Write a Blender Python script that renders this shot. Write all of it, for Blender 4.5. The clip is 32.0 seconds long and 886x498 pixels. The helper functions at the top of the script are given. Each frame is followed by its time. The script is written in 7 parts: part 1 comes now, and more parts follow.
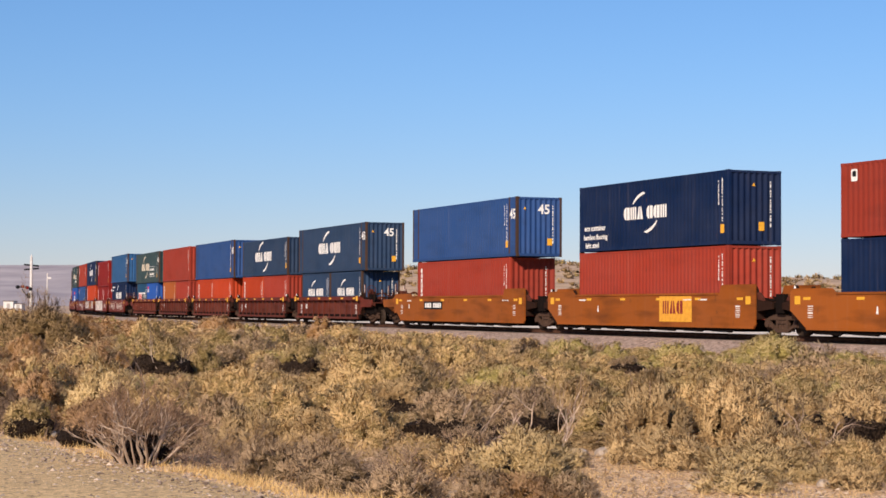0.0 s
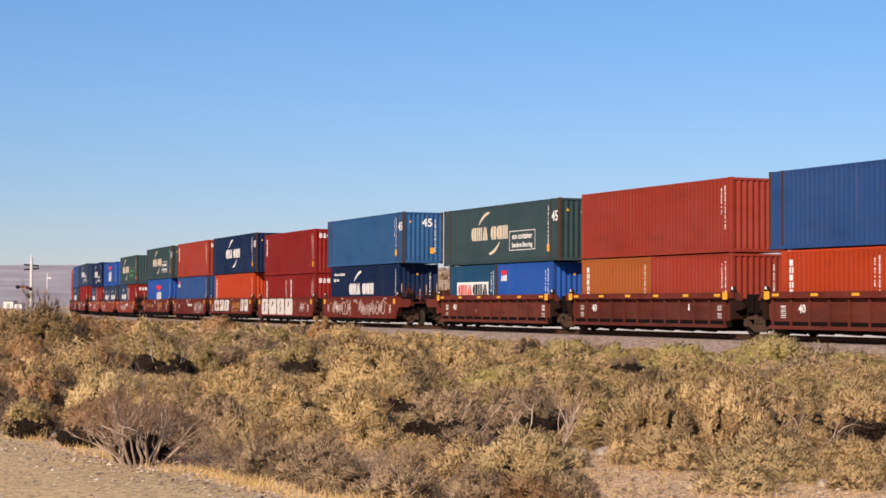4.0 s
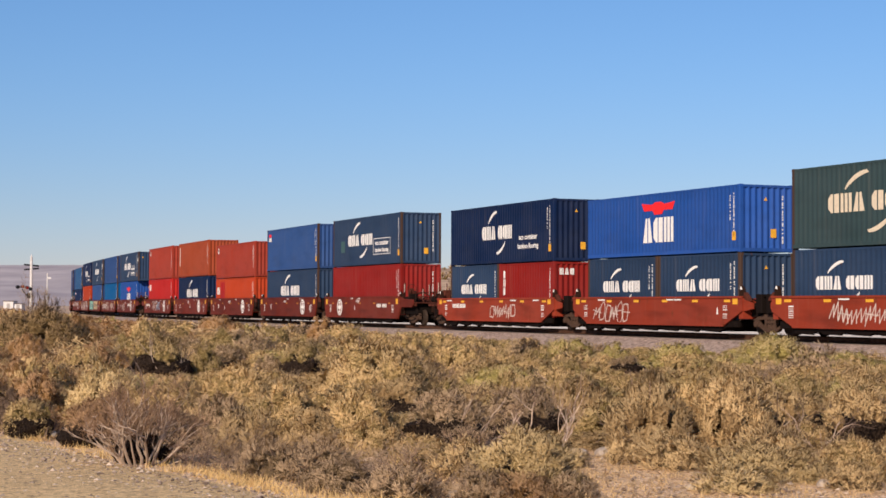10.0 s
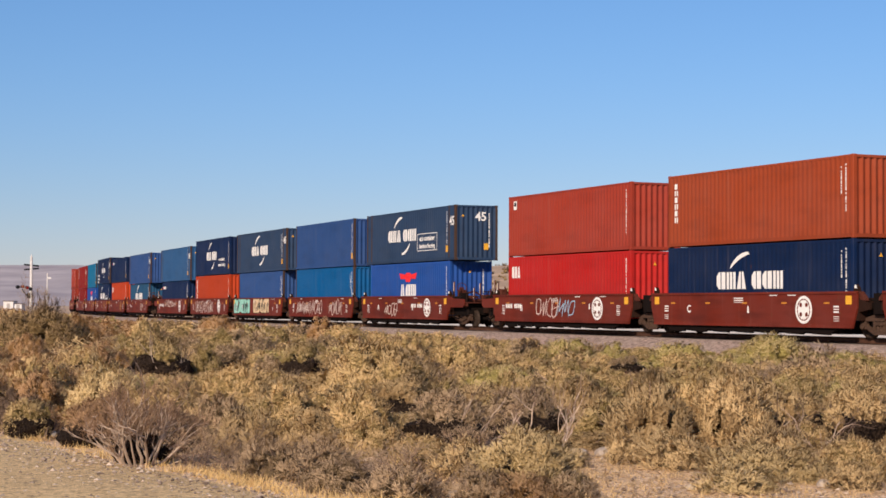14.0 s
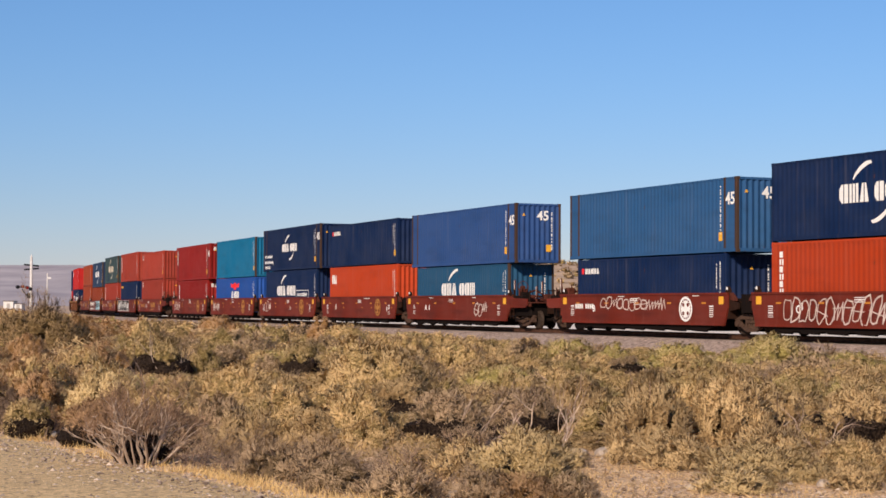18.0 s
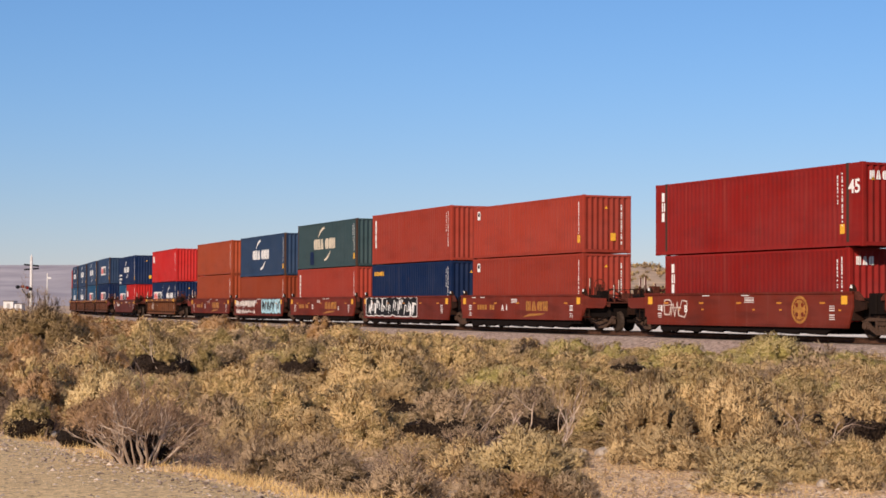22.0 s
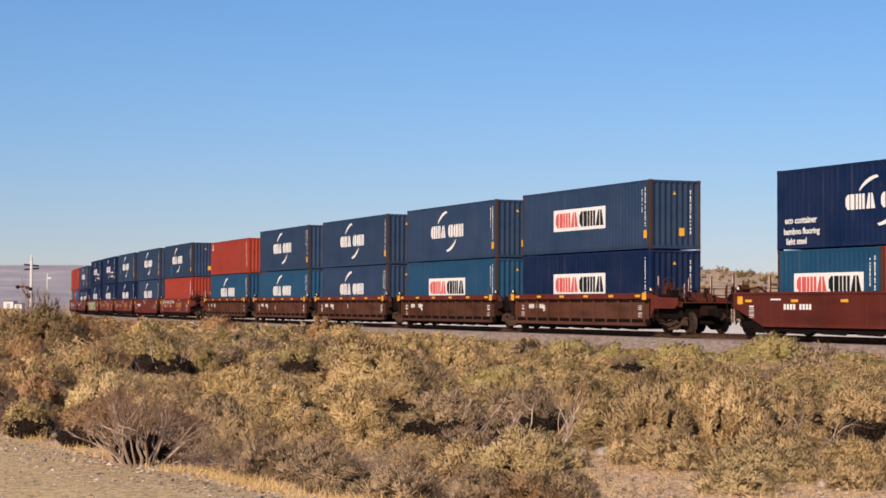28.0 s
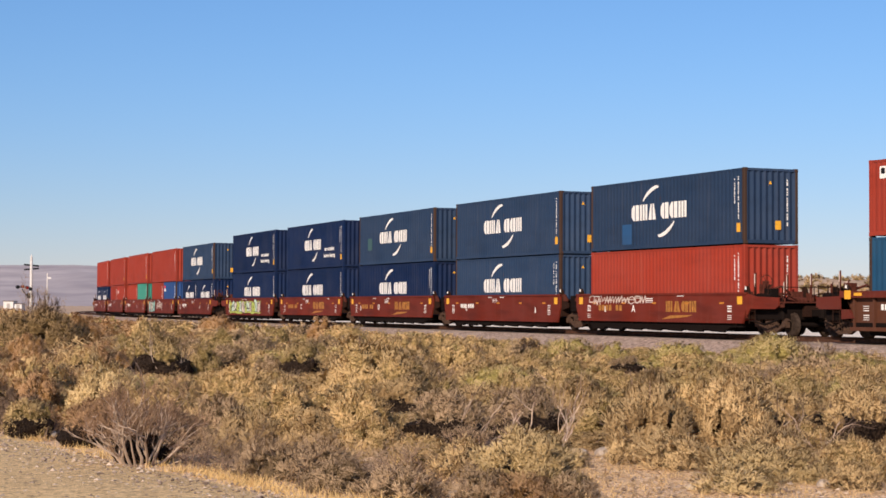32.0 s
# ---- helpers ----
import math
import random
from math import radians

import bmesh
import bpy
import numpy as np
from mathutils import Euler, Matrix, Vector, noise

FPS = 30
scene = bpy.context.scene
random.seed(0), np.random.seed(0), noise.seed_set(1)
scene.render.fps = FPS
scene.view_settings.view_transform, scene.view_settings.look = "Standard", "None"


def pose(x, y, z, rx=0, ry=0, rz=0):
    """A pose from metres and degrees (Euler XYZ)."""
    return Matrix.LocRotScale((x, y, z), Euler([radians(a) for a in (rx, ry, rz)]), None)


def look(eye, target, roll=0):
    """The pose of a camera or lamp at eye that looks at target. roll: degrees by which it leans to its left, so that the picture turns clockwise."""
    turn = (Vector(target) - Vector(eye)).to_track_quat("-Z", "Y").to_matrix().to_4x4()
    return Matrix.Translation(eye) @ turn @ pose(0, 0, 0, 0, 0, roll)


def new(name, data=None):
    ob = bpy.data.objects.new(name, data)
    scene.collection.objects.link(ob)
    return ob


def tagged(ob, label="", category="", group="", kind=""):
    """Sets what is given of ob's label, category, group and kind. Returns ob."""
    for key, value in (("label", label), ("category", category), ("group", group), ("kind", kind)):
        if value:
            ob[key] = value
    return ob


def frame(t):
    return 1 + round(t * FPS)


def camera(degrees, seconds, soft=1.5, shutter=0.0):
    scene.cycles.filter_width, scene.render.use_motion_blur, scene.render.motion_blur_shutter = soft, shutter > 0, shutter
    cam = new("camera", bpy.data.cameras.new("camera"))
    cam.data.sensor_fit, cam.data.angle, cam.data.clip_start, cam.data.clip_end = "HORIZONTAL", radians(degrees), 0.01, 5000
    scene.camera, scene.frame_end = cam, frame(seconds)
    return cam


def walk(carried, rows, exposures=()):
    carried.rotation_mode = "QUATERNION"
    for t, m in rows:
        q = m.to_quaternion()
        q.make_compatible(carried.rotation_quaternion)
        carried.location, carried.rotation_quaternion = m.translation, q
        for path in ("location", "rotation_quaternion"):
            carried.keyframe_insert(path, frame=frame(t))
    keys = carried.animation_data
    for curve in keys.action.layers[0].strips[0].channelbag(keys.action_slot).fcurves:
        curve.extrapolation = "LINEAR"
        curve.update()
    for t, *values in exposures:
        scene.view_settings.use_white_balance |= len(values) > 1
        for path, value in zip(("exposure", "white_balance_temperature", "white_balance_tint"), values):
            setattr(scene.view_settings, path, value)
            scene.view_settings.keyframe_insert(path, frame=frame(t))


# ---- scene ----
# ---------------------------------------------------------------- camera
EYE = (0.0, 0.0, 1.03)
cam = camera(28.18, 32.0, soft=1.6)
VIEW = look(EYE, (0.0, 100.0, EYE[2] + 3.272), 0.25)
walk(cam, [(0.0, VIEW), (32.0, VIEW)], exposures=[(0.0, 0.24, 5750.0, 17.0), (3.3, 0.24, 5750.0, 17.0), (6.0, 0.12, 5750.0, 17.0), (10.0, 0.12, 5750.0, 17.0), (11.0, 0.00, 5750.0, 17.0), (12.0, 0.08, 5750.0, 17.0), (13.0, 0.12, 5750.0, 17.0), (26.0, 0.13, 5750.0, 17.0), (28.2, 0.13, 5750.0, 17.0), (30.2, 0.05, 5750.0, 17.0), (31.0, 0.10, 5750.0, 17.0), (32.0, 0.23, 5750.0, 17.0)])

# ---------------------------------------------------------------- light
SUN_TO = Vector((-0.40, -0.917, 0.0)).normalized()
SUN_EL = radians(28.5)
world = bpy.data.worlds.new("sky")
scene.world = world
world.use_nodes = True
wt = world.node_tree
sky = wt.nodes.new("ShaderNodeTexSky")
sky.sky_type = "NISHITA"
sky.sun_disc = False
sky.sun_elevation = SUN_EL
sky.sun_rotation = math.atan2(SUN_TO.x, SUN_TO.y)
sky.air_density, sky.dust_density, sky.ozone_density = 1.05, 0.0, 5.7
# dusty haze low over the desert, clearer and bluer higher up
up = wt.nodes.new("ShaderNodeSeparateXYZ")
wt.links.new(wt.nodes.new("ShaderNodeTexCoord").outputs["Generated"], up.inputs[0])
rise = wt.nodes.new("ShaderNodeMapRange")
rise.interpolation_type = "SMOOTHSTEP"
rise.inputs["From Min"].default_value, rise.inputs["From Max"].default_value = -0.03, 0.19
wt.links.new(up.outputs["Z"], rise.inputs["Value"])
tint = wt.nodes.new("ShaderNodeMix")
tint.data_type = "RGBA"
tint.inputs[6].default_value, tint.inputs[7].default_value = (0.955, 0.845, 0.888, 1), (0.99, 1.055, 1.062, 1)
wt.links.new(rise.outputs[0], tint.inputs[0])
haze = wt.nodes.new("ShaderNodeMix")
haze.data_type, haze.blend_type = "RGBA", "MULTIPLY"
haze.inputs[0].default_value = 1.0
wt.links.new(sky.outputs[0], haze.inputs[6])
wt.links.new(tint.outputs[2], haze.inputs[7])
wt.links.new(haze.outputs[2], wt.nodes["Background"].inputs[0])
wt.nodes["Background"].inputs[1].default_value = 0.075
sun = new("sun", bpy.data.lights.new("sun", "SUN"))
sun.data.energy, sun.data.angle, sun.data.color = 5.0, radians(0.53), (1.0, 0.79, 0.53)
sun.matrix_world = look((0, 0, 60), Vector((0, 0, 60)) - Vector((SUN_TO.x * math.cos(SUN_EL), SUN_TO.y * math.cos(SUN_EL), math.sin(SUN_EL))))


# ---------------------------------------------------------------- materials
def material(name):
    m = bpy.data.materials.new(name)
    m.use_nodes = True
    return m, m.node_tree, m.node_tree.nodes["Principled BSDF"]


def noise_node(nt, scale, detail=3.0, stretch=None, coords="Object"):
    tc = nt.nodes.new("ShaderNodeTexCoord")
    n = nt.nodes.new("ShaderNodeTexNoise")
    n.inputs["Scale"].default_value, n.inputs["Detail"].default_value = scale, detail
    if stretch:
        mp = nt.nodes.new("ShaderNodeMapping")
        mp.inputs["Scale"].default_value = stretch
        nt.links.new(tc.outputs[coords], mp.inputs[0])
        nt.links.new(mp.outputs[0], n.inputs["Vector"])
    else:
        nt.links.new(tc.outputs[coords], n.inputs["Vector"])
    return n


def ramp(nt, src, lo, hi):
    r = nt.nodes.new("ShaderNodeMapRange")
    r.inputs["From Min"].default_value, r.inputs["From Max"].default_value = lo, hi
    nt.links.new(src, r.inputs["Value"])
    return r.outputs["Result"]


def blend(nt, fac, a, b):
    mx = nt.nodes.new("ShaderNodeMix")
    mx.data_type = "RGBA"
    for k, v in ((0, fac), (6, a), (7, b)):
        if isinstance(v, (int, float)):
            mx.inputs[k].default_value = v
        elif isinstance(v, tuple):
            mx.inputs[k].default_value = (*v, 1)
        else:
            nt.links.new(v, mx.inputs[k])
    return mx.outputs[2]


def bump(nt, bsdf, src, strength, distance):
    b = nt.nodes.new("ShaderNodeBump")
    b.inputs["Strength"].default_value, b.inputs["Distance"].default_value = strength, distance
    nt.links.new(src, b.inputs["Height"])
    nt.links.new(b.outputs[0], bsdf.inputs["Normal"])


def vary(nt, colour, amount):
    """Small shift of value from object to object."""
    oi = nt.nodes.new("ShaderNodeObjectInfo")
    hs = nt.nodes.new("ShaderNodeHueSaturation")
    r = nt.nodes.new("ShaderNodeMath")
    r.operation = "MULTIPLY_ADD"
    nt.links.new(oi.outputs["Random"], r.inputs[0])
    r.inputs[1].default_value, r.inputs[2].default_value = 2 * amount, 1.0 - amount
    nt.links.new(r.outputs[0], hs.inputs["Value"])
    nt.links.new(colour, hs.inputs["Color"])
    return hs.outputs["Color"]


def steel_paint(name, c, fade=0.35, rust=0.55, rough=0.65, dust=(0.30, 0.24, 0.17), scuff=0.0):
    """Weathered paint on steel: sun-faded patches, streaks that run down, rust spots and dust."""
    m, nt, b = material(name)
    c = tuple(v * 0.61 for v in c)
    pale = tuple(min(1.0, 0.82 * v + 0.035) for v in c)
    big = noise_node(nt, 0.55, 4.0)
    col = blend(nt, ramp(nt, big.outputs[0], 0.35, 0.75), c, tuple(v * (1 - fade) + p * fade for v, p in zip(c, pale)))
    streak = noise_node(nt, 1.0, 5.0, (5.0, 5.0, 0.30))
    col = blend(nt, ramp(nt, streak.outputs[0], 0.56, 3.4), col, dust)
    if scuff:
        grime = noise_node(nt, 1.3, 6.0, (0.35, 1.0, 1.6))
        col = blend(nt, ramp(nt, grime.outputs[0], 0.48, 0.48 + 0.35 / scuff), col, tuple(0.35 * v + 0.006 for v in c))
        rub = noise_node(nt, 2.1, 7.0, (0.22, 1.0, 2.8))
        col = blend(nt, ramp(nt, rub.outputs[0], 0.60, 0.60 + 0.30 / scuff), col, tuple(0.80 * v + 0.022 for v in c))
    spots = noise_node(nt, 3.3, 7.0, (1.0, 1.0, 0.55))
    col = blend(nt, ramp(nt, spots.outputs[0], 0.74 - 0.1 * rust, 0.80), col, (0.11, 0.04, 0.018))
    nt.links.new(vary(nt, col, 0.13), b.inputs["Base Color"])
    b.inputs["Roughness"].default_value, b.inputs["Specular IOR Level"].default_value = rough, 0.10
    fine = noise_node(nt, 9.0, 4.0)
    bump(nt, b, fine.outputs[0], 0.12, 0.02)
    return m


def plain(name, c, rough=0.6, metal=0.0, grain=30.0, spread=0.25):
    m, nt, b = material(name)
    n = noise_node(nt, grain, 4.0)
    col = blend(nt, ramp(nt, n.outputs[0], 0.3, 0.7), tuple(v * (1 - spread) for v in c), tuple(min(1, v * (1 + spread)) for v in c))
    nt.links.new(col, b.inputs["Base Color"])
    b.inputs["Roughness"].default_value, b.inputs["Metallic"].default_value = rough, metal
    b.inputs["Specular IOR Level"].default_value = 0.2 if max(c) > 0.1 else 0.04
    return m


PAINT = {
    "navy": steel_paint("navy_paint", (0.006, 0.024, 0.092), scuff=0.4),
    "slate": steel_paint("slate_blue_paint", (0.035, 0.072, 0.152), scuff=0.4),
    "dgreen": steel_paint("dark_green_paint", (0.054, 0.098, 0.106), scuff=0.4),
    "blue": steel_paint("blue_paint", (0.040, 0.108, 0.325), scuff=0.4),
    "sky": steel_paint("light_blue_paint", (0.042, 0.145, 0.35), scuff=0.4),
    "cobalt": steel_paint("cobalt_paint", (0.030, 0.125, 0.52), scuff=0.4),
    "azure": steel_paint("azure_paint", (0.004, 0.13, 0.38), scuff=0.4),
    "red": steel_paint("red_oxide_paint", (0.45, 0.058, 0.029), scuff=0.4),
    "crimson": steel_paint("dark_red_paint", (0.345, 0.018, 0.012), scuff=0.4),
    "scarlet": steel_paint("bright_red_paint", (0.66, 0.024, 0.018), scuff=0.4),
    "orange": steel_paint("orange_paint", (0.66, 0.075, 0.014), scuff=0.4),
    "rust": steel_paint("brown_orange_paint", (0.45, 0.080, 0.024), scuff=0.4),
    "copper": steel_paint("copper_brown_paint", (0.33, 0.055, 0.014), scuff=0.4),
    "amber": steel_paint("amber_paint", (0.55, 0.15, 0.03), scuff=0.4),
    "teal": steel_paint("turquoise_paint", (0.010, 0.21, 0.42), scuff=0.4),
    "petrol": steel_paint("petrol_paint", (0.022, 0.103, 0.215), scuff=0.4),
    "mint": steel_paint("mint_green_paint", (0.08, 0.40, 0.30), scuff=0.4),
}
CAR_PAINT = {
    "ttx": steel_paint("yellow_car_paint", (0.46, 0.128, 0.013), 0.3, 0.9, scuff=1.0),
    "oxide": steel_paint("oxide_brown_car_paint", (0.225, 0.029, 0.012), 0.4, 0.8, scuff=0.8),
    "ribbed": steel_paint("dark_brown_car_paint", (0.20, 0.034, 0.018), 0.4, 1.0, scuff=0.8),
    "worn": steel_paint("worn_orange_car_paint", (0.42, 0.058, 0.022), 0.4, 1.2, scuff=0.8),
    "tan": steel_paint("rusty_tan_car_paint", (0.24, 0.085, 0.03), 0.4, 1.2, scuff=0.8),
    "plum": steel_paint("plum_brown_car_paint", (0.18, 0.034, 0.020), 0.3, 0.9, scuff=0.8),
    "rusty_web": steel_paint("rusty_brown_web_paint", (0.15, 0.055, 0.028), 0.4, 1.4, scuff=1.0),
    "web": steel_paint("red_brown_web_paint", (0.19, 0.042, 0.024), 0.4, 1.2, scuff=0.8),
}
WHITE = plain("white_lettering", (0.78, 0.77, 0.73), 0.6, 0, 8, 0.08)
YELLOW = plain("yellow_marking", (0.72, 0.37, 0.025), 0.5, 0, 8, 0.12)
LOGO_RED = plain("red_marking", (0.75, 0.02, 0.02), 0.5, 0, 8, 0.1)
FADED_RED = plain("faded_red_marking", (0.62, 0.10, 0.08), 0.6, 0, 8, 0.2)
INK = plain("black_marking", (0.015, 0.015, 0.017), 0.5)
SPRAY = plain("pale_spray_paint", (0.56, 0.47, 0.41), 0.7, 0, 4, 0.3)
SPRAY_WHITE = plain("chalky_white_spray_paint", (0.66, 0.60, 0.54), 0.7, 0, 4, 0.15)
SPRAY_MINT = plain("mint_spray_paint", (0.28, 0.56, 0.46), 0.7, 0, 3, 0.25)
SPRAY_CREAM = plain("cream_spray_paint", (0.62, 0.47, 0.28), 0.7, 0, 4, 0.2)
SPRAY_TEAL = plain("teal_spray_paint", (0.25, 0.50, 0.45), 0.7, 0, 4, 0.3)
SPRAY_PALE = plain("mint_white_spray_paint", (0.50, 0.62, 0.50), 0.7, 0, 4, 0.3)
SPRAY_SKY = plain("light_blue_spray_paint", (0.30, 0.52, 0.66), 0.7, 0, 4, 0.3)
SPRAY_ICE = plain("ice_blue_spray_paint", (0.36, 0.56, 0.62), 0.7, 0, 3, 0.4)
SPRAY_LIME = plain("lime_spray_paint", (0.42, 0.50, 0.10), 0.7, 0, 4, 0.3)
AMBER_MARK = plain("dull_amber_marking", (0.50, 0.20, 0.022), 0.6, 0, 6, 0.3)
GOLD_SHADE = plain("worn_gold_shade", (0.24, 0.085, 0.020), 0.7, 0, 6, 0.35)
GOLD = plain("faded_gold_lettering", (0.34, 0.15, 0.03), 0.6, 0, 6, 0.35)
# near-black: grease, with the shade under the cars mixed in
GREASE_SHADE = plain("greasy_shaded_steel", (0.010, 0.007, 0.006), 0.8, 0.0, 25, 0.2)
STAND = plain("dark_red_brown_steel", (0.085, 0.027, 0.018), 0.8, 0.0, 12, 0.3)
FRAME = plain("dusty_brown_cast_steel", (0.072, 0.044, 0.031), 0.85, 0.0, 14, 0.3)
CAST = plain("rusty_cast_steel", (0.026, 0.013, 0.009), 0.85, 0.0, 20, 0.2)
WHEEL = plain("wheel_steel", (0.040, 0.028, 0.021), 0.7, 0.0, 9, 0.4)
RAIL = plain("rail_steel", (0.075, 0.038, 0.024), 0.7, 0.0, 6, 0.4)
TIE = plain("weathered_tie", (0.10, 0.075, 0.055), 0.9, 0, 14, 0.4)

# ---------------------------------------------------------------- mesh helpers
class Solid:
    """Collects boxes and prisms into one mesh."""

    def __init__(self):
        self.v, self.f = [], []

    def box(self, x0, x1, y0, y1, z0, z1, c=0.0):
        if c <= 0:
            return self.loft([[(x0, y0, z), (x1, y0, z), (x1, y1, z), (x0, y1, z)] for z in (z0, z1)])
        def ring(z, i):
            return [(x0 + i, y0, z), (x1 - i, y0, z), (x1, y0 + i, z), (x1, y1 - i, z), (x1 - i, y1, z), (x0 + i, y1, z), (x0, y1 - i, z), (x0, y0 + i, z)]
        return self.loft([ring(z0, c), ring(z1, c)])

    def loft(self, rings, caps=True):
        n, base = len(rings[0]), len(self.v)
        for r in rings:
            self.v.extend(r)
        for k in range(len(rings) - 1):
            a = base + k * n
            self.f.extend([(a + i, a + (i + 1) % n, a + n + (i + 1) % n, a + n + i) for i in range(n)])
        if caps:
            self.f.append(tuple(base + i for i in reversed(range(n))))
            self.f.append(tuple(base + (len(rings) - 1) * n + i for i in range(n)))
        return self

    def prism_y(self, outline, y0, y1):
        """Outline of (x, z) points, counter-clockwise seen from -y, pushed along y."""
        return self.loft([[(x, y0, z) for x, z in outline], [(x, y1, z) for x, z in outline]])

    def tube(self, points, r0, r1=None, n=6):
        r1 = r0 if r1 is None else r1
        rings = []
        for k, p in enumerate(points):
            p = Vector(p)
            d = (Vector(points[min(k + 1, len(points) - 1)]) - Vector(points[max(k - 1, 0)])).normalized()
            u = d.orthogonal().normalized()
            w = d.cross(u)
            r = r0 + (r1 - r0) * k / max(1, len(points) - 1)
            rings.append([tuple(p + r * (math.cos(a) * u + math.sin(a) * w)) for a in (i * 2 * math.pi / n for i in range(n))])
        return self.loft(rings)

    def disc_y(self, x, z, r, y0, y1, n=20):
        ring = [(x + r * math.cos(i * 2 * math.pi / n), z + r * math.sin(i * 2 * math.pi / n)) for i in range(n)]
        return self.prism_y(ring, y0, y1)

    def mesh(self, name, smooth=False):
        me = bpy.data.meshes.new(name)
        me.from_pydata(self.v, [], self.f)
        bm = bmesh.new()
        bm.from_mesh(me)
        bmesh.ops.recalc_face_normals(bm, faces=bm.faces)
        bm.to_mesh(me)
        bm.free()
        if smooth:
            me.polygons.foreach_set("use_smooth", [True] * len(me.polygons))
        return me


def part(name, shape, mat, parent, label="", at=None):
    """Links a mesh as one part under a thing or under another part."""
    me = shape.mesh(name) if isinstance(shape, Solid) else shape
    if mat and not me.materials:
        me.materials.append(mat)
    ob = new(name, me)
    ob.parent = parent
    if at is not None:
        ob.matrix_basis = at
    return tagged(ob, label)


TEXTS = {}


def text_mesh(words, mat, size):
    """Lettering laid flat in x-y, centred, as a thin mesh."""
    key = (words, mat.name, size)
    if key not in TEXTS:
        cu = bpy.data.curves.new("lettering", "FONT")
        cu.body, cu.size, cu.align_x, cu.align_y, cu.extrude, cu.resolution_u = words, size, "CENTER", "CENTER", 0.003, 3
        cu.offset = size * 0.022
        ob = bpy.data.objects.new("lettering", cu)
        scene.collection.objects.link(ob)
        bpy.context.view_layer.update()
        me = bpy.data.meshes.new_from_object(ob.evaluated_get(bpy.context.evaluated_depsgraph_get()))
        bpy.data.objects.remove(ob)
        me.materials.clear()
        me.materials.append(mat)
        TEXTS[key] = me
    return TEXTS[key]


# ---------------------------------------------------------------- the line of the track
S0, DS = -900.0, 2.0
arc = np.arange(S0, 901.0, DS)
q = np.clip(arc, -135.0, 80.0) / 100
bend = 0.000708749 - 0.0000667306 * q + 0.00151757 * q ** 2 + 0.00150143 * q ** 3
bend = np.where(arc < -135, 0.0030, bend)
bend = np.where(arc < -250, 0.0002, bend)
bend = np.where(arc > 80, 0.0, bend)
zero = int(round(-S0 / DS))
turn = np.concatenate([[0], np.cumsum((bend[1:] + bend[:-1]) / 2 * DS)])
turn = turn - turn[zero] - 1.1984435
lx = np.concatenate([[0], np.cumsum((np.cos(turn)[1:] + np.cos(turn)[:-1]) / 2 * DS)])
ly = np.concatenate([[0], np.cumsum((np.sin(turn)[1:] + np.sin(turn)[:-1]) / 2 * DS)])
lx, ly = lx - lx[zero] - 7.25635, ly - ly[zero] + 115.0524
SPEED = 22.0074


def on_track(s, side=0.0):
    """x, y and heading at s metres along the line; side is positive towards the road."""
    x, y, h = np.interp(s, arc, lx), np.interp(s, arc, ly), np.interp(s, arc, turn)
    return x + side * math.sin(h), y - side * math.cos(h), h


GROUND = -0.60
# ---------------------------------------------------------------- ground, road, track bed
def sand_material(name, dark, pale, scale, stones=0.0, rise=None):
    m, nt, b = material(name)
    big = noise_node(nt, 0.12 * scale, 5.0)
    mid = noise_node(nt, 1.7 * scale, 6.0)
    fine = noise_node(nt, 22.0 * scale, 5.0)
    col = blend(nt, ramp(nt, big.outputs[0], 0.3, 0.7), dark, pale)
    col = blend(nt, ramp(nt, mid.outputs[0], 0.5, 0.9), col, tuple(v * 0.75 for v in dark))
    col = blend(nt, ramp(nt, fine.outputs[0], 0.5, 0.75), col, tuple(min(1, v * 1.3) for v in pale))
    if stones:
        tc = nt.nodes.new("ShaderNodeTexCoord")
        for size, share in ((17.0, 0.55), (38.0, 0.5)):
            vo = nt.nodes.new("ShaderNodeTexVoronoi")
            vo.inputs["Scale"].default_value = size
            nt.links.new(tc.outputs["Object"], vo.inputs["Vector"])
            bw = nt.nodes.new("ShaderNodeRGBToBW")
            nt.links.new(vo.outputs["Color"], bw.inputs[0])
            col = blend(nt, ramp(nt, bw.outputs[0], share + 0.12, share + 0.35), col, tuple(min(1.0, v * 1.22) for v in pale))
            col = blend(nt, ramp(nt, bw.outputs[0], share - 0.22, share - 0.42), col, tuple(v * 0.52 for v in dark))
    if rise:
        tc = nt.nodes.new("ShaderNodeTexCoord")
        sp = nt.nodes.new("ShaderNodeSeparateXYZ")
        nt.links.new(tc.outputs["Object"], sp.inputs[0])
        far = noise_node(nt, 0.22, 6.0)
        brown = blend(nt, ramp(nt, far.outputs[0], 0.35, 0.65), tuple(v * 0.62 for v in rise), rise)
        col = blend(nt, ramp(nt, sp.outputs["Y"], 150.0, 210.0), col, brown)
    nt.links.new(col, b.inputs["Base Color"])
    b.inputs["Roughness"].default_value = 0.95
    bump(nt, b, fine.outputs[0], 0.5 if stones else 0.3, 0.03)
    return m


SAND = sand_material("desert_sand", (0.53, 0.36, 0.215), (0.70, 0.51, 0.33), 1.0, 1.0, (0.56, 0.395, 0.25))
GRAVEL = sand_material("graded_gravel", (0.490, 0.332, 0.152), (0.645, 0.463, 0.224), 1.6, 1.0)


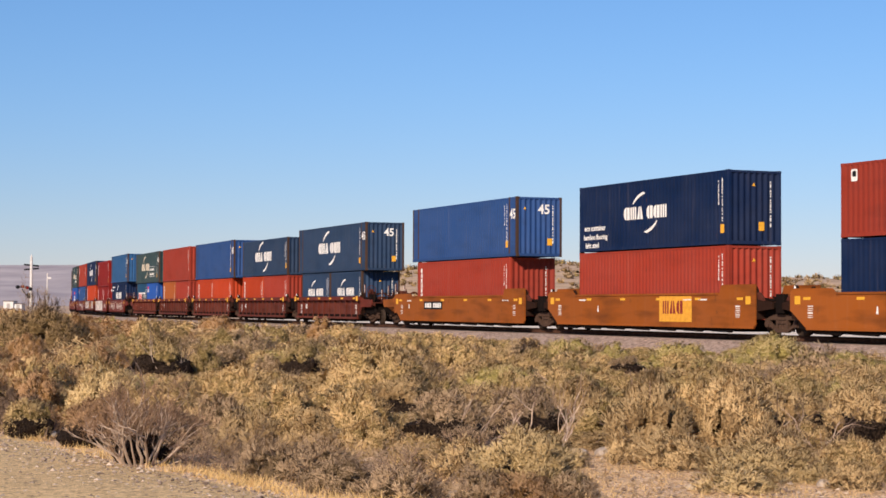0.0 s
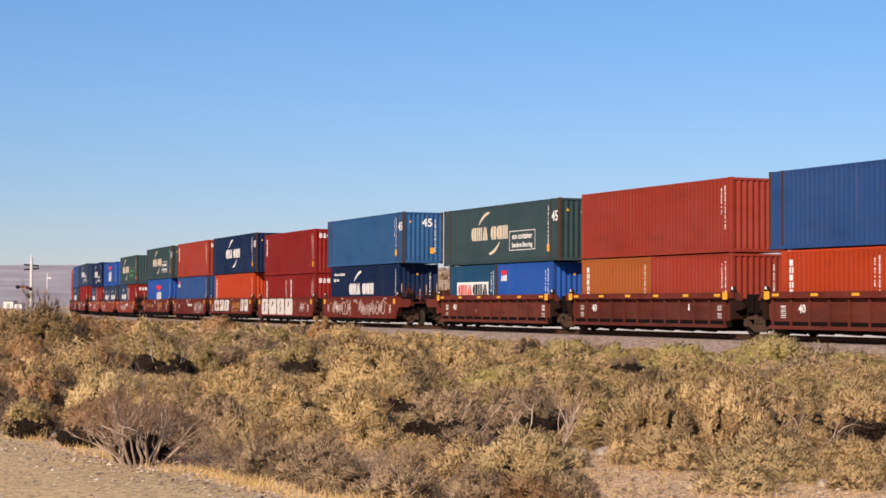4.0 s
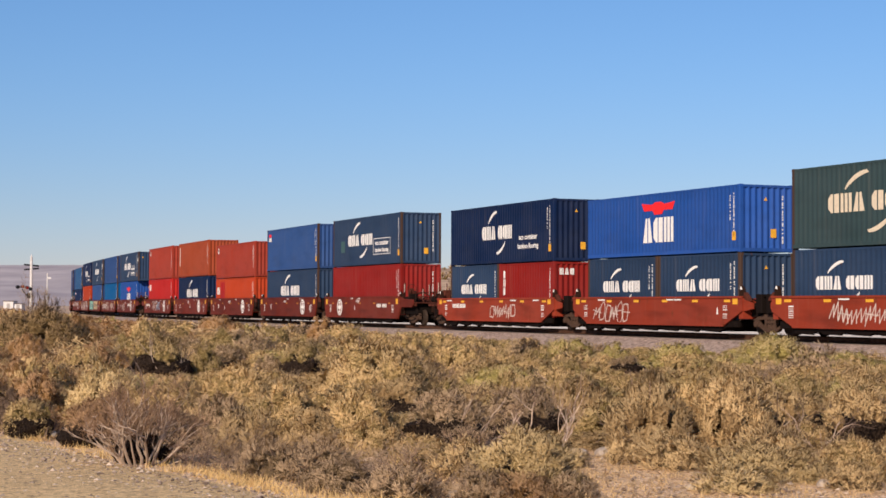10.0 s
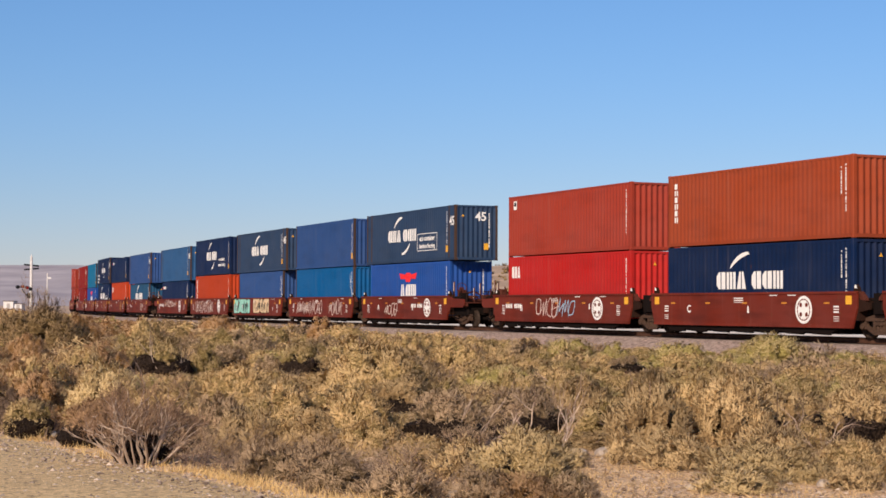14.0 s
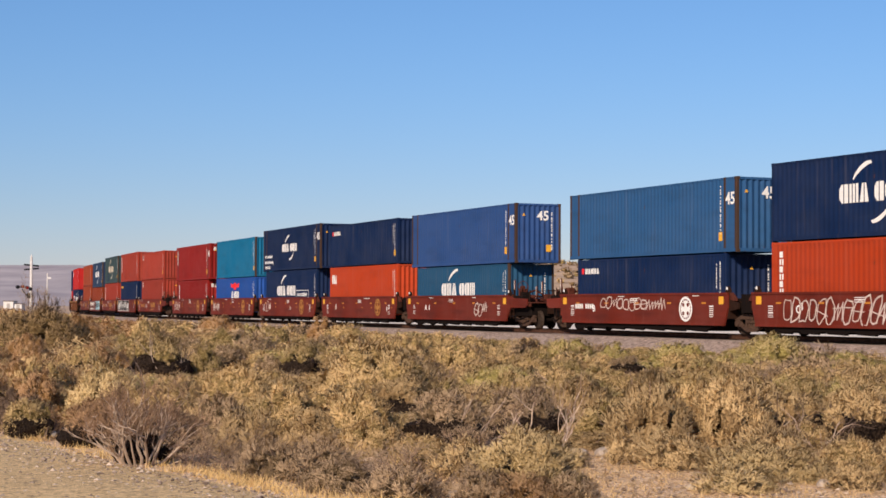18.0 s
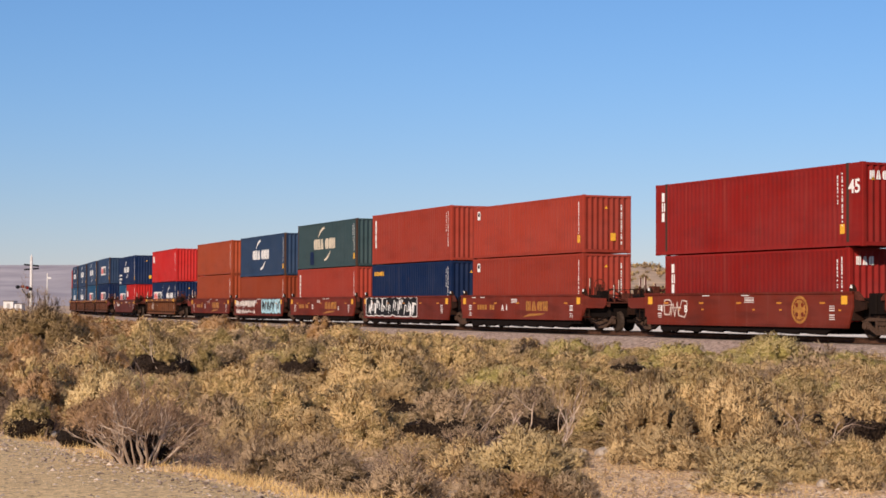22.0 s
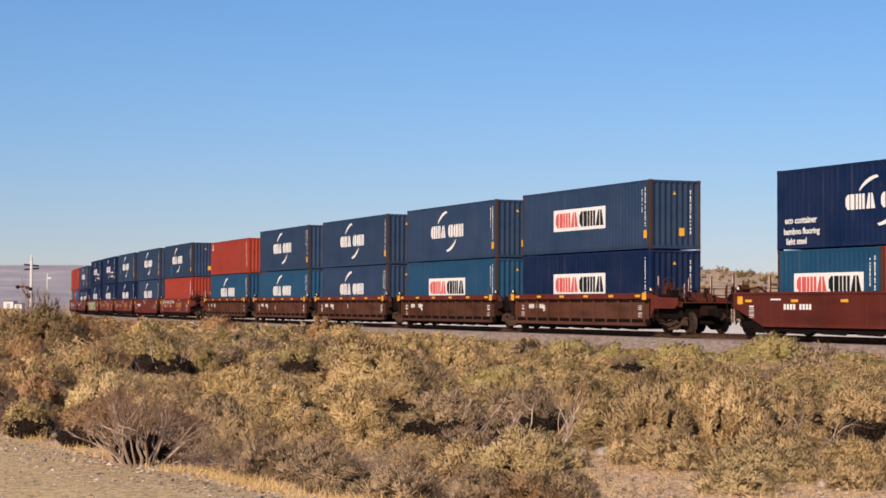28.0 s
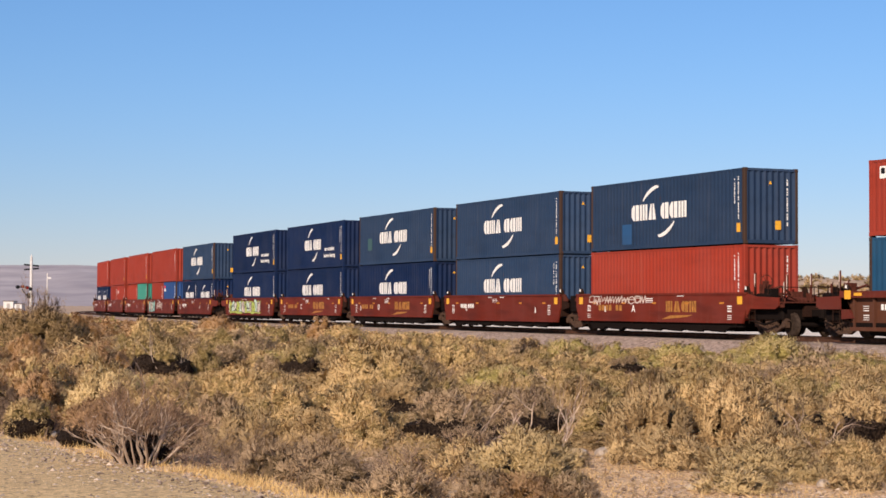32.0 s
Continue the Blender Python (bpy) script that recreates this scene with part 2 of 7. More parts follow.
def ballast_material():
    m, nt, b = material("crushed_ballast")
    tc = nt.nodes.new("ShaderNodeTexCoord")
    vo = nt.nodes.new("ShaderNodeTexVoronoi")
    vo.inputs["Scale"].default_value = 9.0
    nt.links.new(tc.outputs["Object"], vo.inputs["Vector"])
    big = noise_node(nt, 0.5, 4.0)
    bw = nt.nodes.new("ShaderNodeRGBToBW")
    nt.links.new(vo.outputs["Color"], bw.inputs[0])
    col = blend(nt, bw.outputs[0], (0.12, 0.082, 0.062), (0.54, 0.41, 0.32))
    col = blend(nt, ramp(nt, big.outputs[0], 0.5, 0.95), col, (0.38, 0.30, 0.235))
    nt.links.new(col, b.inputs["Base Color"])
    b.inputs["Roughness"].default_value = 0.9
    bump(nt, b, vo.outputs["Distance"], 0.9, 0.05)
    return m


BALLAST = ballast_material()


def hill_height(x, y):
    """The low desert rise behind the line and small swells elsewhere."""
    rise = 0.0
    if y > 150:
        a = x / y
        crest = float(np.interp(a, [-0.16, -0.09, -0.02, 0.07, 0.145, 0.19, 0.24, 0.40, 0.7], [0.0, 0.008, 0.0205, 0.0248, 0.0222, 0.0178, 0.0160, 0.012, 0.006]))
        t = min(1.0, max(0.0, (y - 205) / 165))
        t = t * t * (3 - 2 * t)
        rise = (crest * 365 + (1.6 if crest > 0.004 else 0.0)) * t
        rise *= 1 + 0.06 * noise.noise(Vector((x * 0.05, y * 0.02, 0)))
        rise += 0.6 * noise.noise(Vector((x * 0.07, y * 0.06, 3))) * t * min(1, crest * 60)
        rise *= 1 - min(1.0, max(0.0, (y - 400) / 500))
    return rise


def ground_z(x, y):
    d = math.hypot(x, y)
    z = GROUND + 0.05 * noise.noise(Vector((x * 0.11, y * 0.11, 0))) * min(1, max(0, (d - 10) / 20))
    return z + hill_height(x, y)


def build_ground():
    rows, cols = [], []
    dist = [-4000, -1500, -500, -150, -40, -10]
    y = 0.0
    while y < 4900:
        dist.append(y)
        y += max(1.6, y * 0.035)
    lat = [-6.0, -3.0, -1.6, -1.0, -0.7]
    lat += [-0.5 + 1.0 * i / 110 for i in range(111)]
    lat += [0.7, 1.0, 1.6, 3.0, 6.0]
    v, f = [], []
    n = len(lat)
    for y in dist:
        for a in lat:
            x = a * (abs(y) + 25.0)
            v.append((x, y, ground_z(x, y)))
    for j in range(len(dist) - 1):
        for i in range(n - 1):
            k = j * n + i
            f.append((k, k + 1, k + n + 1, k + n))
    me = bpy.data.meshes.new("ground")
    me.from_pydata(v, [], f)
    me.polygons.foreach_set("use_smooth", [True] * len(me.polygons))
    me.materials.append(SAND)
    tagged(new("ground", me), "pale sandy desert ground with fine gravel", "ground", kind="structure")


def sweep(name, profile, s0, s1, step, mat, label, category, thing=None):
    """A profile of (side, z) points swept along the line of the track."""
    v, f = [], []
    n = len(profile)
    count = int((s1 - s0) / step) + 1
    for k in range(count):
        s = s0 + k * step
        for side, z in profile:
            x, y, h = on_track(s, side)
            v.append((x, y, z))
    for k in range(count - 1):
        for i in range(n):
            a = k * n
            f.append((a + i, a + (i + 1) % n, a + n + (i + 1) % n, a + n + i))
    f += [tuple(range(n)), tuple((count - 1) * n + i for i in reversed(range(n)))]
    me = bpy.data.meshes.new(name)
    me.from_pydata(v, [], f)
    bm = bmesh.new()
    bm.from_mesh(me)
    bmesh.ops.recalc_face_normals(bm, faces=bm.faces)
    bm.to_mesh(me)
    bm.free()
    me.materials.append(mat)
    ob = new(name, me)
    if thing:
        ob.parent = thing
        return ob
    return tagged(ob, label, category, kind="structure")


build_ground()
sweep("track_bed", [(-3.6, -0.66), (-2.0, -0.20), (2.0, -0.20), (3.9, -0.66)], -880, 890, 4.0, BALLAST,
      "purple-brown crushed stone ballast under the track", "ballast")
CALICHE = sand_material("pale_caliche_gravel", (0.66, 0.57, 0.46), (0.80, 0.72, 0.60), 1.0)
sweep("pale_flat", [(-62.0, -0.70), (-60.0, -0.53), (-13.0, -0.53), (-11.0, -0.70)], -500, 300, 5.0, CALICHE, "pale bare gravel flat beyond the track", "gravel")
railway = tagged(new("railway_track"), "single railway track with rusty rails on ballast", "railway track", kind="structure")
for side in (-0.7525, 0.7525):
    p = [(-0.07, -0.17), (0.07, -0.17), (0.07, -0.155), (0.012, -0.135), (0.012, -0.04), (0.036, -0.03), (0.036, 0.0), (-0.036, 0.0), (-0.036, -0.03), (-0.012, -0.04), (-0.012, -0.135), (-0.07, -0.155)]
    sweep("rail", [(side + a, z) for a, z in p], -880, 890, 4.0, RAIL, "", "", railway)


def build_road():
    """Graded dirt road with a ragged edge, beside which the camera stands."""
    v, f = [], []
    d = Vector((4.24, -6.9, 0)).normalized()
    nrm = Vector((d.y, -d.x, 0))
    start = Vector((-5.5, 21.8, 0)) - 160 * d
    steps = 420
    for k in range(steps + 1):
        p = start + d * (k * 0.5)
        wob = 0.30 * noise.noise(Vector((k * 0.16, 0, 0))) + 0.13 * noise.noise(Vector((k * 0.7, 5, 0)))
        for w, z in ((wob, 0.005), (0.35 + wob, 0.035), (1.6, 0.05), (3.2, 0.04), (5.0, 0.05), (7.0, 0.03), (7.6 - wob, -0.002)):
            a = p + nrm * w
            v.append((a.x, a.y, ground_z(a.x, a.y) + z + 0.006))
    for k in range(steps):
        for i in range(6):
            a = k * 7 + i
            f.append((a, a + 1, a + 8, a + 7))
    me = bpy.data.meshes.new("road")
    me.from_pydata(v, [], f)
    me.polygons.foreach_set("use_smooth", [True] * len(me.polygons))
    me.materials.append(GRAVEL)
    tagged(new("road", me), "unpaved graded gravel road with ragged sandy edge", "road", kind="structure")


build_road()


def build_mountains():
    # distance haze is mixed into the rock's base colour
    m, nt, b = material("haze_tinted_rock")
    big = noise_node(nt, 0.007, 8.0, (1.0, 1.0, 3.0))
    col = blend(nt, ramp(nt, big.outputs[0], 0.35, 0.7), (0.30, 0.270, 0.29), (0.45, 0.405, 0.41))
    nt.links.new(col, b.inputs["Base Color"])
    b.inputs["Roughness"].default_value = 1.0
    v, f = [], []
    cols, rows = 150, 26
    for j in range(rows + 1):
        for i in range(cols + 1):
            a = -0.75 + 1.5 * i / cols
            d = 3300 + 1300 * j / rows
            t = j / rows
            crest = 0.0228 - 0.020 * max(0, a + 0.21) * 1.5 + 0.0022 * noise.noise(Vector((a * 7, 0, 0))) + 0.0009 * noise.noise(Vector((a * 31, 2, 0)))
            fold = 14 * noise.noise(Vector((a * 42, t * 2.2, 1))) + 7 * noise.noise(Vector((a * 95, t * 5, 4)))
            z = GROUND - 2 + d * max(crest, 0.006) * t ** 0.8 + fold * t * (1 - t) * 2
            v.append((a * d, d, z))
    n = cols + 1
    for j in range(rows):
        for i in range(cols):
            k = j * n + i
            f.append((k, k + 1, k + n + 1, k + n))
    me = bpy.data.meshes.new("backdrop")
    me.from_pydata(v, [], f)
    me.polygons.foreach_set("use_smooth", [True] * len(me.polygons))
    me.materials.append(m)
    tagged(new("backdrop", me), "distant desert mountains, mauve haze painted in", "mountains", kind="structure")


build_mountains()
# ---------------------------------------------------------------- shipping containers
FT40, FT45, FT20 = 12.192, 13.716, 6.058
HIGH, LOW = 2.896, 2.591
MESHES = {}
POST = steel_paint("rusty_post_paint", (0.090, 0.053, 0.038), 0.2, 1.2)


def cached(key, make):
    if key not in MESHES:
        MESHES[key] = make()
    return MESHES[key]


def wave(a0, a1, period, deep, out, flat=0.26):
    """Trapezoid corrugation from a0 to a1: points of (along, across); flat is the share of each ridge."""
    n = max(1, round((a1 - a0) / period))
    w = (a1 - a0) / n
    pts = []
    for i in range(n):
        b = a0 + i * w
        pts += [(b, out), (b + flat * w, out), (b + 0.50 * w, out - deep), (b + (0.50 + flat) * w, out - deep)]
    return pts + [(a1, out)]


def wall_mesh(name, pts, back, z0, z1, axis, mat):
    """A corrugated sheet of steel; axis 0: along x with its face in y, axis 1: along y with its face in x."""
    ring = pts + [(pts[-1][0], back), (pts[0][0], back)]
    so = Solid()
    flip = (lambda a, b, z: (a, b, z)) if axis == 0 else (lambda a, b, z: (b, a, z))
    so.loft([[flip(a, b, z0) for a, b in ring], [flip(a, b, z1) for a, b in ring]], caps=False)
    me = so.mesh(name)
    me.materials.append(mat)
    return me


def wedge_block(so, x0, x1, z0, z1, y, k, slit=0.22):
    """A plain shape of a logo: a split slab with one cut end, three upright bars or a split taper, by turns."""
    w, h = x1 - x0, z1 - z0
    c = 0.26 * min(w, h)
    g = slit * w * 0.5
    m = (x0 + x1) / 2
    if k % 3 == 0:
        so.prism_y([(x0 + c, z0), (m - g / 2, z0), (m - g / 2, z1), (x0 + c, z1), (x0, z1 - c), (x0, z0 + c)], y - 0.004, y)
        so.prism_y([(m + g / 2, z0), (x1, z0), (x1, z1), (m + g / 2, z1)], y - 0.004, y)
    elif k % 3 == 1:
        bar = (w - 2 * g) / 3
        for i in range(3):
            a = x0 + i * (bar + g)
            so.prism_y([(a, z0), (a + bar, z0), (a + bar, z1), (a, z1)], y - 0.004, y)
    else:
        so.prism_y([(x0, z0), (m - g / 2, z0), (m - g / 2, z1), (x0 + w * 0.28, z1)], y - 0.004, y)
        so.prism_y([(m + g / 2, z0), (x1, z0), (x1 - w * 0.28, z1), (m + g / 2, z1)], y - 0.004, y)


def swoosh(so, x, z, w, h, y, s=1):
    """A tapered curved stroke."""
    top, low = [], []
    for i in range(9):
        t = i / 8
        px, pz = x + s * w * (t ** 1.15), z + s * h * (1 - (1 - t) ** 1.7)
        th = 0.045 + 0.15 * t * (1.25 - t) * 1.5
        top.append((px - s * th * 0.45, pz + s * th * 0.5))
        low.append((px + s * th * 0.45, pz - s * th * 0.5))
    so.prism_y(low + top[::-1], y - 0.004, y)


def logo_two_words(y):
    so = Solid()
    for k in range(6):
        x = -2.25 + k * 0.70 + (0.30 if k > 2 else 0)
        wedge_block(so, x, x + 0.61, -0.33, 0.33, y, (0, 1, 2, 0, 3, 1)[k], 0.22)
    swoosh(so, -1.30, 0.47, 1.25, 0.56, y)
    swoosh(so, 1.20, -0.47, 1.25, 0.56, y, -1)
    return so


def blocks(y, n, w, gap, h, up=(1,), slit=0.2):
    so = Solid()
    x = -(n * w + (n - 1) * gap) / 2
    for k in range(n):
        wedge_block(so, x, x + w, -h / 2, h / 2, y, k + up[0], slit)
        x += w + gap
    return so


def dashes(y, n, w, gap, h):
    """A row of plain bars in place of a number."""
    so = Solid()
    x = -(n * w + (n - 1) * gap) / 2
    for k in range(n):
        if k != 4:
            so.prism_y([(x, -h / 2), (x + w, -h / 2), (x + w, h / 2), (x, h / 2)], y - 0.004, y)
        x += w + gap
    return so


def column(y, n, w, h, gap):
    """Plain split blocks one under another."""
    so = Solid()
    for k in range(n):
        z = -k * (h + gap)
        for x0, x1 in ((-w / 2, -0.12 * w), (0.12 * w, w / 2)) if k % 2 else ((-w / 2, w * 0.36),):
            so.prism_y([(x0, z - h), (x1, z - h), (x1, z), (x0, z)], y - 0.004, y)
    return so


def bars(y, n, w, h, gap, seed):
    """Small plain bars one under another, for lettering that cannot be read."""
    rng, so, z = random.Random(seed), Solid(), 0.0
    for k in range(n):
        hh = h * rng.choice((1, 1, 1.6, 2.4))
        so.prism_y([(-w / 2, z - hh), (w / 2, z - hh), (w / 2, z), (-w / 2, z)], y - 0.004, y)
        z -= hh + gap * rng.choice((1, 1, 2.5))
    return so


def eagle(y):
    so = Solid()
    so.prism_y([(-1.35, 0.28), (-1.15, -0.05), (-0.45, -0.05), (-0.30, -0.22), (0.30, -0.22), (0.45, -0.05), (1.15, -0.05), (1.35, 0.28), (0.5, 0.20), (0.25, 0.30), (-0.25, 0.30), (-0.5, 0.20)], y - 0.004, y)
    return so


def rounded(y, w, h, r=0.06):
    so = Solid()
    so.prism_y([(-w / 2 + r, -h / 2), (w / 2 - r, -h / 2), (w / 2, -h / 2 + r), (w / 2, h / 2 - r), (w / 2 - r, h / 2), (-w / 2 + r, h / 2), (-w / 2, h / 2 - r), (-w / 2, -h / 2 + r)], y - 0.004, y)
    return so


def frame_outline(y, w, h, t):
    so = Solid()
    for x0, x1, z0, z1 in ((-w / 2, w / 2, h / 2 - t, h / 2), (-w / 2, w / 2, -h / 2, -h / 2 + t), (-w / 2, -w / 2 + t, -h / 2 + t, h / 2 - t), (w / 2 - t, w / 2, -h / 2 + t, h / 2 - t)):
        so.prism_y([(x0, z0), (x1, z0), (x1, z1), (x0, z1)], y - 0.004, y)
    return so


FACE_Y = -1.2135
REDS = ("red", "crimson", "scarlet", "orange", "rust", "copper", "amber")


def specks(ob):
    return tagged(ob, kind="stuff")


def lettering(words, size, parent, x, z, mat=None, end=None, label="", turn=0):
    """Readable words on the side, or on the leading end where end is given."""
    mat = mat or WHITE
    me = text_mesh(words, mat, size)
    m = pose(x, FACE_Y - 0.004, z, 90, 0, 0) if end is None else pose(end, x, z, 90, 0, 90)
    return part("lettering", me, mat, parent, label or "painted lettering", m @ pose(0, 0, 0, 0, 0, turn))


COLOUR_WORD = {"navy": "dark navy", "slate": "weathered slate-blue", "dgreen": "faded dark green", "blue": "medium blue", "sky": "light blue", "cobalt": "bright cobalt blue", "azure": "azure blue",
               "red": "brick-red", "crimson": "dark red", "scarlet": "bright red", "orange": "bright orange-red", "rust": "brownish orange", "copper": "dark copper-brown", "amber": "amber orange", "teal": "turquoise", "petrol": "petrol-green", "mint": "mint green"}


def container(spec, seed):
    """spec: colour, length in feet, h or l for high or low, logo, then extras. Origin at the middle of its bottom."""
    words = spec.split()
    colour, feet, tall, logo, extra = words[0], int(words[1]), words[2], words[3], words[4:]
    L, H = {40: FT40, 45: FT45, 20: FT20}[feet], HIGH if tall == "h" else LOW
    mat = PAINT[colour]
    rng = random.Random(seed)
    look_word = {"cma": "white swoosh logo", "box": "red-black logo on white panel", "apl": "red winged logo", "plain": "bare sides", "triton": "white upright lettering", "tex": "white upright lettering",
                 "small": "small corner logo", "seaco": "small corner logo", "gold": "white upright lettering", "cai": "white corner logo", "sign": "small white sign", "half": "white swoosh logo"}[logo]
    ob = tagged(new("shipping_container"), f"{COLOUR_WORD[colour]} steel {feet}-foot container, {look_word}", "container", "containers on the train")
    key = (colour, feet, tall)
    e, hw = L / 2, 1.219
    post_mat = mat if colour in REDS or (colour in ("cobalt", "navy") and feet != 45) else POST
    # side walls
    def side():
        if feet == 45:
            p = FT40 / 2
            return [(-e + 0.10, 1.205)] + wave(-p + 0.1, p - 0.1, 0.278, 0.016, 1.213) + [(e - 0.10, 1.205)]
        return wave(-e + 0.16, e - 0.16, 0.278, 0.016, 1.213)
    near = cached(key + ("near",), lambda: wall_mesh("side_wall", [(a, -b) for a, b in side()], -1.15, 0.15, H - 0.09, 0, mat))
    far = cached(key + ("far",), lambda: wall_mesh("side_wall", side(), 1.15, 0.15, H - 0.09, 0, mat))
    part("side_wall", near, mat, ob)
    part("side_wall", far, mat, ob)
    end = cached(key + ("end",), lambda: wall_mesh("end_wall", wave(-hw + 0.13, hw - 0.13, 0.29, 0.055, e - 0.012, 0.13), e - 0.12, 0.14, H - 0.10, 1, mat))
    part("end_wall", end, mat, ob)
    for sgn in (-1, 1):
        def door_leaf():
            so = Solid()
            y0, y1 = (sgn * 0.008, sgn * 1.10)
            so.box(-e + 0.02, -e + 0.07, min(y0, y1), max(y0, y1), 0.16, H - 0.12)
            for k in range(4):
                z = 0.3 + k * (H - 0.75) / 3.2
                so.box(-e + 0.005, -e + 0.02, min(y0, y1) + 0.08, max(y0, y1) - 0.08, z, z + 0.36)
            return so.mesh("door")
        leaf = part("door", cached(key + ("door", sgn), door_leaf), mat, ob)
        rod = Solid()
        for y in (0.32, 0.82):
            rod.tube([(-e - 0.01, sgn * y, 0.12), (-e - 0.01, sgn * y, H - 0.08)], 0.017, n=5)
        part("lock_rods", cached((feet, tall, "rod", sgn), lambda: rod.mesh("lock_rods")), CAST, leaf)
    def top():
        so = Solid()
        ring = wave(-e + 0.1, e - 0.1, 0.42, 0.02, H - 0.012)
        so.loft([[(a, -1.17, z) for a, z in ring], [(a, 1.17, z) for a, z in ring]], caps=False)
        so.f = [f for f in so.f if f != so.f[len(ring) - 1]]
        return so.mesh("roof")
    part("roof", cached(key + ("roof",), top), mat, ob)
    def floor():
        so = Solid()
        for s in (-1, 1):
            so.box(-e + 0.1, e - 0.1, s * hw - (0.006 if s > 0 else -0.006) - 0.03, s * hw + 0.03 - 0.036 * s, 0.02, 0.155)
        for k in range(int(L / 0.9)):
            x = -e + 0.5 + k * 0.9
            so.box(x, x + 0.05, -1.15, 1.15, 0.03, 0.14)
        so.box(-e + 0.1, e - 0.1, -1.15, 1.15, 0.14, 0.165)
        return so.mesh("base_frame")
    part("base_frame", cached(key + ("base",), floor), mat, ob)
    for s in (-1, 1):
        part("top_rail", cached(key + ("rail", s), lambda: Solid().box(-e + 0.08, e - 0.08, s * hw - 0.06 if s > 0 else -hw + 0.003, hw - 0.003 if s > 0 else s * hw + 0.06, H - 0.095, H - 0.012).mesh("top_rail")), mat, ob)
        part("end_header", cached(key + ("header", s), lambda: Solid().box(s * e - 0.08 if s > 0 else -e + 0.004, e - 0.004 if s > 0 else -e + 0.08, -hw + 0.1, hw - 0.1, H - 0.11, H - 0.016).mesh("end_header")), mat, ob)
        part("end_sill", cached(key + ("sill", s), lambda: Solid().box(s * e - 0.08 if s > 0 else -e + 0.004, e - 0.004 if s > 0 else -e + 0.08, -hw + 0.1, hw - 0.1, 0.02, 0.15).mesh("end_sill")), mat, ob)
    def post(px, sy):
        so = Solid()
        y0, y1 = (hw - 0.13, hw) if sy > 0 else (-hw, -hw + 0.13)
        so.box(px - 0.085, px + 0.085, y0, y1, 0.115, H - 0.115, 0.018)
        for z in (0.0, H - 0.118):
            so.box(px - 0.09, px + 0.09, y0 - (0.03 if sy > 0 else 0.0015), y1 + (0.0015 if sy > 0 else 0.03), z, z + 0.118, 0.012)
        return so.mesh("corner_post")
    ends = [(e - 0.087, post_mat), (-e + 0.087, post_mat)]
    if feet == 45:
        ends = [(e - 0.087, mat if colour in REDS else POST), (-e + 0.087, mat if colour in REDS else POST), (FT40 / 2 - 0.09, POST), (-FT40 / 2 + 0.09, POST)]
    for px, pm in ends:
        for sy in (-1, 1):
            part("corner_post", cached((feet, tall, round(px, 2), sy, pm.name), lambda: post(px, sy)), pm, ob)
    # marks at the leading edge, near side and end
    mid = H / 2
    inset = 0.42 if feet != 45 else 1.15
    specks(part("number_mark", cached(("bars", seed % 5), lambda: bars(0, 14, 0.065, 0.055, 0.03, seed % 5).mesh("number_mark")), WHITE, ob, "faded white bars of lettering", pose(e - inset, FACE_Y, H - 0.32)))
    if rng.random() < 0.6:
        specks(part("number_mark", cached(("bars", 5 + seed % 3), lambda: bars(0, 8, 0.06, 0.05, 0.04, seed % 3).mesh("number_mark")), WHITE, ob, "", pose(e - inset - 0.26, FACE_Y, H - 0.4)))
    endx = e - 0.008
    turned = pose(0, 0, 0, 0, 0, 90)
    specks(part("end_mark", cached(("bars", 8 + seed % 3), lambda: bars(0, 13, 0.06, 0.06, 0.035, 20 + seed % 3).mesh("end_mark")), WHITE, ob, "", pose(endx, 0.72, H - 0.42) @ turned))
    if colour not in REDS or rng.random() < 0.45:
        part("sticker", cached(("sticker",), lambda: rounded(0, 0.26, 0.34, 0.02).mesh("sticker")), YELLOW, ob, "yellow warning sticker", pose(endx, 0.30 if feet != 45 else 0.55, 0.72) @ turned)
        tri = Solid().prism_y([(-0.08, -0.065), (0.08, -0.065), (0.0, 0.075)], -0.004, 0)
        part("warning_sign", cached(("tri",), lambda: tri.mesh("warning_sign")), YELLOW, ob, "", pose(endx, -0.05 if feet != 45 else -0.78, H - 0.55) @ turned)
        if feet != 20:
            part("sticker", MESHES[("sticker",)], YELLOW, ob, "", pose(e - inset, FACE_Y, 0.62))
    # logos
    if logo in ("cma", "half"):
        k = (0.80 if "ecoleft" in extra else 1.0) if logo == "cma" else 0.72
        ink = plain_cream if colour in ("dgreen",) or "cream" in extra else WHITE
        part("logo", cached(("two", ink.name), lambda: logo_two_words(0).mesh("logo")), ink, ob, "white swoosh logo", pose(-1.7 if "ecogreen" in extra else -0.95 if "ecobox" in extra else -0.25 if feet != 20 else 0, FACE_Y, mid + 0.08) @ Matrix.Diagonal((k * (0.80 if "ecoright" in extra else 1.0), 1, k, 1)))
    elif logo == "box":
        k = 1.0 if feet != 20 else 0.80
        panel = part("logo_panel", cached(("panel",), lambda: rounded(0, 5.0, 0.98, 0.03).mesh("logo_panel")), WHITE, ob, "white logo panel", pose(-0.3 if feet != 20 else 0.0, FACE_Y, mid + 0.05) @ Matrix.Diagonal((k, 1, k, 1)))
        part("logo", cached(("boxred",), lambda: blocks(0, 3, 0.70, 0.05, 0.66, (0,)).mesh("logo")), FADED_RED, panel, "red logo shapes", pose(-1.18, -0.0045, 0))
        part("logo", cached(("boxblack",), lambda: blocks(0, 3, 0.72, 0.06, 0.68, (0,)).mesh("logo")), INK, panel, "black logo shapes", pose(1.20, -0.0045, 0))
    elif logo == "apl":
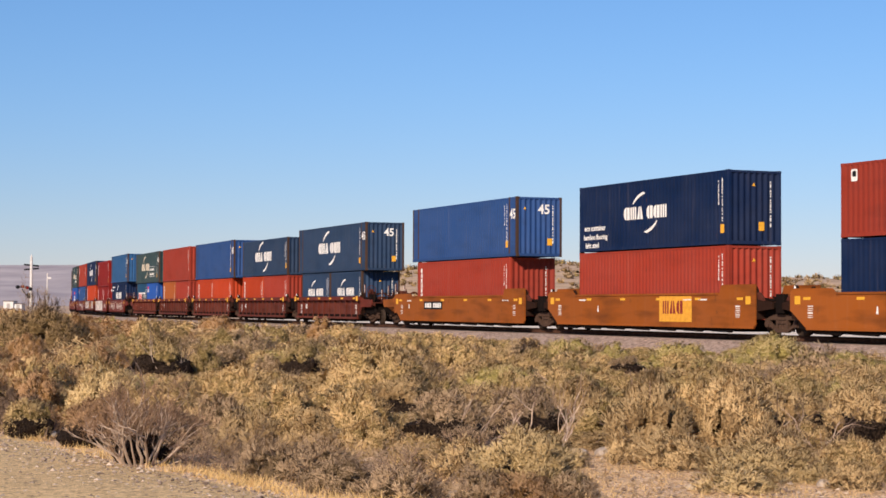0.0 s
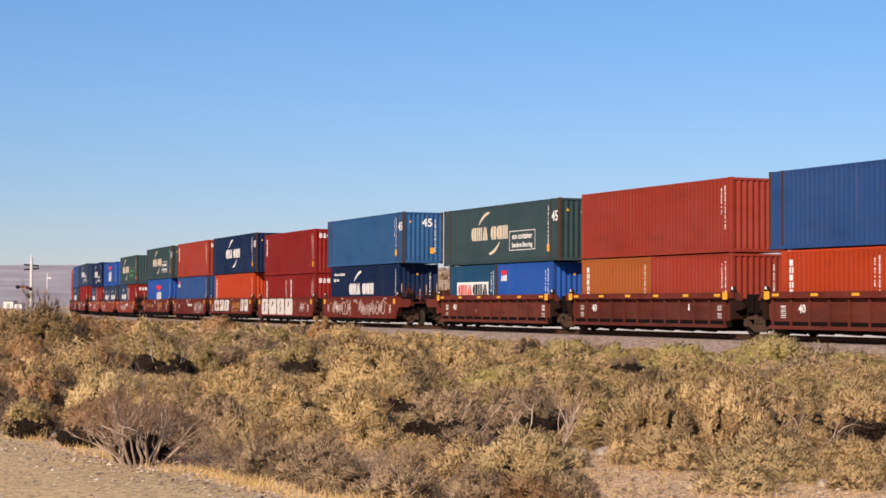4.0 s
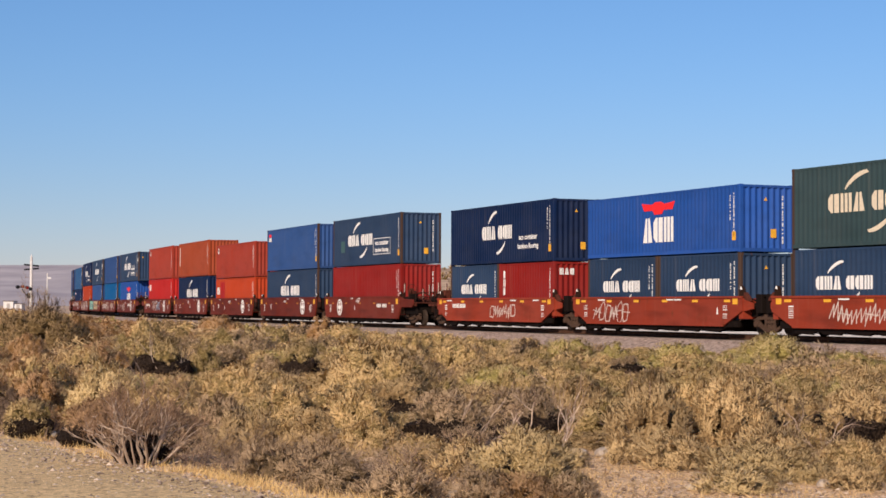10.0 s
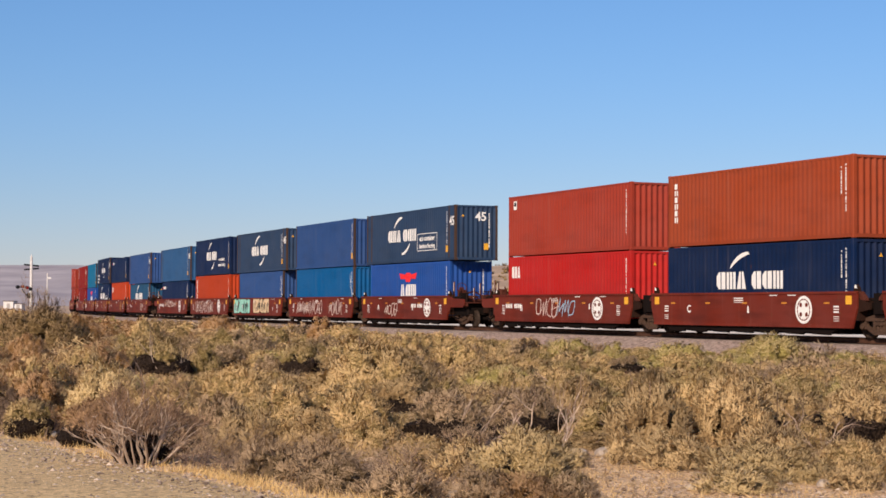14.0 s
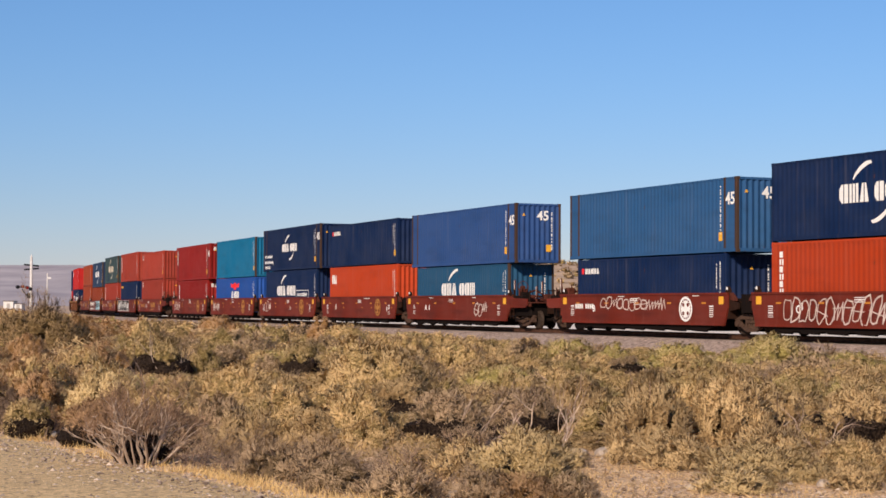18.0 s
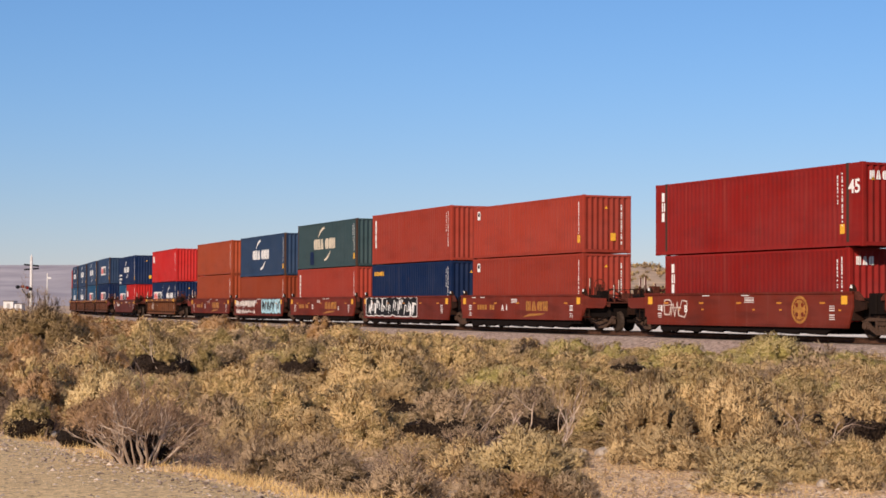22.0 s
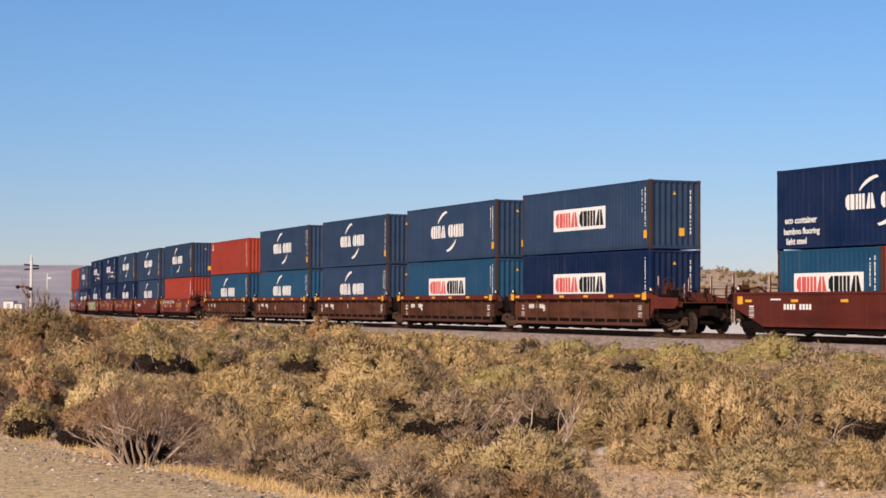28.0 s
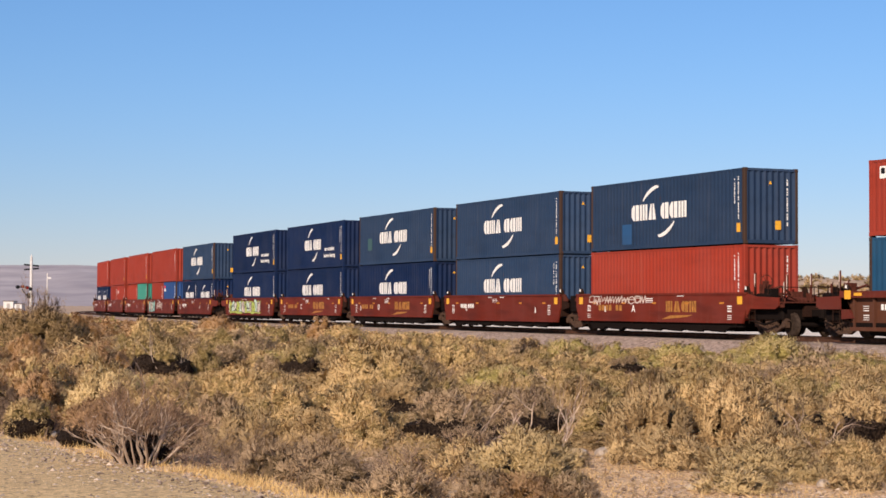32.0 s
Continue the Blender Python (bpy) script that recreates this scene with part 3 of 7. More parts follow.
        part("logo_wing", cached(("eagle",), lambda: eagle(0).mesh("logo_wing")), LOGO_RED, ob, "red winged shape", pose(0.0, FACE_Y, mid + 0.62))
        part("logo", cached(("apl",), lambda: blocks(0, 3, 0.74, 0.10, 1.02, (2,)).mesh("logo")), WHITE, ob, "white logo blocks", pose(0.0, FACE_Y, mid - 0.24))
    elif logo == "small":
        part("logo", cached(("sred",), lambda: rounded(0, 0.62, 0.2, 0.05).mesh("logo")), LOGO_RED, ob, "small red logo", pose(-e + 0.75, FACE_Y, H - 0.42))
        part("logo", cached(("swhite",), lambda: blocks(0, 3, 0.20, 0.03, 0.28, (2,)).mesh("logo")), WHITE, ob, "small white logo", pose(-e + 0.75, FACE_Y, H - 0.70))
    elif logo == "seaco":
        ink = YELLOW if "yellow" in extra else WHITE
        part("logo", cached(("seaco", ink.name), lambda: blocks(0, 5, 0.22, 0.04, 0.24, (1, 3)).mesh("logo")), ink, ob, "small logo", pose(-e + 1.35, FACE_Y, H - 0.52))
        part("logo", cached(("seacored", ink.name), lambda: rounded(0, 0.2, 0.24, 0.02).mesh("logo")), LOGO_RED if ink is WHITE else YELLOW, ob, "", pose(-e + 0.5, FACE_Y, H - 0.52))
    elif logo == "cai":
        part("logo", cached(("cai",), lambda: blocks(0, 3, 0.25, 0.07, 0.55, (0,)).mesh("logo")), WHITE, ob, "white corner logo", pose(-e + 0.85, FACE_Y, H - 0.75 if tall == "h" else H - 0.95))
    elif logo == "sign":
        part("logo_panel", cached(("sgn",), lambda: rounded(0, 0.34, 0.42, 0.03).mesh("logo_panel")), WHITE, ob, "small white sign", pose(-e + 0.75, FACE_Y, H - 0.45))
        part("logo", cached(("sgn2",), lambda: rounded(0, 0.2, 0.2, 0.03).mesh("logo")), INK, ob, "", pose(-e + 0.75, FACE_Y - 0.0045, H - 0.40))
    elif logo in ("triton", "gold", "tex"):
        n, hh = {"triton": (6, 0.22), "gold": (4, 0.36), "tex": (3, 0.36)}[logo]
        part("logo", cached((logo,), lambda: column(0, n, 0.24, hh, 0.05).mesh("logo")), WHITE, ob, "white upright lettering shapes", pose(-e + 0.62, FACE_Y, H - 0.35))
        if logo == "tex":
            part("logo", cached(("texend",), lambda: blocks(0, 3, 0.2, 0.07, 0.3, (1,)).mesh("logo")), WHITE, ob, "", pose(endx, -0.55, H - 0.45) @ turned)
    # readable words
    if "ecobox" in extra:
        part("text_frame", cached(("ecoframe",), lambda: frame_outline(0, 2.9, 0.95, 0.035).mesh("text_frame")), WHITE, ob, "white outline round lettering", pose(2.85, FACE_Y, mid - 0.38))
        lettering("eco container", 0.40, ob, 2.85, mid - 0.18)
        lettering("bamboo flooring", 0.34, ob, 2.85, mid - 0.60)
    if "ecogreen" in extra:
        g = plain_green
        part("text_frame", cached(("ecoframe2",), lambda: frame_outline(0, 3.1, 1.0, 0.03).mesh("text_frame")), g, ob, "faded green outline", pose(2.7, FACE_Y, mid - 0.30))
        lettering("eco container", 0.42, ob, 2.7, mid - 0.10, g)
        lettering("bamboo flooring", 0.36, ob, 2.7, mid - 0.52, g)
    if "ecoright" in extra:
        lettering("eco container", 0.36, ob, 3.3, mid - 0.25)
        lettering("bamboo flooring", 0.34, ob, 3.3, mid - 0.68)
    if "ecoleft" in extra:
        lettering("eco container", 0.34, ob, -e + 1.45, mid - 0.42)
        lettering("bamboo flooring", 0.32, ob, -e + 1.5, mid - 0.82)
        lettering("light steel", 0.32, ob, -e + 1.2, mid - 1.18)
    if "ecotop" in extra:
        lettering("enhanced container", 0.26, ob, -e + 1.7, H - 0.45)
        lettering("light steel", 0.26, ob, -e + 1.1, H - 0.80)
    if feet == 45:
        lettering("45", 0.66, ob, e - 0.46, H - 0.85)
        lettering("45", 0.64, ob, 0.25 if logo != "tex" else 0.45, H - (0.62 if logo != "tex" else 1.35), end=endx)
    if "patch" in extra:
        part("repair_patch", cached(("patch", colour), lambda: rounded(0, 0.8, 0.85, 0.02).mesh("repair_patch")), PAINT["sky"] if colour != "dgreen" else PAINT["navy"], ob, "repainted blue repair patch", pose(-2.9, FACE_Y + 0.002, 0.65))
    if "tealpatch" in extra:
        part("repair_patch", cached(("patch2", seed % 2), lambda: rounded(0, 0.75, 0.7, 0.02).mesh("repair_patch")), PATCH_TEAL, ob, "repainted faded teal repair patch", pose(-e + 1.9, FACE_Y + 0.002, 1.2))
    if "redpatch" in extra:
        part("repair_patch", cached(("patch3",), lambda: rounded(0, 1.5, 1.3, 0.02).mesh("repair_patch")), PAINT["scarlet"], ob, "repainted red patch", pose(-e + 2.2, FACE_Y + 0.002, H - 0.9))
    return ob


PATCH_TEAL = steel_paint("faded_teal_patch_paint", (0.075, 0.165, 0.175))
plain_cream = plain("aged_cream_lettering", (0.66, 0.57, 0.42), 0.6, 0, 8, 0.1)
plain_green = plain("faded_green_lettering", (0.09, 0.25, 0.06), 0.6, 0, 8, 0.15)
# ---------------------------------------------------------------- well cars
def truck(parent, x):
    """A two-axle truck under one end of a car."""
    t = part("truck", cached(("bolster",), lambda: Solid().box(-0.22, 0.22, -1.0, 1.0, 0.45, 0.72, 0.05).mesh("truck")), GREASE_SHADE, parent, "dark cast-steel truck", pose(x, 0, 0))
    def frame_side(sy):
        so = Solid()
        y0, y1 = (0.94, 1.08) if sy > 0 else (-1.08, -0.94)
        so.prism_y([(-1.10, 0.58), (-0.75, 0.60), (0.75, 0.60), (1.10, 0.58), (0.78, 0.70), (0.40, 0.80), (-0.40, 0.80), (-0.78, 0.70)], y0, y1)
        so.prism_y([(-0.30, 0.13), (0.30, 0.13), (0.36, 0.25), (-0.36, 0.25)], y0, y1)
        for s_ in (-1, 1):
            x0, x1 = sorted((s_ * 0.74, s_ * 1.02))
            so.prism_y([(x0, 0.32), (x1, 0.32), (x1, 0.60), (x0, 0.60)], y0, y1)
            pts = [(s_ * 0.74, 0.34), (s_ * 0.30, 0.13), (s_ * 0.36, 0.25), (s_ * 0.74, 0.48)]
            so.prism_y(pts if s_ > 0 else pts[::-1], y0 + 0.002, y1 - 0.002)
            x0, x1 = sorted((s_ * 0.26, s_ * 0.36))
            so.prism_y([(x0, 0.25), (x1, 0.25), (x1, 0.60), (x0, 0.60)], y0 + 0.004, y1 - 0.004)
        for xx in (-0.15, 0.0, 0.15):
            so.tube([(xx, (y0 + y1) / 2, 0.25), (xx, (y0 + y1) / 2, 0.46)], 0.062, n=8)
        so.box(-0.24, 0.24, y0 - 0.02, y1 + 0.02, 0.46, 0.58, 0.03)
        for xx in (-0.88, 0.88):
            so.disc_y(xx, 0.44, 0.12, y0 - 0.05 if sy < 0 else y1, y0 if sy < 0 else y1 + 0.05, 12)
        return so.mesh("side_frame")
    for sy in (-1, 1):
        part("side_frame", cached(("sideframe", sy), lambda: frame_side(sy)), FRAME, t)
        for xx in (-0.88, 0.88):
            def wheel_mesh():
                so = Solid()
                ring = [(0.46 * math.cos(i * math.pi / 9), 0.46 * math.sin(i * math.pi / 9)) for i in range(18)]
                def at(y, r):
                    return [(a * r / 0.46, y, b * r / 0.46) for a, b in ring]
                so.loft([at(-0.07, 0.12), at(-0.06, 0.30), at(-0.075, 0.36), at(-0.07, 0.42), at(0.05, 0.425), at(0.055, 0.46), at(0.075, 0.46), at(0.075, 0.3), at(0.04, 0.12)])
                return so.mesh("wheel", True)
            part("wheel", cached(("wheel",), wheel_mesh), WHEEL, t, "", pose(xx, sy * 0.755, 0.425, 0, 0, 0 if sy < 0 else 180))
    for xx in (-0.88, 0.88):
        part("axle", cached(("axle",), lambda: Solid().tube([(0, -0.95, 0), (0, 0.95, 0)], 0.085, n=8).mesh("axle")), GREASE_SHADE, t, "", pose(xx, 0, 0.425))
    return t


def sill_shape(kind, x0, x1, sy):
    """One side of the well: web, chords and ribs."""
    web, trim = Solid(), Solid()
    a, b = (-1.47, -1.40) if sy < 0 else (1.40, 1.47)
    o = 0.035 * sy
    def slab(so, pts, p, q_):
        so.prism_y(pts, min(p, q_), max(p, q_))
    if kind in ("ttx",):
        pts = [(x0, 0.95), (x0 + 0.5, 0.62), (x0 + 1.0, 0.27), (x1 - 0.12, 0.27), (x1, 0.40), (x1, 1.92), (x1 - 2.3, 1.92), (x1 - 2.45, 1.60), (x0 + 2.6, 1.58), (x0 + 2.4, 1.74), (x0 + 0.2, 1.74), (x0, 1.6)]
        slab(web, pts, a, b)
        slab(trim, [(x0 + 1.0, 0.26), (x1 - 0.12, 0.26), (x1 - 0.12, 0.36), (x0 + 0.95, 0.36)], a + o, b)
        slab(trim, [(x0 + 2.7, 1.52), (x1 - 2.5, 1.54), (x1 - 2.5, 1.615), (x0 + 2.7, 1.595)], a + o, b)
    elif kind in ("ribbed", "tan"):
        slab(web, [(x0 + 0.3, 0.75), (x0 + 0.6, 0.30), (x1 - 0.6, 0.30), (x1 - 0.3, 0.75), (x1 - 0.2, 1.45), (x0 + 0.2, 1.45)], a - 4.2 * o, b - 4.2 * o)
        slab(trim, [(x0, 1.40), (x1, 1.40), (x1, 1.63), (x0, 1.63)], a + 1.6 * o, b)
        slab(web, [(x0 + 0.55, 0.27), (x1 - 0.55, 0.27), (x1 - 0.55, 0.40), (x0 + 0.55, 0.40)], a + o, b - 4.2 * o)
        n = int((x1 - x0 - 1.2) / 1.05)
        for k in range(n + 1):
            x = x0 + 0.62 + k * (x1 - x0 - 1.32) / n
            slab(web, [(x, 0.40), (x + 0.08, 0.40), (x + 0.08, 1.40), (x, 1.40)], a - o, b - 3 * o)
    else:
        low, high = (0.34, 1.46) if kind == "worn" else (0.37 if "gold" not in kind else 0.47, 1.60)
        slope = {"worn": 1.3, "plum": 1.9}.get(kind, 0.25)
        slab(web, [(x0, high - 0.55), (x0 + slope, low), (x1 - slope, low), (x1, high - 0.55), (x1, high), (x0, high)], a, b)
        slab(trim, [(x0, high - 0.06), (x1, high - 0.06), (x1, high + 0.02), (x0, high + 0.02)], a + o, b)
        slab(trim, [(x0 + slope, low - 0.02), (x1 - slope, low - 0.02), (x1 - slope, low + 0.08), (x0 + slope, low + 0.08)], a + o, b)
    return web, trim


def ribbon(so, pts, width, y0, y1):
    """A sprayed stroke along a line of (x, z) points."""
    for (xa, za), (xb, zb) in zip(pts, pts[1:]):
        dx, dz = xb - xa, zb - za
        n = math.hypot(dx, dz) or 1.0
        ox, oz = -dz / n * width / 2, dx / n * width / 2
        ex, ez = dx / n * width * 0.3, dz / n * width * 0.3
        so.prism_y([(xa - ox - ex, za - oz - ez), (xb - ox + ex, zb - oz + ez), (xb + ox + ex, zb + oz + ez), (xa + ox - ex, za + oz - ez)], y0, y1)
    return so


def graffiti(parent, x0, x1, z0, z1, mats, seed):
    """Sprayed letter-like scrawls: loops and zigzags, some over a worn fill."""
    rng = random.Random(seed * 7 + int(x0 * 10))
    filled = mats[0] is not SPRAY
    n = max(2, int((x1 - x0) / (0.75 if filled else 0.5)))
    if filled:
        top, low = [], []
        for i in range(13):
            px = x0 + (x1 - x0) * i / 12
            top.append((px + rng.uniform(-0.1, 0.1), z1 + rng.uniform(-0.32, 0.0)))
            low.append((px + rng.uniform(-0.1, 0.1), z0 + rng.uniform(0.0, 0.16)))
        part("graffiti_ground", Solid().prism_y(low + top[::-1], -0.002, 0), mats[0], parent, "worn sprayed ground colour", pose(0, -1.4715, 0))
    for k in range(n):
        cx, cz = x0 + (k + 0.5) * (x1 - x0) / n, (z0 + z1) / 2 + rng.uniform(-0.05, 0.05)
        w, h = (x1 - x0) / n * (0.72 if filled else 0.52), (z1 - z0) / 2 * rng.uniform(0.70, 1.0)
        lean = rng.uniform(-0.45, 0.45) if filled else rng.uniform(0.05, 0.35)
        mat = mats[k * len(mats) // n] if not filled else (mats + [SPRAY_PALE, SPRAY_TEAL if len(mats) > 1 else SPRAY])[k % (len(mats) + 2)]
        loop = []
        for i in range(11):
            ang = i * 2 * math.pi / 10 + 0.3
            r = (rng.uniform(0.62, 1.08) if filled else rng.uniform(0.72, 1.05)) if i < 10 else None
            if r is None:
                loop.append(loop[0])
                break
            p_ = 0.5 if filled else 0.7
            px, pz = w * r * math.copysign(abs(math.cos(ang)) ** p_, math.cos(ang)), h * r * math.copysign(abs(math.sin(ang)) ** p_, math.sin(ang))
            loop.append((px + lean * pz, pz))
        so, y = Solid(), -1.4740 - 0.0035 * (k % 2)
        if filled:
            fill = part("graffiti_fill", Solid().prism_y(loop[:-1], -0.003, 0), mat, parent, "worn sprayed colour fill", pose(cx, y, cz))
            ribbon(so, loop, 0.036, -0.004, 0)
            ribbon(so, [(rng.uniform(-0.7, 0.7) * w, rng.uniform(-0.8, 0.8) * h) for _ in range(4)], 0.034, -0.0042, 0)
            ribbon(so, [(rng.uniform(-0.5, 0.5) * w, rng.uniform(-0.6, 0.6) * h) for _ in range(3)], 0.05, -0.0045, 0)
            part("graffiti_stroke", so, INK, fill, "sprayed outline", pose(0, -0.0032, 0))
        else:
            zig = [(-w + 2 * w * i / 4 + rng.uniform(-0.1, 0.1) * w + lean * h * (1 if i % 2 else -1), h * (1 if i % 2 else -1) * rng.uniform(0.4, 1.0)) for i in range(5)]
            ribbon(so, zig if rng.random() < 0.6 else loop, rng.uniform(0.035, 0.065), -0.003, 0)
            if rng.random() < 0.5:
                ribbon(so, [(-w * 1.3, rng.uniform(-0.3, 0.3) * h), (w * 1.4, rng.uniform(-0.4, 0.4) * h)], 0.035, -0.0035, 0)
            part("graffiti_stroke", so, mat, parent, "pale sprayed scrawl", pose(cx, y, cz))


def slab_graffiti(parent, x0, x1, z0, z1, seed):
    """A row of fat chalky slabs with dark outlines."""
    rng = random.Random(seed * 13 + int(x0 * 10))
    n = max(2, round((x1 - x0) / 1.9))
    w, h = (x1 - x0) / n, (z1 - z0) / 2
    for k in range(n):
        cx, cz = x0 + (k + 0.5) * w, (z0 + z1) / 2
        a, c, lean = w * rng.uniform(0.44, 0.49), 0.16, rng.uniform(-0.12, 0.22)
        base = [(-a + c, -h), (a - c, -h), (a, -h + c), (a * rng.uniform(0.8, 1), 0), (a, h - c), (a - c, h), (-a + c, h), (-a, h - c), (-a * rng.uniform(0.8, 1), 0.1), (-a, -h + c)]
        pts = [(px + lean * pz, pz) for px, pz in base]
        body = part("graffiti_fill", Solid().prism_y(pts, -0.003, 0), SPRAY_WHITE, parent, "fat chalky sprayed slab", pose(cx, -1.4740, cz))
        part("graffiti_stroke", ribbon(Solid(), pts + pts[:1], 0.06, -0.004, 0), INK, body, "sprayed dark outline", pose(0, -0.0032, 0))
        for z in (-0.35 * h, 0.3 * h)[k % 2:]:
            part("graffiti_stroke", ribbon(Solid(), [(-0.10 * w, z - 0.12), (0.02 * w, z + 0.14)], 0.15, -0.0042, 0), INK, body, "sprayed dark slit", pose(lean * z, -0.0032, 0))


def wild_graffiti(parent, x0, x1, z0, z1, fill, line, seed):
    """One jagged sprayed piece with many hooked strokes over it."""
    rng = random.Random(seed * 17 + int(x0 * 10))
    n = int((x1 - x0) / 0.45)
    top = [(x0 + (x1 - x0) * i / n + rng.uniform(-0.1, 0.1), z1 - (0.0 if i % 2 else rng.uniform(0.02, 0.14))) for i in range(n + 1)]
    low = [(x0 + (x1 - x0) * i / n + rng.uniform(-0.1, 0.1), z0 + (0.0 if i % 2 else rng.uniform(0.02, 0.15))) for i in range(n + 1)]
    edge = low + top[::-1]
    body = part("graffiti_fill", Solid().prism_y(edge, -0.003, 0), fill, parent, "jagged sprayed colour field", pose(0, -1.4740, 0))
    part("graffiti_stroke", ribbon(Solid(), edge + edge[:1], 0.05, -0.004, 0), line, body, "sprayed outline", pose(0, -0.0032, 0))
    hooks = Solid()
    for k in range(int((x1 - x0) * 4.6)):
        px, pz = rng.uniform(x0 + 0.3, x1 - 0.4), rng.uniform(z0 + 0.12, z1 - 0.62)
        up_ = rng.uniform(0.28, 0.56)
        path = [(px, pz), (px + rng.uniform(0.02, 0.15), pz + up_), (px + rng.uniform(0.10, 0.34), pz + up_ * rng.uniform(0.7, 1.05))]
        if rng.random() < 0.5:
            path.append((path[-1][0] + rng.uniform(-0.05, 0.10), pz + up_ * rng.uniform(0.0, 0.5)))
        ribbon(hooks, path, rng.uniform(0.04, 0.11), -0.0042 - 0.0004 * (k % 5), 0)
    specks(part("graffiti_stroke", hooks, line, body, "sprayed hooked strokes", pose(0, -0.0032, 0)))


def spiked_graffiti(parent, x0, x1, z0, z1, seed):
    """Two rows of white spikes and hooks, with the car's paint between them."""
    rng = random.Random(seed * 19)
    middle = z0 + 0.40 * (z1 - z0)
    for lo, hi, step in ((middle + 0.04, z1, 0.25), (z0, middle - 0.02, 0.33)):
        px = x0
        while px < x1:
            w = rng.uniform(0.20, 0.36)
            a, b_ = lo + rng.uniform(0.0, 0.16), hi - rng.uniform(0.0, 0.14)
            lean = rng.uniform(-0.06, 0.16)
            outline = [(px - 0.03, a), (px + w * 0.45, a + 0.07), (px + w * 0.9, a - 0.02), (px + w + lean, b_ - 0.10), (px + w * 0.55 + lean, b_), (px + lean * 0.6, b_ - 0.16)]
            spike = part("graffiti_fill", Solid().prism_y(outline, -0.003, 0), SPRAY_WHITE, parent, "white sprayed spike", pose(0, -1.4740, 0))
            if rng.random() < 0.6:
                part("graffiti_stroke", ribbon(Solid(), outline[2:5], 0.04, -0.004, 0), INK, spike, "black sprayed edge", pose(0, -0.0032, 0))
            if rng.random() < 0.55:
                part("graffiti_stroke", ribbon(Solid(), [(px + w * 0.5, b_ - 0.12), (px + w + 0.10, a + (b_ - a) * rng.uniform(0.2, 0.6))], 0.09, -0.003, 0), SPRAY_WHITE, spike, "white sprayed hook", pose(0, -0.0016, 0))
            px += step * rng.uniform(0.75, 1.25) * (1.0 if px < x0 + 0.7 * (x1 - x0) else 1.5)


CAR_LABEL = {"ttx": "faded yellow articulated double-stack well car, scuffed sides", "oxide": "oxide-brown articulated double-stack well car", "ribbed": "dark brown well car with ribbed sides",
             "worn": "worn orange-red well car with scraped paint", "tan": "rusty tan well car with ribbed sides", "plum": "plum-brown long well car with smooth sides"}


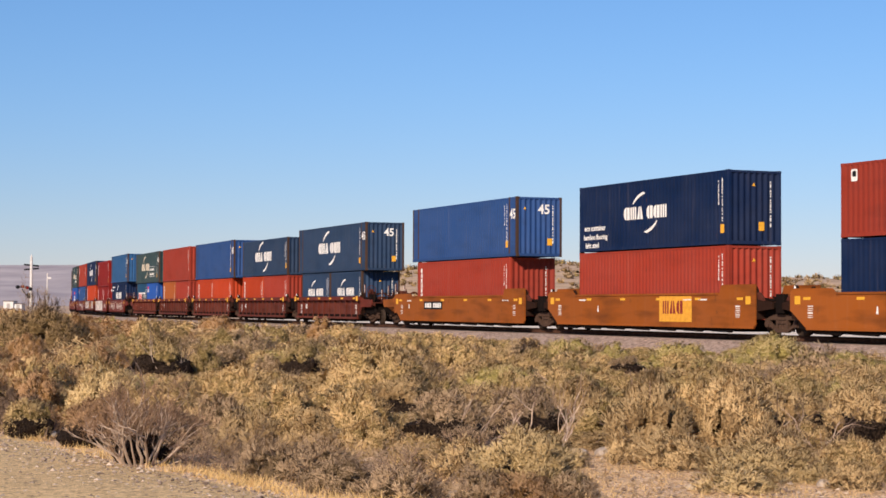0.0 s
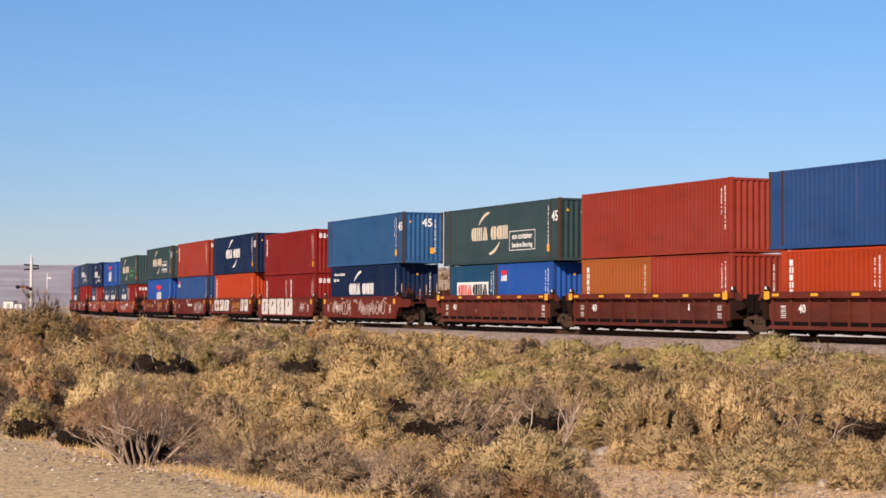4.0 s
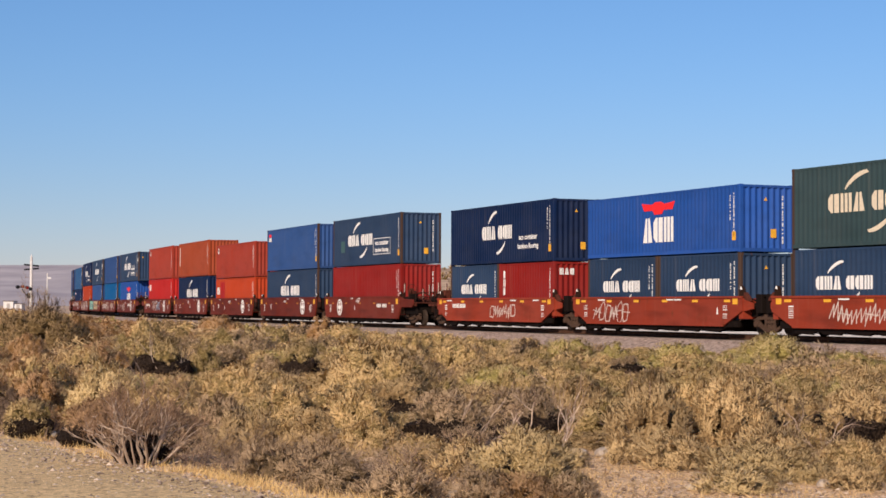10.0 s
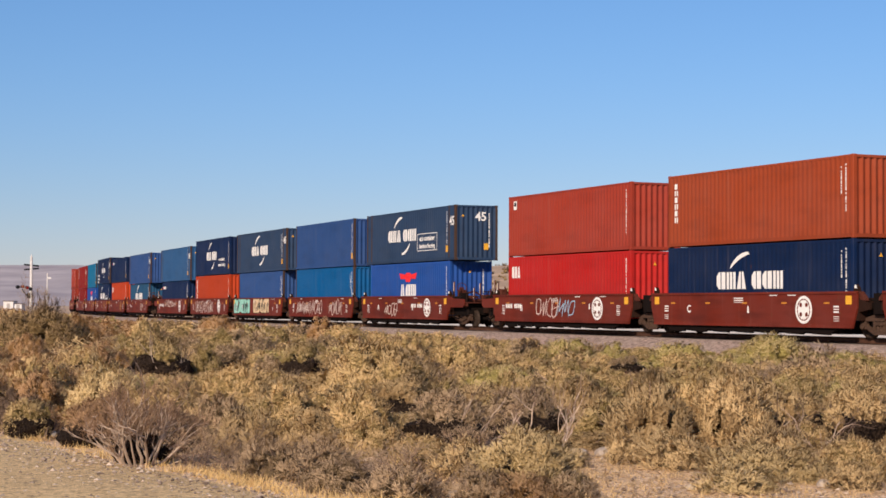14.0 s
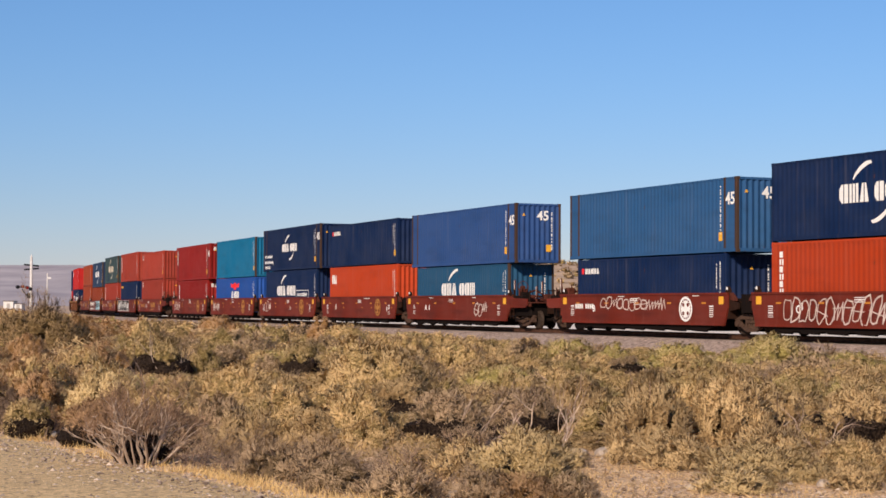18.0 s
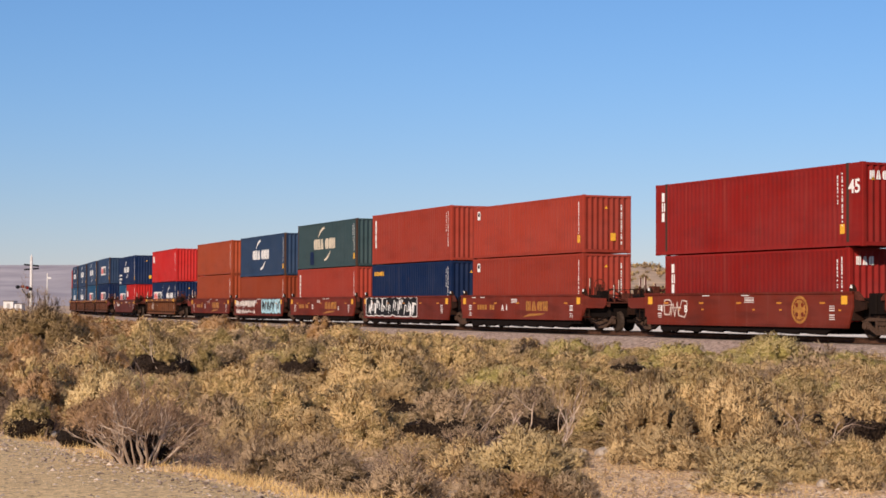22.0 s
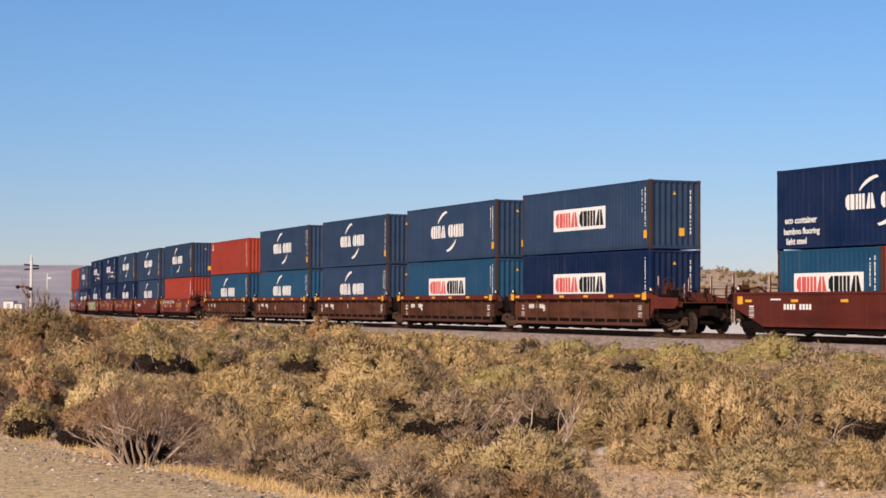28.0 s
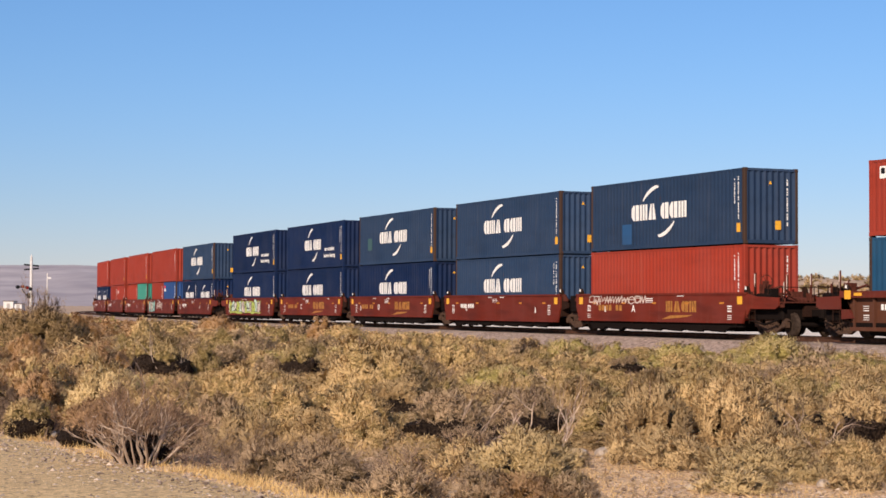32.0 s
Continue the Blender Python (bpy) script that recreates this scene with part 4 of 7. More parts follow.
def well_car(kind, front_end, rear_end, half, extras, seed, unit):
    """Origin on the rails under its middle. front_end, rear_end: True where the car is coupled, not articulated."""
    ob = tagged(new("well_car"), CAR_LABEL[kind], "railway wagon", "wagons of the train")
    paint = CAR_PAINT[kind]
    hp = {"ttx": 9.75}.get(kind, 7.635)
    x0, x1 = -half - 0.25, half - 0.15
    if rear_end:
        x0 -= 0.3
    for sy in (-1, 1):
        form = kind + ("_gold" if "gold" in extras else "")
        web, trim = sill_shape(form, x0, x1, sy)
        k2 = (form, kind == "ribbed" and seed > 20, round(x0, 2), round(x1, 2), sy)
        s = part("side_sill", cached(k2 + ("web",), lambda: web.mesh("side_sill")), CAR_PAINT["rusty_web" if seed > 20 else "web"] if kind == "ribbed" else paint, ob)
        part("chord_frame", cached(k2 + ("trim",), lambda: trim.mesh("chord_frame")), paint, s)
    def floor():
        so = Solid()
        for k in range(7):
            x = x0 + 0.9 + k * (x1 - x0 - 1.8) / 6
            so.box(x - 0.15, x + 0.15, -1.4, 1.4, 0.30, 0.52)
        so.box(x0 + 0.4, x1 - 0.4, -1.38, -1.24, 0.30, 0.548)
        so.box(x0 + 0.4, x1 - 0.4, 1.24, 1.38, 0.30, 0.548)
        so.box(x0 + 1.2, x1 - 1.2, -1.15, 1.15, 0.13, 0.30)
        return so.mesh("well_floor")
    # black strip below the sill: shade under the car put into its colour
    def underframe(sy):
        top_z = 0.62 if kind in ("oxide", "plum") else 0.40
        a, n = sy * (1.34 if kind not in ("ribbed", "tan") else 1.18), 7
        w = (x1 - x0 - 2.4) / n
        low = []
        for k in range(n):
            x = x0 + 1.2 + k * w
            low += [(x + 0.04, 0.20), (x + 0.14, 0.12), (x + w * 0.7, 0.09), (x + w * 0.8, 0.20)]
        return Solid().prism_y([(x0 + 1.2, top_z), *low, (x1 - 1.2, 0.30), (x1 - 1.2, top_z)], a - 0.05, a + 0.05).mesh("underframe")
    for sy in (-1, 1):
        part("underframe", cached((kind, x0, x1, sy, "under"), lambda: underframe(sy)), GREASE_SHADE, ob, "black underframe with shade painted in")
    part("well_floor", cached((kind, x0, x1, "floor"), floor), GREASE_SHADE, ob)
    for sgn, coupled in ((1, front_end), (-1, rear_end)):
        xe = x1 if sgn > 0 else x0
        xt = sgn * hp
        reach = (sgn * (hp + 1.15)) if coupled else xt
        def end_frame():
            so = Solid()
            lo, hi = sorted((xe - sgn * 0.25, reach))
            so.box(lo, hi, -0.32, 0.32, 0.72, 1.12)
            lo, hi = sorted((xe - sgn * 0.3, xe))
            so.box(lo, hi, -1.40, 1.40, 0.62, 1.40)
            for sy in (-1, 1):
                a = sy * 1.38
                pts = [(xe - sgn * 0.05, 0.90), (xt - sgn * 0.45, 1.0), (xt - sgn * 0.45, 1.22), (xe - sgn * 0.05, 1.36)]
                so.prism_y(pts, min(a, a - sy * 0.08), max(a, a - sy * 0.08))
            return so.mesh("end_frame")
        part("end_frame", cached((kind, x0, x1, sgn, coupled, "endframe"), end_frame), CAST if kind != "worn" else paint, ob)
        def guide():
            return Solid().prism_y([(-0.16, 1.38), (0.16, 1.38), (0.10, 1.72), (-0.03, 1.86), (-0.12, 1.78)], -0.07, 0.07).mesh("container_guide")
        for sy in (-1, 1):
            g = part("container_guide", cached(("guide",), guide), CAST, ob, "", pose(xe - sgn * 0.18, sy * 1.30, 0))
            if sy < 0:
                part("tip", cached(("guidetip",), lambda: Solid().prism_y([(-0.08, 1.74), (0.06, 1.72), (0.03, 1.83), (-0.03, 1.85)], -0.085, -0.072).mesh("tip")), WHITE, g, "white-painted tip")
        if coupled:
            def platform():
                so = Solid()
                lo, hi = sorted((xe, sgn * (hp + 1.2)))
                so.box(lo, hi, -1.40, 1.40, 1.22, 1.27)
                for y in (-1.36, 1.30):
                    so.box(lo, hi, y, y + 0.06, 1.06, 1.22)
                return so.mesh("end_platform")
            part("end_platform", cached((kind, x0, x1, sgn, "platform"), platform), STAND, ob)
            def wing(sy):
                far_x, near_x = sgn * (hp + 1.05), xe - sgn * 0.02
                pts = [(near_x, 0.66), (sgn * (hp - 1.05), 0.70), (sgn * (hp - 0.80), 1.00), (sgn * (hp + 0.85), 1.00), (far_x, 1.12), (far_x, 1.42), (sgn * (hp - 0.4), 1.46), (near_x, 1.58)]
                return Solid().prism_y(pts, sy * 1.435 - 0.03, sy * 1.435 + 0.03).mesh("end_sill_plate")
            if kind in ("oxide", "ribbed", "ttx"):
                for sy in (-1, 1):
                    part("end_sill_plate", cached((kind, x0, x1, sgn, sy, "wing"), lambda: wing(sy)), paint, ob, "cut-away side plate over the truck")
            lo, hi = sorted((xe + sgn * 0.35, sgn * (hp + 1.1)))
            outer = hi if sgn > 0 else lo
            upright = cached(("rail_post",), lambda: Solid().tube([(0, 0, 1.25), (0, 0, 1.85)], 0.022, n=5).mesh("rail_post"))
            for y in (-1.33, 1.33):
                for x in (lo, (lo + hi) / 2, hi):
                    part("rail_post", upright, CAST, ob, "", pose(x, y, 0))
                part("handrail", cached((kind, x0, x1, sgn, y, "handrail"), lambda: Solid().tube([(lo, y, 1.55), ((lo + hi) / 2, y, 1.55)], 0.016, n=5).mesh("handrail")), CAST, ob)
            part("handrail", cached((kind, x0, x1, sgn, "cross"), lambda: Solid().tube([(outer, -1.33, 1.8), (outer, 1.33, 1.8)], 0.016, n=5).mesh("handrail")), CAST, ob)
            def coupler():
                so = Solid()
                x = sgn * (hp + 1.15)
                lo, hi = sorted((x, x + sgn * 0.55))
                so.box(lo, hi, -0.10, 0.10, 0.74, 0.98, 0.03)
                lo, hi = sorted((x + sgn * 0.50, x + sgn * 0.78))
                so.box(lo, hi, -0.17, 0.15, 0.68, 1.02, 0.06)
                return so.mesh("coupler")
            part("coupler", cached((hp, sgn, "coupler"), coupler), GREASE_SHADE, ob)
            def ladder():
                so = Solid()
                x = xe + sgn * 0.12
                for y in (-1.42,):
                    for dx in (0.0, 0.38 * sgn):
                        so.tube([(x + dx, y, 0.45), (x + dx, y, 1.95)], 0.016, n=5)
                    for k in range(4):
                        z = 0.55 + k * 0.36
                        so.tube([(x, y, z), (x + 0.38 * sgn, y, z)], 0.013, n=5)
                return so.mesh("ladder")
            part("ladder", cached((kind, x0, x1, sgn, "ladder"), ladder), CAST, ob)
            if sgn > 0:
                def brake():
                    so = Solid()
                    x, y, z = xe + 0.55, -0.95, 2.0
                    ring = [(x, y + 0.27 * math.cos(i * math.pi / 8), z + 0.27 * math.sin(i * math.pi / 8)) for i in range(17)]
                    so.tube(ring, 0.02, n=5)
                    for i in range(3):
                        a = i * 2 * math.pi / 3
                        so.tube([(x, y, z), (x, y + 0.26 * math.cos(a), z + 0.26 * math.sin(a))], 0.013, n=4)
                    so.box(x - 0.09, x - 0.01, y - 0.12, y + 0.12, z - 0.75, z + 0.05)
                    return so.mesh("brake_wheel")
                part("brake_wheel", cached((kind, x1, "brake"), brake), STAND, ob)
        def corner_plate(sy):
            return Solid().prism_y([(0.0, 1.32), (sgn * 0.42, 1.30), (sgn * 0.40, 1.40), (sgn * 0.14, 1.62), (-sgn * 0.05, 1.60)], sy * 1.30 - 0.05, sy * 1.30 + 0.05).mesh("corner_gusset")
        for sy in (-1, 1):
            part("corner_gusset", cached((kind, sgn, sy, "gusset"), lambda: corner_plate(sy)), STAND, ob, "", pose(xe - sgn * 0.05, 0, 0))
        if coupled:
            def valves():
                so = Solid()
                lo, hi = sorted((xe + sgn * 0.05, sgn * (hp + 0.9)))
                so.box(lo, hi, -1.18, 1.18, 0.62, 1.20, 0.05)
                m = (lo + hi) / 2
                so.tube([(m - 0.5, -1.22, 1.42), (m + 0.45, -1.22, 1.42)], 0.17, n=10)
                so.box(m - 0.15, m + 0.25, -1.25, -0.85, 1.25, 1.75, 0.04)
                so.tube([(lo + 0.1, -1.30, 0.55), (m, -1.34, 0.42), (hi - 0.1, -1.30, 0.60)], 0.04, n=6)
                return so.mesh("brake_gear")
            part("brake_gear", cached((kind, x0, x1, sgn, "valves"), valves), GREASE_SHADE, ob, "black brake cylinder and valves")
            def cabinet():
                so = Solid()
                lo, hi = sorted((xe + sgn * 0.14, xe + sgn * 0.46))
                so.box(lo, hi, -1.02, -0.62, 1.25, 1.92, 0.05)
                so.box(lo + 0.03, hi - 0.03, -0.45, -0.10, 1.25, 1.62, 0.04)
                so.box(lo + 0.05, hi - 0.05, 0.25, 0.85, 1.25, 1.66, 0.06)
                m = (lo + hi) / 2
                so.tube([(m, -0.62, 1.70), (m + 0.1, -0.2, 1.85), (m, 0.3, 1.60)], 0.045, n=6)
                so.tube([(m - 0.15, -1.1, 1.50), (m - 0.2, 0.0, 1.58), (m - 0.15, 0.9, 1.48)], 0.035, n=6)
                so.tube([(m + sgn * 0.35, -0.9, 1.30), (m + sgn * 0.35, 0.7, 1.30)], 0.15, n=10)
                so.tube([(m + sgn * 0.70, -1.1, 1.32), (m + sgn * 0.80, -0.5, 1.58), (m + sgn * 0.62, 0.2, 1.30)], 0.04, n=6)
                return so.mesh("brake_stand")
            part("brake_stand", cached((kind, x0, x1, sgn, "stand"), cabinet), STAND, ob, "dark red-brown brake stand")
            def stand(h):
                return Solid().tube([(0, 0, 1.25), (0, 0, h)], 0.032, n=6).mesh("end_post")
            for dx, y, h in ((0.30, -1.25, 2.35), (0.62, -1.05, 1.95), (0.30, 1.25, 2.35), (0.95, -0.4, 2.05), (1.0, 0.7, 1.9), (0.80, -1.25, 1.9), (0.12, 0.3, 2.3)):
                post = part("end_post", cached((h, "endpost"), lambda: stand(h)), STAND, ob, "", pose(xe + sgn * dx, y, 0))
                if h > 2.0:
                    # pale strip: light on the grab iron, put into the colour
                    part("grab_iron", cached((h, "tip"), lambda: Solid().tube([(0.0, -0.05, h - 0.62), (0.0, -0.05, h - 0.04)], 0.016, n=5).mesh("grab_iron")), SPRAY, post, "grab iron with its lit edge painted pale")
        else:
            def hoses():
                so = Solid()
                lo, hi = sorted((xe, xt))
                so.box(lo, hi, -1.05, 1.05, 0.70, 1.22, 0.05)
                for y in (-1.15, -0.6, 0.8):
                    so.tube([(lo - 0.1, y, 1.45), ((lo + hi) / 2, y, 1.30), (hi + 0.1, y, 1.48)], 0.035, n=5)
                so.box(min(xt, xt - sgn * 0.4), max(xt, xt - sgn * 0.4), -1.28, -1.05, 0.85, 1.55, 0.03)
                return so.mesh("joint_gear")
            part("joint_gear", cached((kind, x0, x1, sgn, "hoses"), hoses), GREASE_SHADE, ob, "black hoses and connector castings")
        if coupled or sgn < 0:
            truck(ob, xt)
    # joint equipment above an articulated truck
    if not rear_end:
        def joint():
            so = Solid()
            so.box(-hp - 0.5, -hp + 0.5, -0.55, 0.55, 0.74, 1.02, 0.08)
            for sy in (-1, 1):
                so.box(-hp - 0.30, -hp + 0.30, sy * 0.92 - 0.16, sy * 0.92 + 0.16, 0.78, 1.30, 0.05)
            return so.mesh("articulated_joint")
        part("articulated_joint", cached((hp, "joint"), joint), GREASE_SHADE, ob)
    # yellow reflectors along the near side
    top = 1.30 if kind != "ttx" else 1.38
    face = -1.512 if kind in ("ttx", "oxide", "worn", "plum") else -1.535
    if kind in ("ribbed", "tan"):
        top, face = 1.515, -1.534
    flat = cached(("reflector",), lambda: rounded(0, 0.42, 0.10, 0.01).mesh("reflector"))
    amber = kind == "oxide"
    if amber:
        dull = cached(("dull_reflector",), lambda: rounded(0, 0.32, 0.065, 0.01).mesh("reflector"))
        stub = cached(("stub_reflector",), lambda: rounded(0, 0.16, 0.055, 0.01).mesh("reflector"))
        for k in range(5):
            x = x0 + 1.7 + k * (x1 - x0 - 3.4) / 4
            part("reflector", dull, AMBER_MARK, ob, "dull amber reflector", pose(x, -1.4735, 1.22))
            if "emblem:10" in extras:
                part("reflector", stub, AMBER_MARK, ob, "dull amber reflector", pose(x + (0.1 if k % 2 else 1.0), -1.4735, 0.97))
    for k in range(0 if amber else 6):
        x = x0 + 1.0 + k * (x1 - x0 - 2.0) / 5
        part("reflector", flat, YELLOW, ob, "", pose(x, (-1.4735 if kind in ("oxide", "worn", "plum", "ttx") else face), top))
    sq = cached(("square",), lambda: rounded(0, 0.34, 0.30, 0.02).mesh("end_marker"))
    for x in (x0 + 0.45, x1 - 0.45):
        part("end_marker", sq, YELLOW, ob, "yellow end marker", pose(x, -1.4735 if kind not in ("ribbed", "tan") else face, 1.32 if kind not in ("ribbed", "tan") else 1.50))
    web_y = -1.4735 if kind not in ("ribbed", "tan") else -1.328
    def clear(x):
        """The middle of the panel between two ribs nearest to x."""
        if kind not in ("ribbed", "tan"):
            return x
        gap = (x1 - x0 - 1.32) / int((x1 - x0 - 1.2) / 1.05)
        return x0 + 0.66 + (math.floor((x - x0 - 0.66) / gap) + 0.5) * gap
    rng = random.Random(seed)
    small = cached(("carbars", seed % 4), lambda: bars(0, 6, 0.30, 0.022, 0.05, 60 + seed % 4).mesh("stencil_mark"))
    specks(part("stencil_mark", small, WHITE, ob, "small white stencil bars", pose(x0 + 1.2, web_y, 1.12)))
    specks(part("stencil_mark", small, WHITE, ob, "", pose(x1 - 1.15, web_y, 1.12)))
    dash = cached(("sill_dash",), lambda: rounded(0, 0.62, 0.055, 0.005).mesh("stencil_dash"))
    tab = cached(("sill_tab",), lambda: Solid().prism_y([(-0.06, -0.13), (0.06, -0.13), (0.03, 0.13), (-0.03, 0.13)], -0.003, 0).mesh("stencil_tab"))
    thin = cached(("thin_dash",), lambda: rounded(0, 0.50, 0.030, 0.005).mesh("stencil_dash"))
    for k in range(2 if amber else 3):
        if kind not in ("ribbed", "tan"):
            part("stencil_dash", thin if amber else dash, WHITE, ob, "", pose(rng.uniform(x0 + 1.5, x1 - 1.5), web_y, 1.50 if amber else 1.35))
    if amber:
        block = cached(("load_block", seed % 3), lambda: bars(0, 3, 0.62, 0.016, 0.045, 80 + seed % 3).mesh("stencil_mark"))
        specks(part("stencil_mark", block, WHITE, ob, "small lines of white stencil bars", pose(0.35 if "emblem:10" in extras else -0.6, web_y, 1.42)))
    part("stencil_tab", tab, WHITE, ob, "", pose(rng.uniform(x0 + 1.0, x1 - 1.0), web_y, rng.uniform(0.85, 1.1)))
    if unit:
        part("lettering", text_mesh(unit, WHITE, 0.40), WHITE, ob, "white stencilled letter", pose(clear(-1.9 if "gold" in extras else -4.1), web_y - 0.003, 0.98, 90, 0, 0))
    for e in extras:
        what, *arg = e.split(":")
        arg = [float(a) for a in arg]
        if what == "emblem":
            ex = arg[1] if len(arg) > 1 else 3.55
            r = part("emblem", cached(("emblem", bool(arg) and arg[0] > 9), lambda: Solid().disc_y(0, 0, 0.50, -0.004, 0, 24).mesh("emblem")), WHITE if not arg or arg[0] < 9 else GOLD, ob, "round emblem", pose(ex, web_y, 0.98))
            def cross():
                so = Solid()
                for dx, dz in ((0.17, 0.17), (-0.17, 0.17), (0.17, -0.17), (-0.17, -0.17)):
                    so.disc_y(dx, dz, 0.085, -0.004, 0, 10)
                for i in range(16):
                    a0, a1 = i * math.pi / 8 + 0.04, (i + 1) * math.pi / 8 - 0.04
                    so.prism_y([(r_ * math.cos(t), r_ * math.sin(t)) for r_, t in ((0.35, a0), (0.40, a0), (0.40, a1), (0.35, a1))], -0.004, 0)
                return so.mesh("emblem_shapes")
            part("emblem_shapes", cached(("embcross",), cross), paint if not arg or arg[0] < 9 else GOLD_SHADE, r, "", pose(0, -0.005, 0))
        elif what == "gold":
            part("logo", cached(("goldlogo",), lambda: blocks(0, 4, 0.50, 0.10, 0.44, (1, 3)).mesh("logo")), GOLD, ob, "faded gold logo shapes", pose(1.9, web_y, 1.08))
            part("logo", cached(("goldswoosh",), lambda: Solid().prism_y([(-1.3, -0.16), (0.7, -0.05), (1.1, 0.03), (-0.6, 0.0)], -0.004, 0).mesh("logo")), GOLD, ob, "", pose(1.7, web_y, 0.72))
            specks(part("number_mark", cached(("goldnum",), lambda: dashes(0, 7, 0.22, 0.08, 0.24).mesh("number_mark")), GOLD, ob, "faded gold bars", pose(-3.9, web_y, 1.02)))
        elif what == "num":
            specks(part("number_mark", cached(("whitenum",), lambda: dashes(0, 9, 0.13, 0.06, 0.20).mesh("number_mark")), WHITE, ob, "white number bars", pose(arg[0], web_y, 1.08)))
        elif what == "plate":
            part("number_plate", cached(("plate",), lambda: rounded(0, 2.6, 0.42, 0.02).mesh("number_plate")), INK, ob, "black number panel", pose(arg[0], web_y, 1.10))
            specks(part("number_mark", cached(("platenum",), lambda: dashes(0, 10, 0.17, 0.06, 0.25).mesh("number_mark")), WHITE, ob, "", pose(arg[0], web_y - 0.005, 1.10)))
        elif what == "panel":
            part("logo_panel", cached(("ttxpanel",), lambda: rounded(0, 2.5, 1.02, 0.02).mesh("logo_panel")), PANEL_YELLOW, ob, "pale yellow logo panel", pose(arg[0], web_y, 0.98))
            part("logo", cached(("ttxlogo",), lambda: blocks(0, 3, 0.46, 0.08, 0.52, (1,), 0.3).mesh("logo")), LOGO_DARK, ob, "dark red logo shapes", pose(arg[0] - 0.2, web_y - 0.005, 1.05))
        elif what == "word":
            part("lettering", text_mesh(str(int(arg[1])), WHITE, 0.42), WHITE, ob, "white stencilled number", pose(clear(arg[0]), web_y - 0.003, 1.0, 90, 0, 0))
        elif what in ("fat", "cream", "noir", "mint", "chalk", "azure"):
            if what == "fat":
                slab_graffiti(ob, arg[0], arg[1], arg[2], arg[3], seed)
            elif what == "chalk":
                spiked_graffiti(ob, arg[0], arg[1], arg[2], arg[3], seed)
            else:
                fill, line = {"cream": (SPRAY_CREAM, INK), "noir": (INK, WHITE), "mint": (SPRAY_MINT, INK), "azure": (SPRAY_ICE, INK)}[what]
                wild_graffiti(ob, arg[0], arg[1], arg[2], arg[3], fill, line, seed)
        elif what in ("spray", "teal", "mix", "lime", "sky"):
            mats = {"spray": [SPRAY], "teal": [SPRAY_TEAL, SPRAY], "mix": [SPRAY, SPRAY_SKY], "lime": [SPRAY_LIME], "sky": [SPRAY_SKY]}[what]
            graffiti(ob, arg[0], arg[1], arg[2], arg[3], mats, seed)
    return ob


PANEL_YELLOW = plain("pale_yellow_panel", (0.68, 0.33, 0.03), 0.6, 0, 6, 0.15)
LOGO_DARK = plain("maroon_marking", (0.22, 0.03, 0.02), 0.6, 0, 6, 0.15)

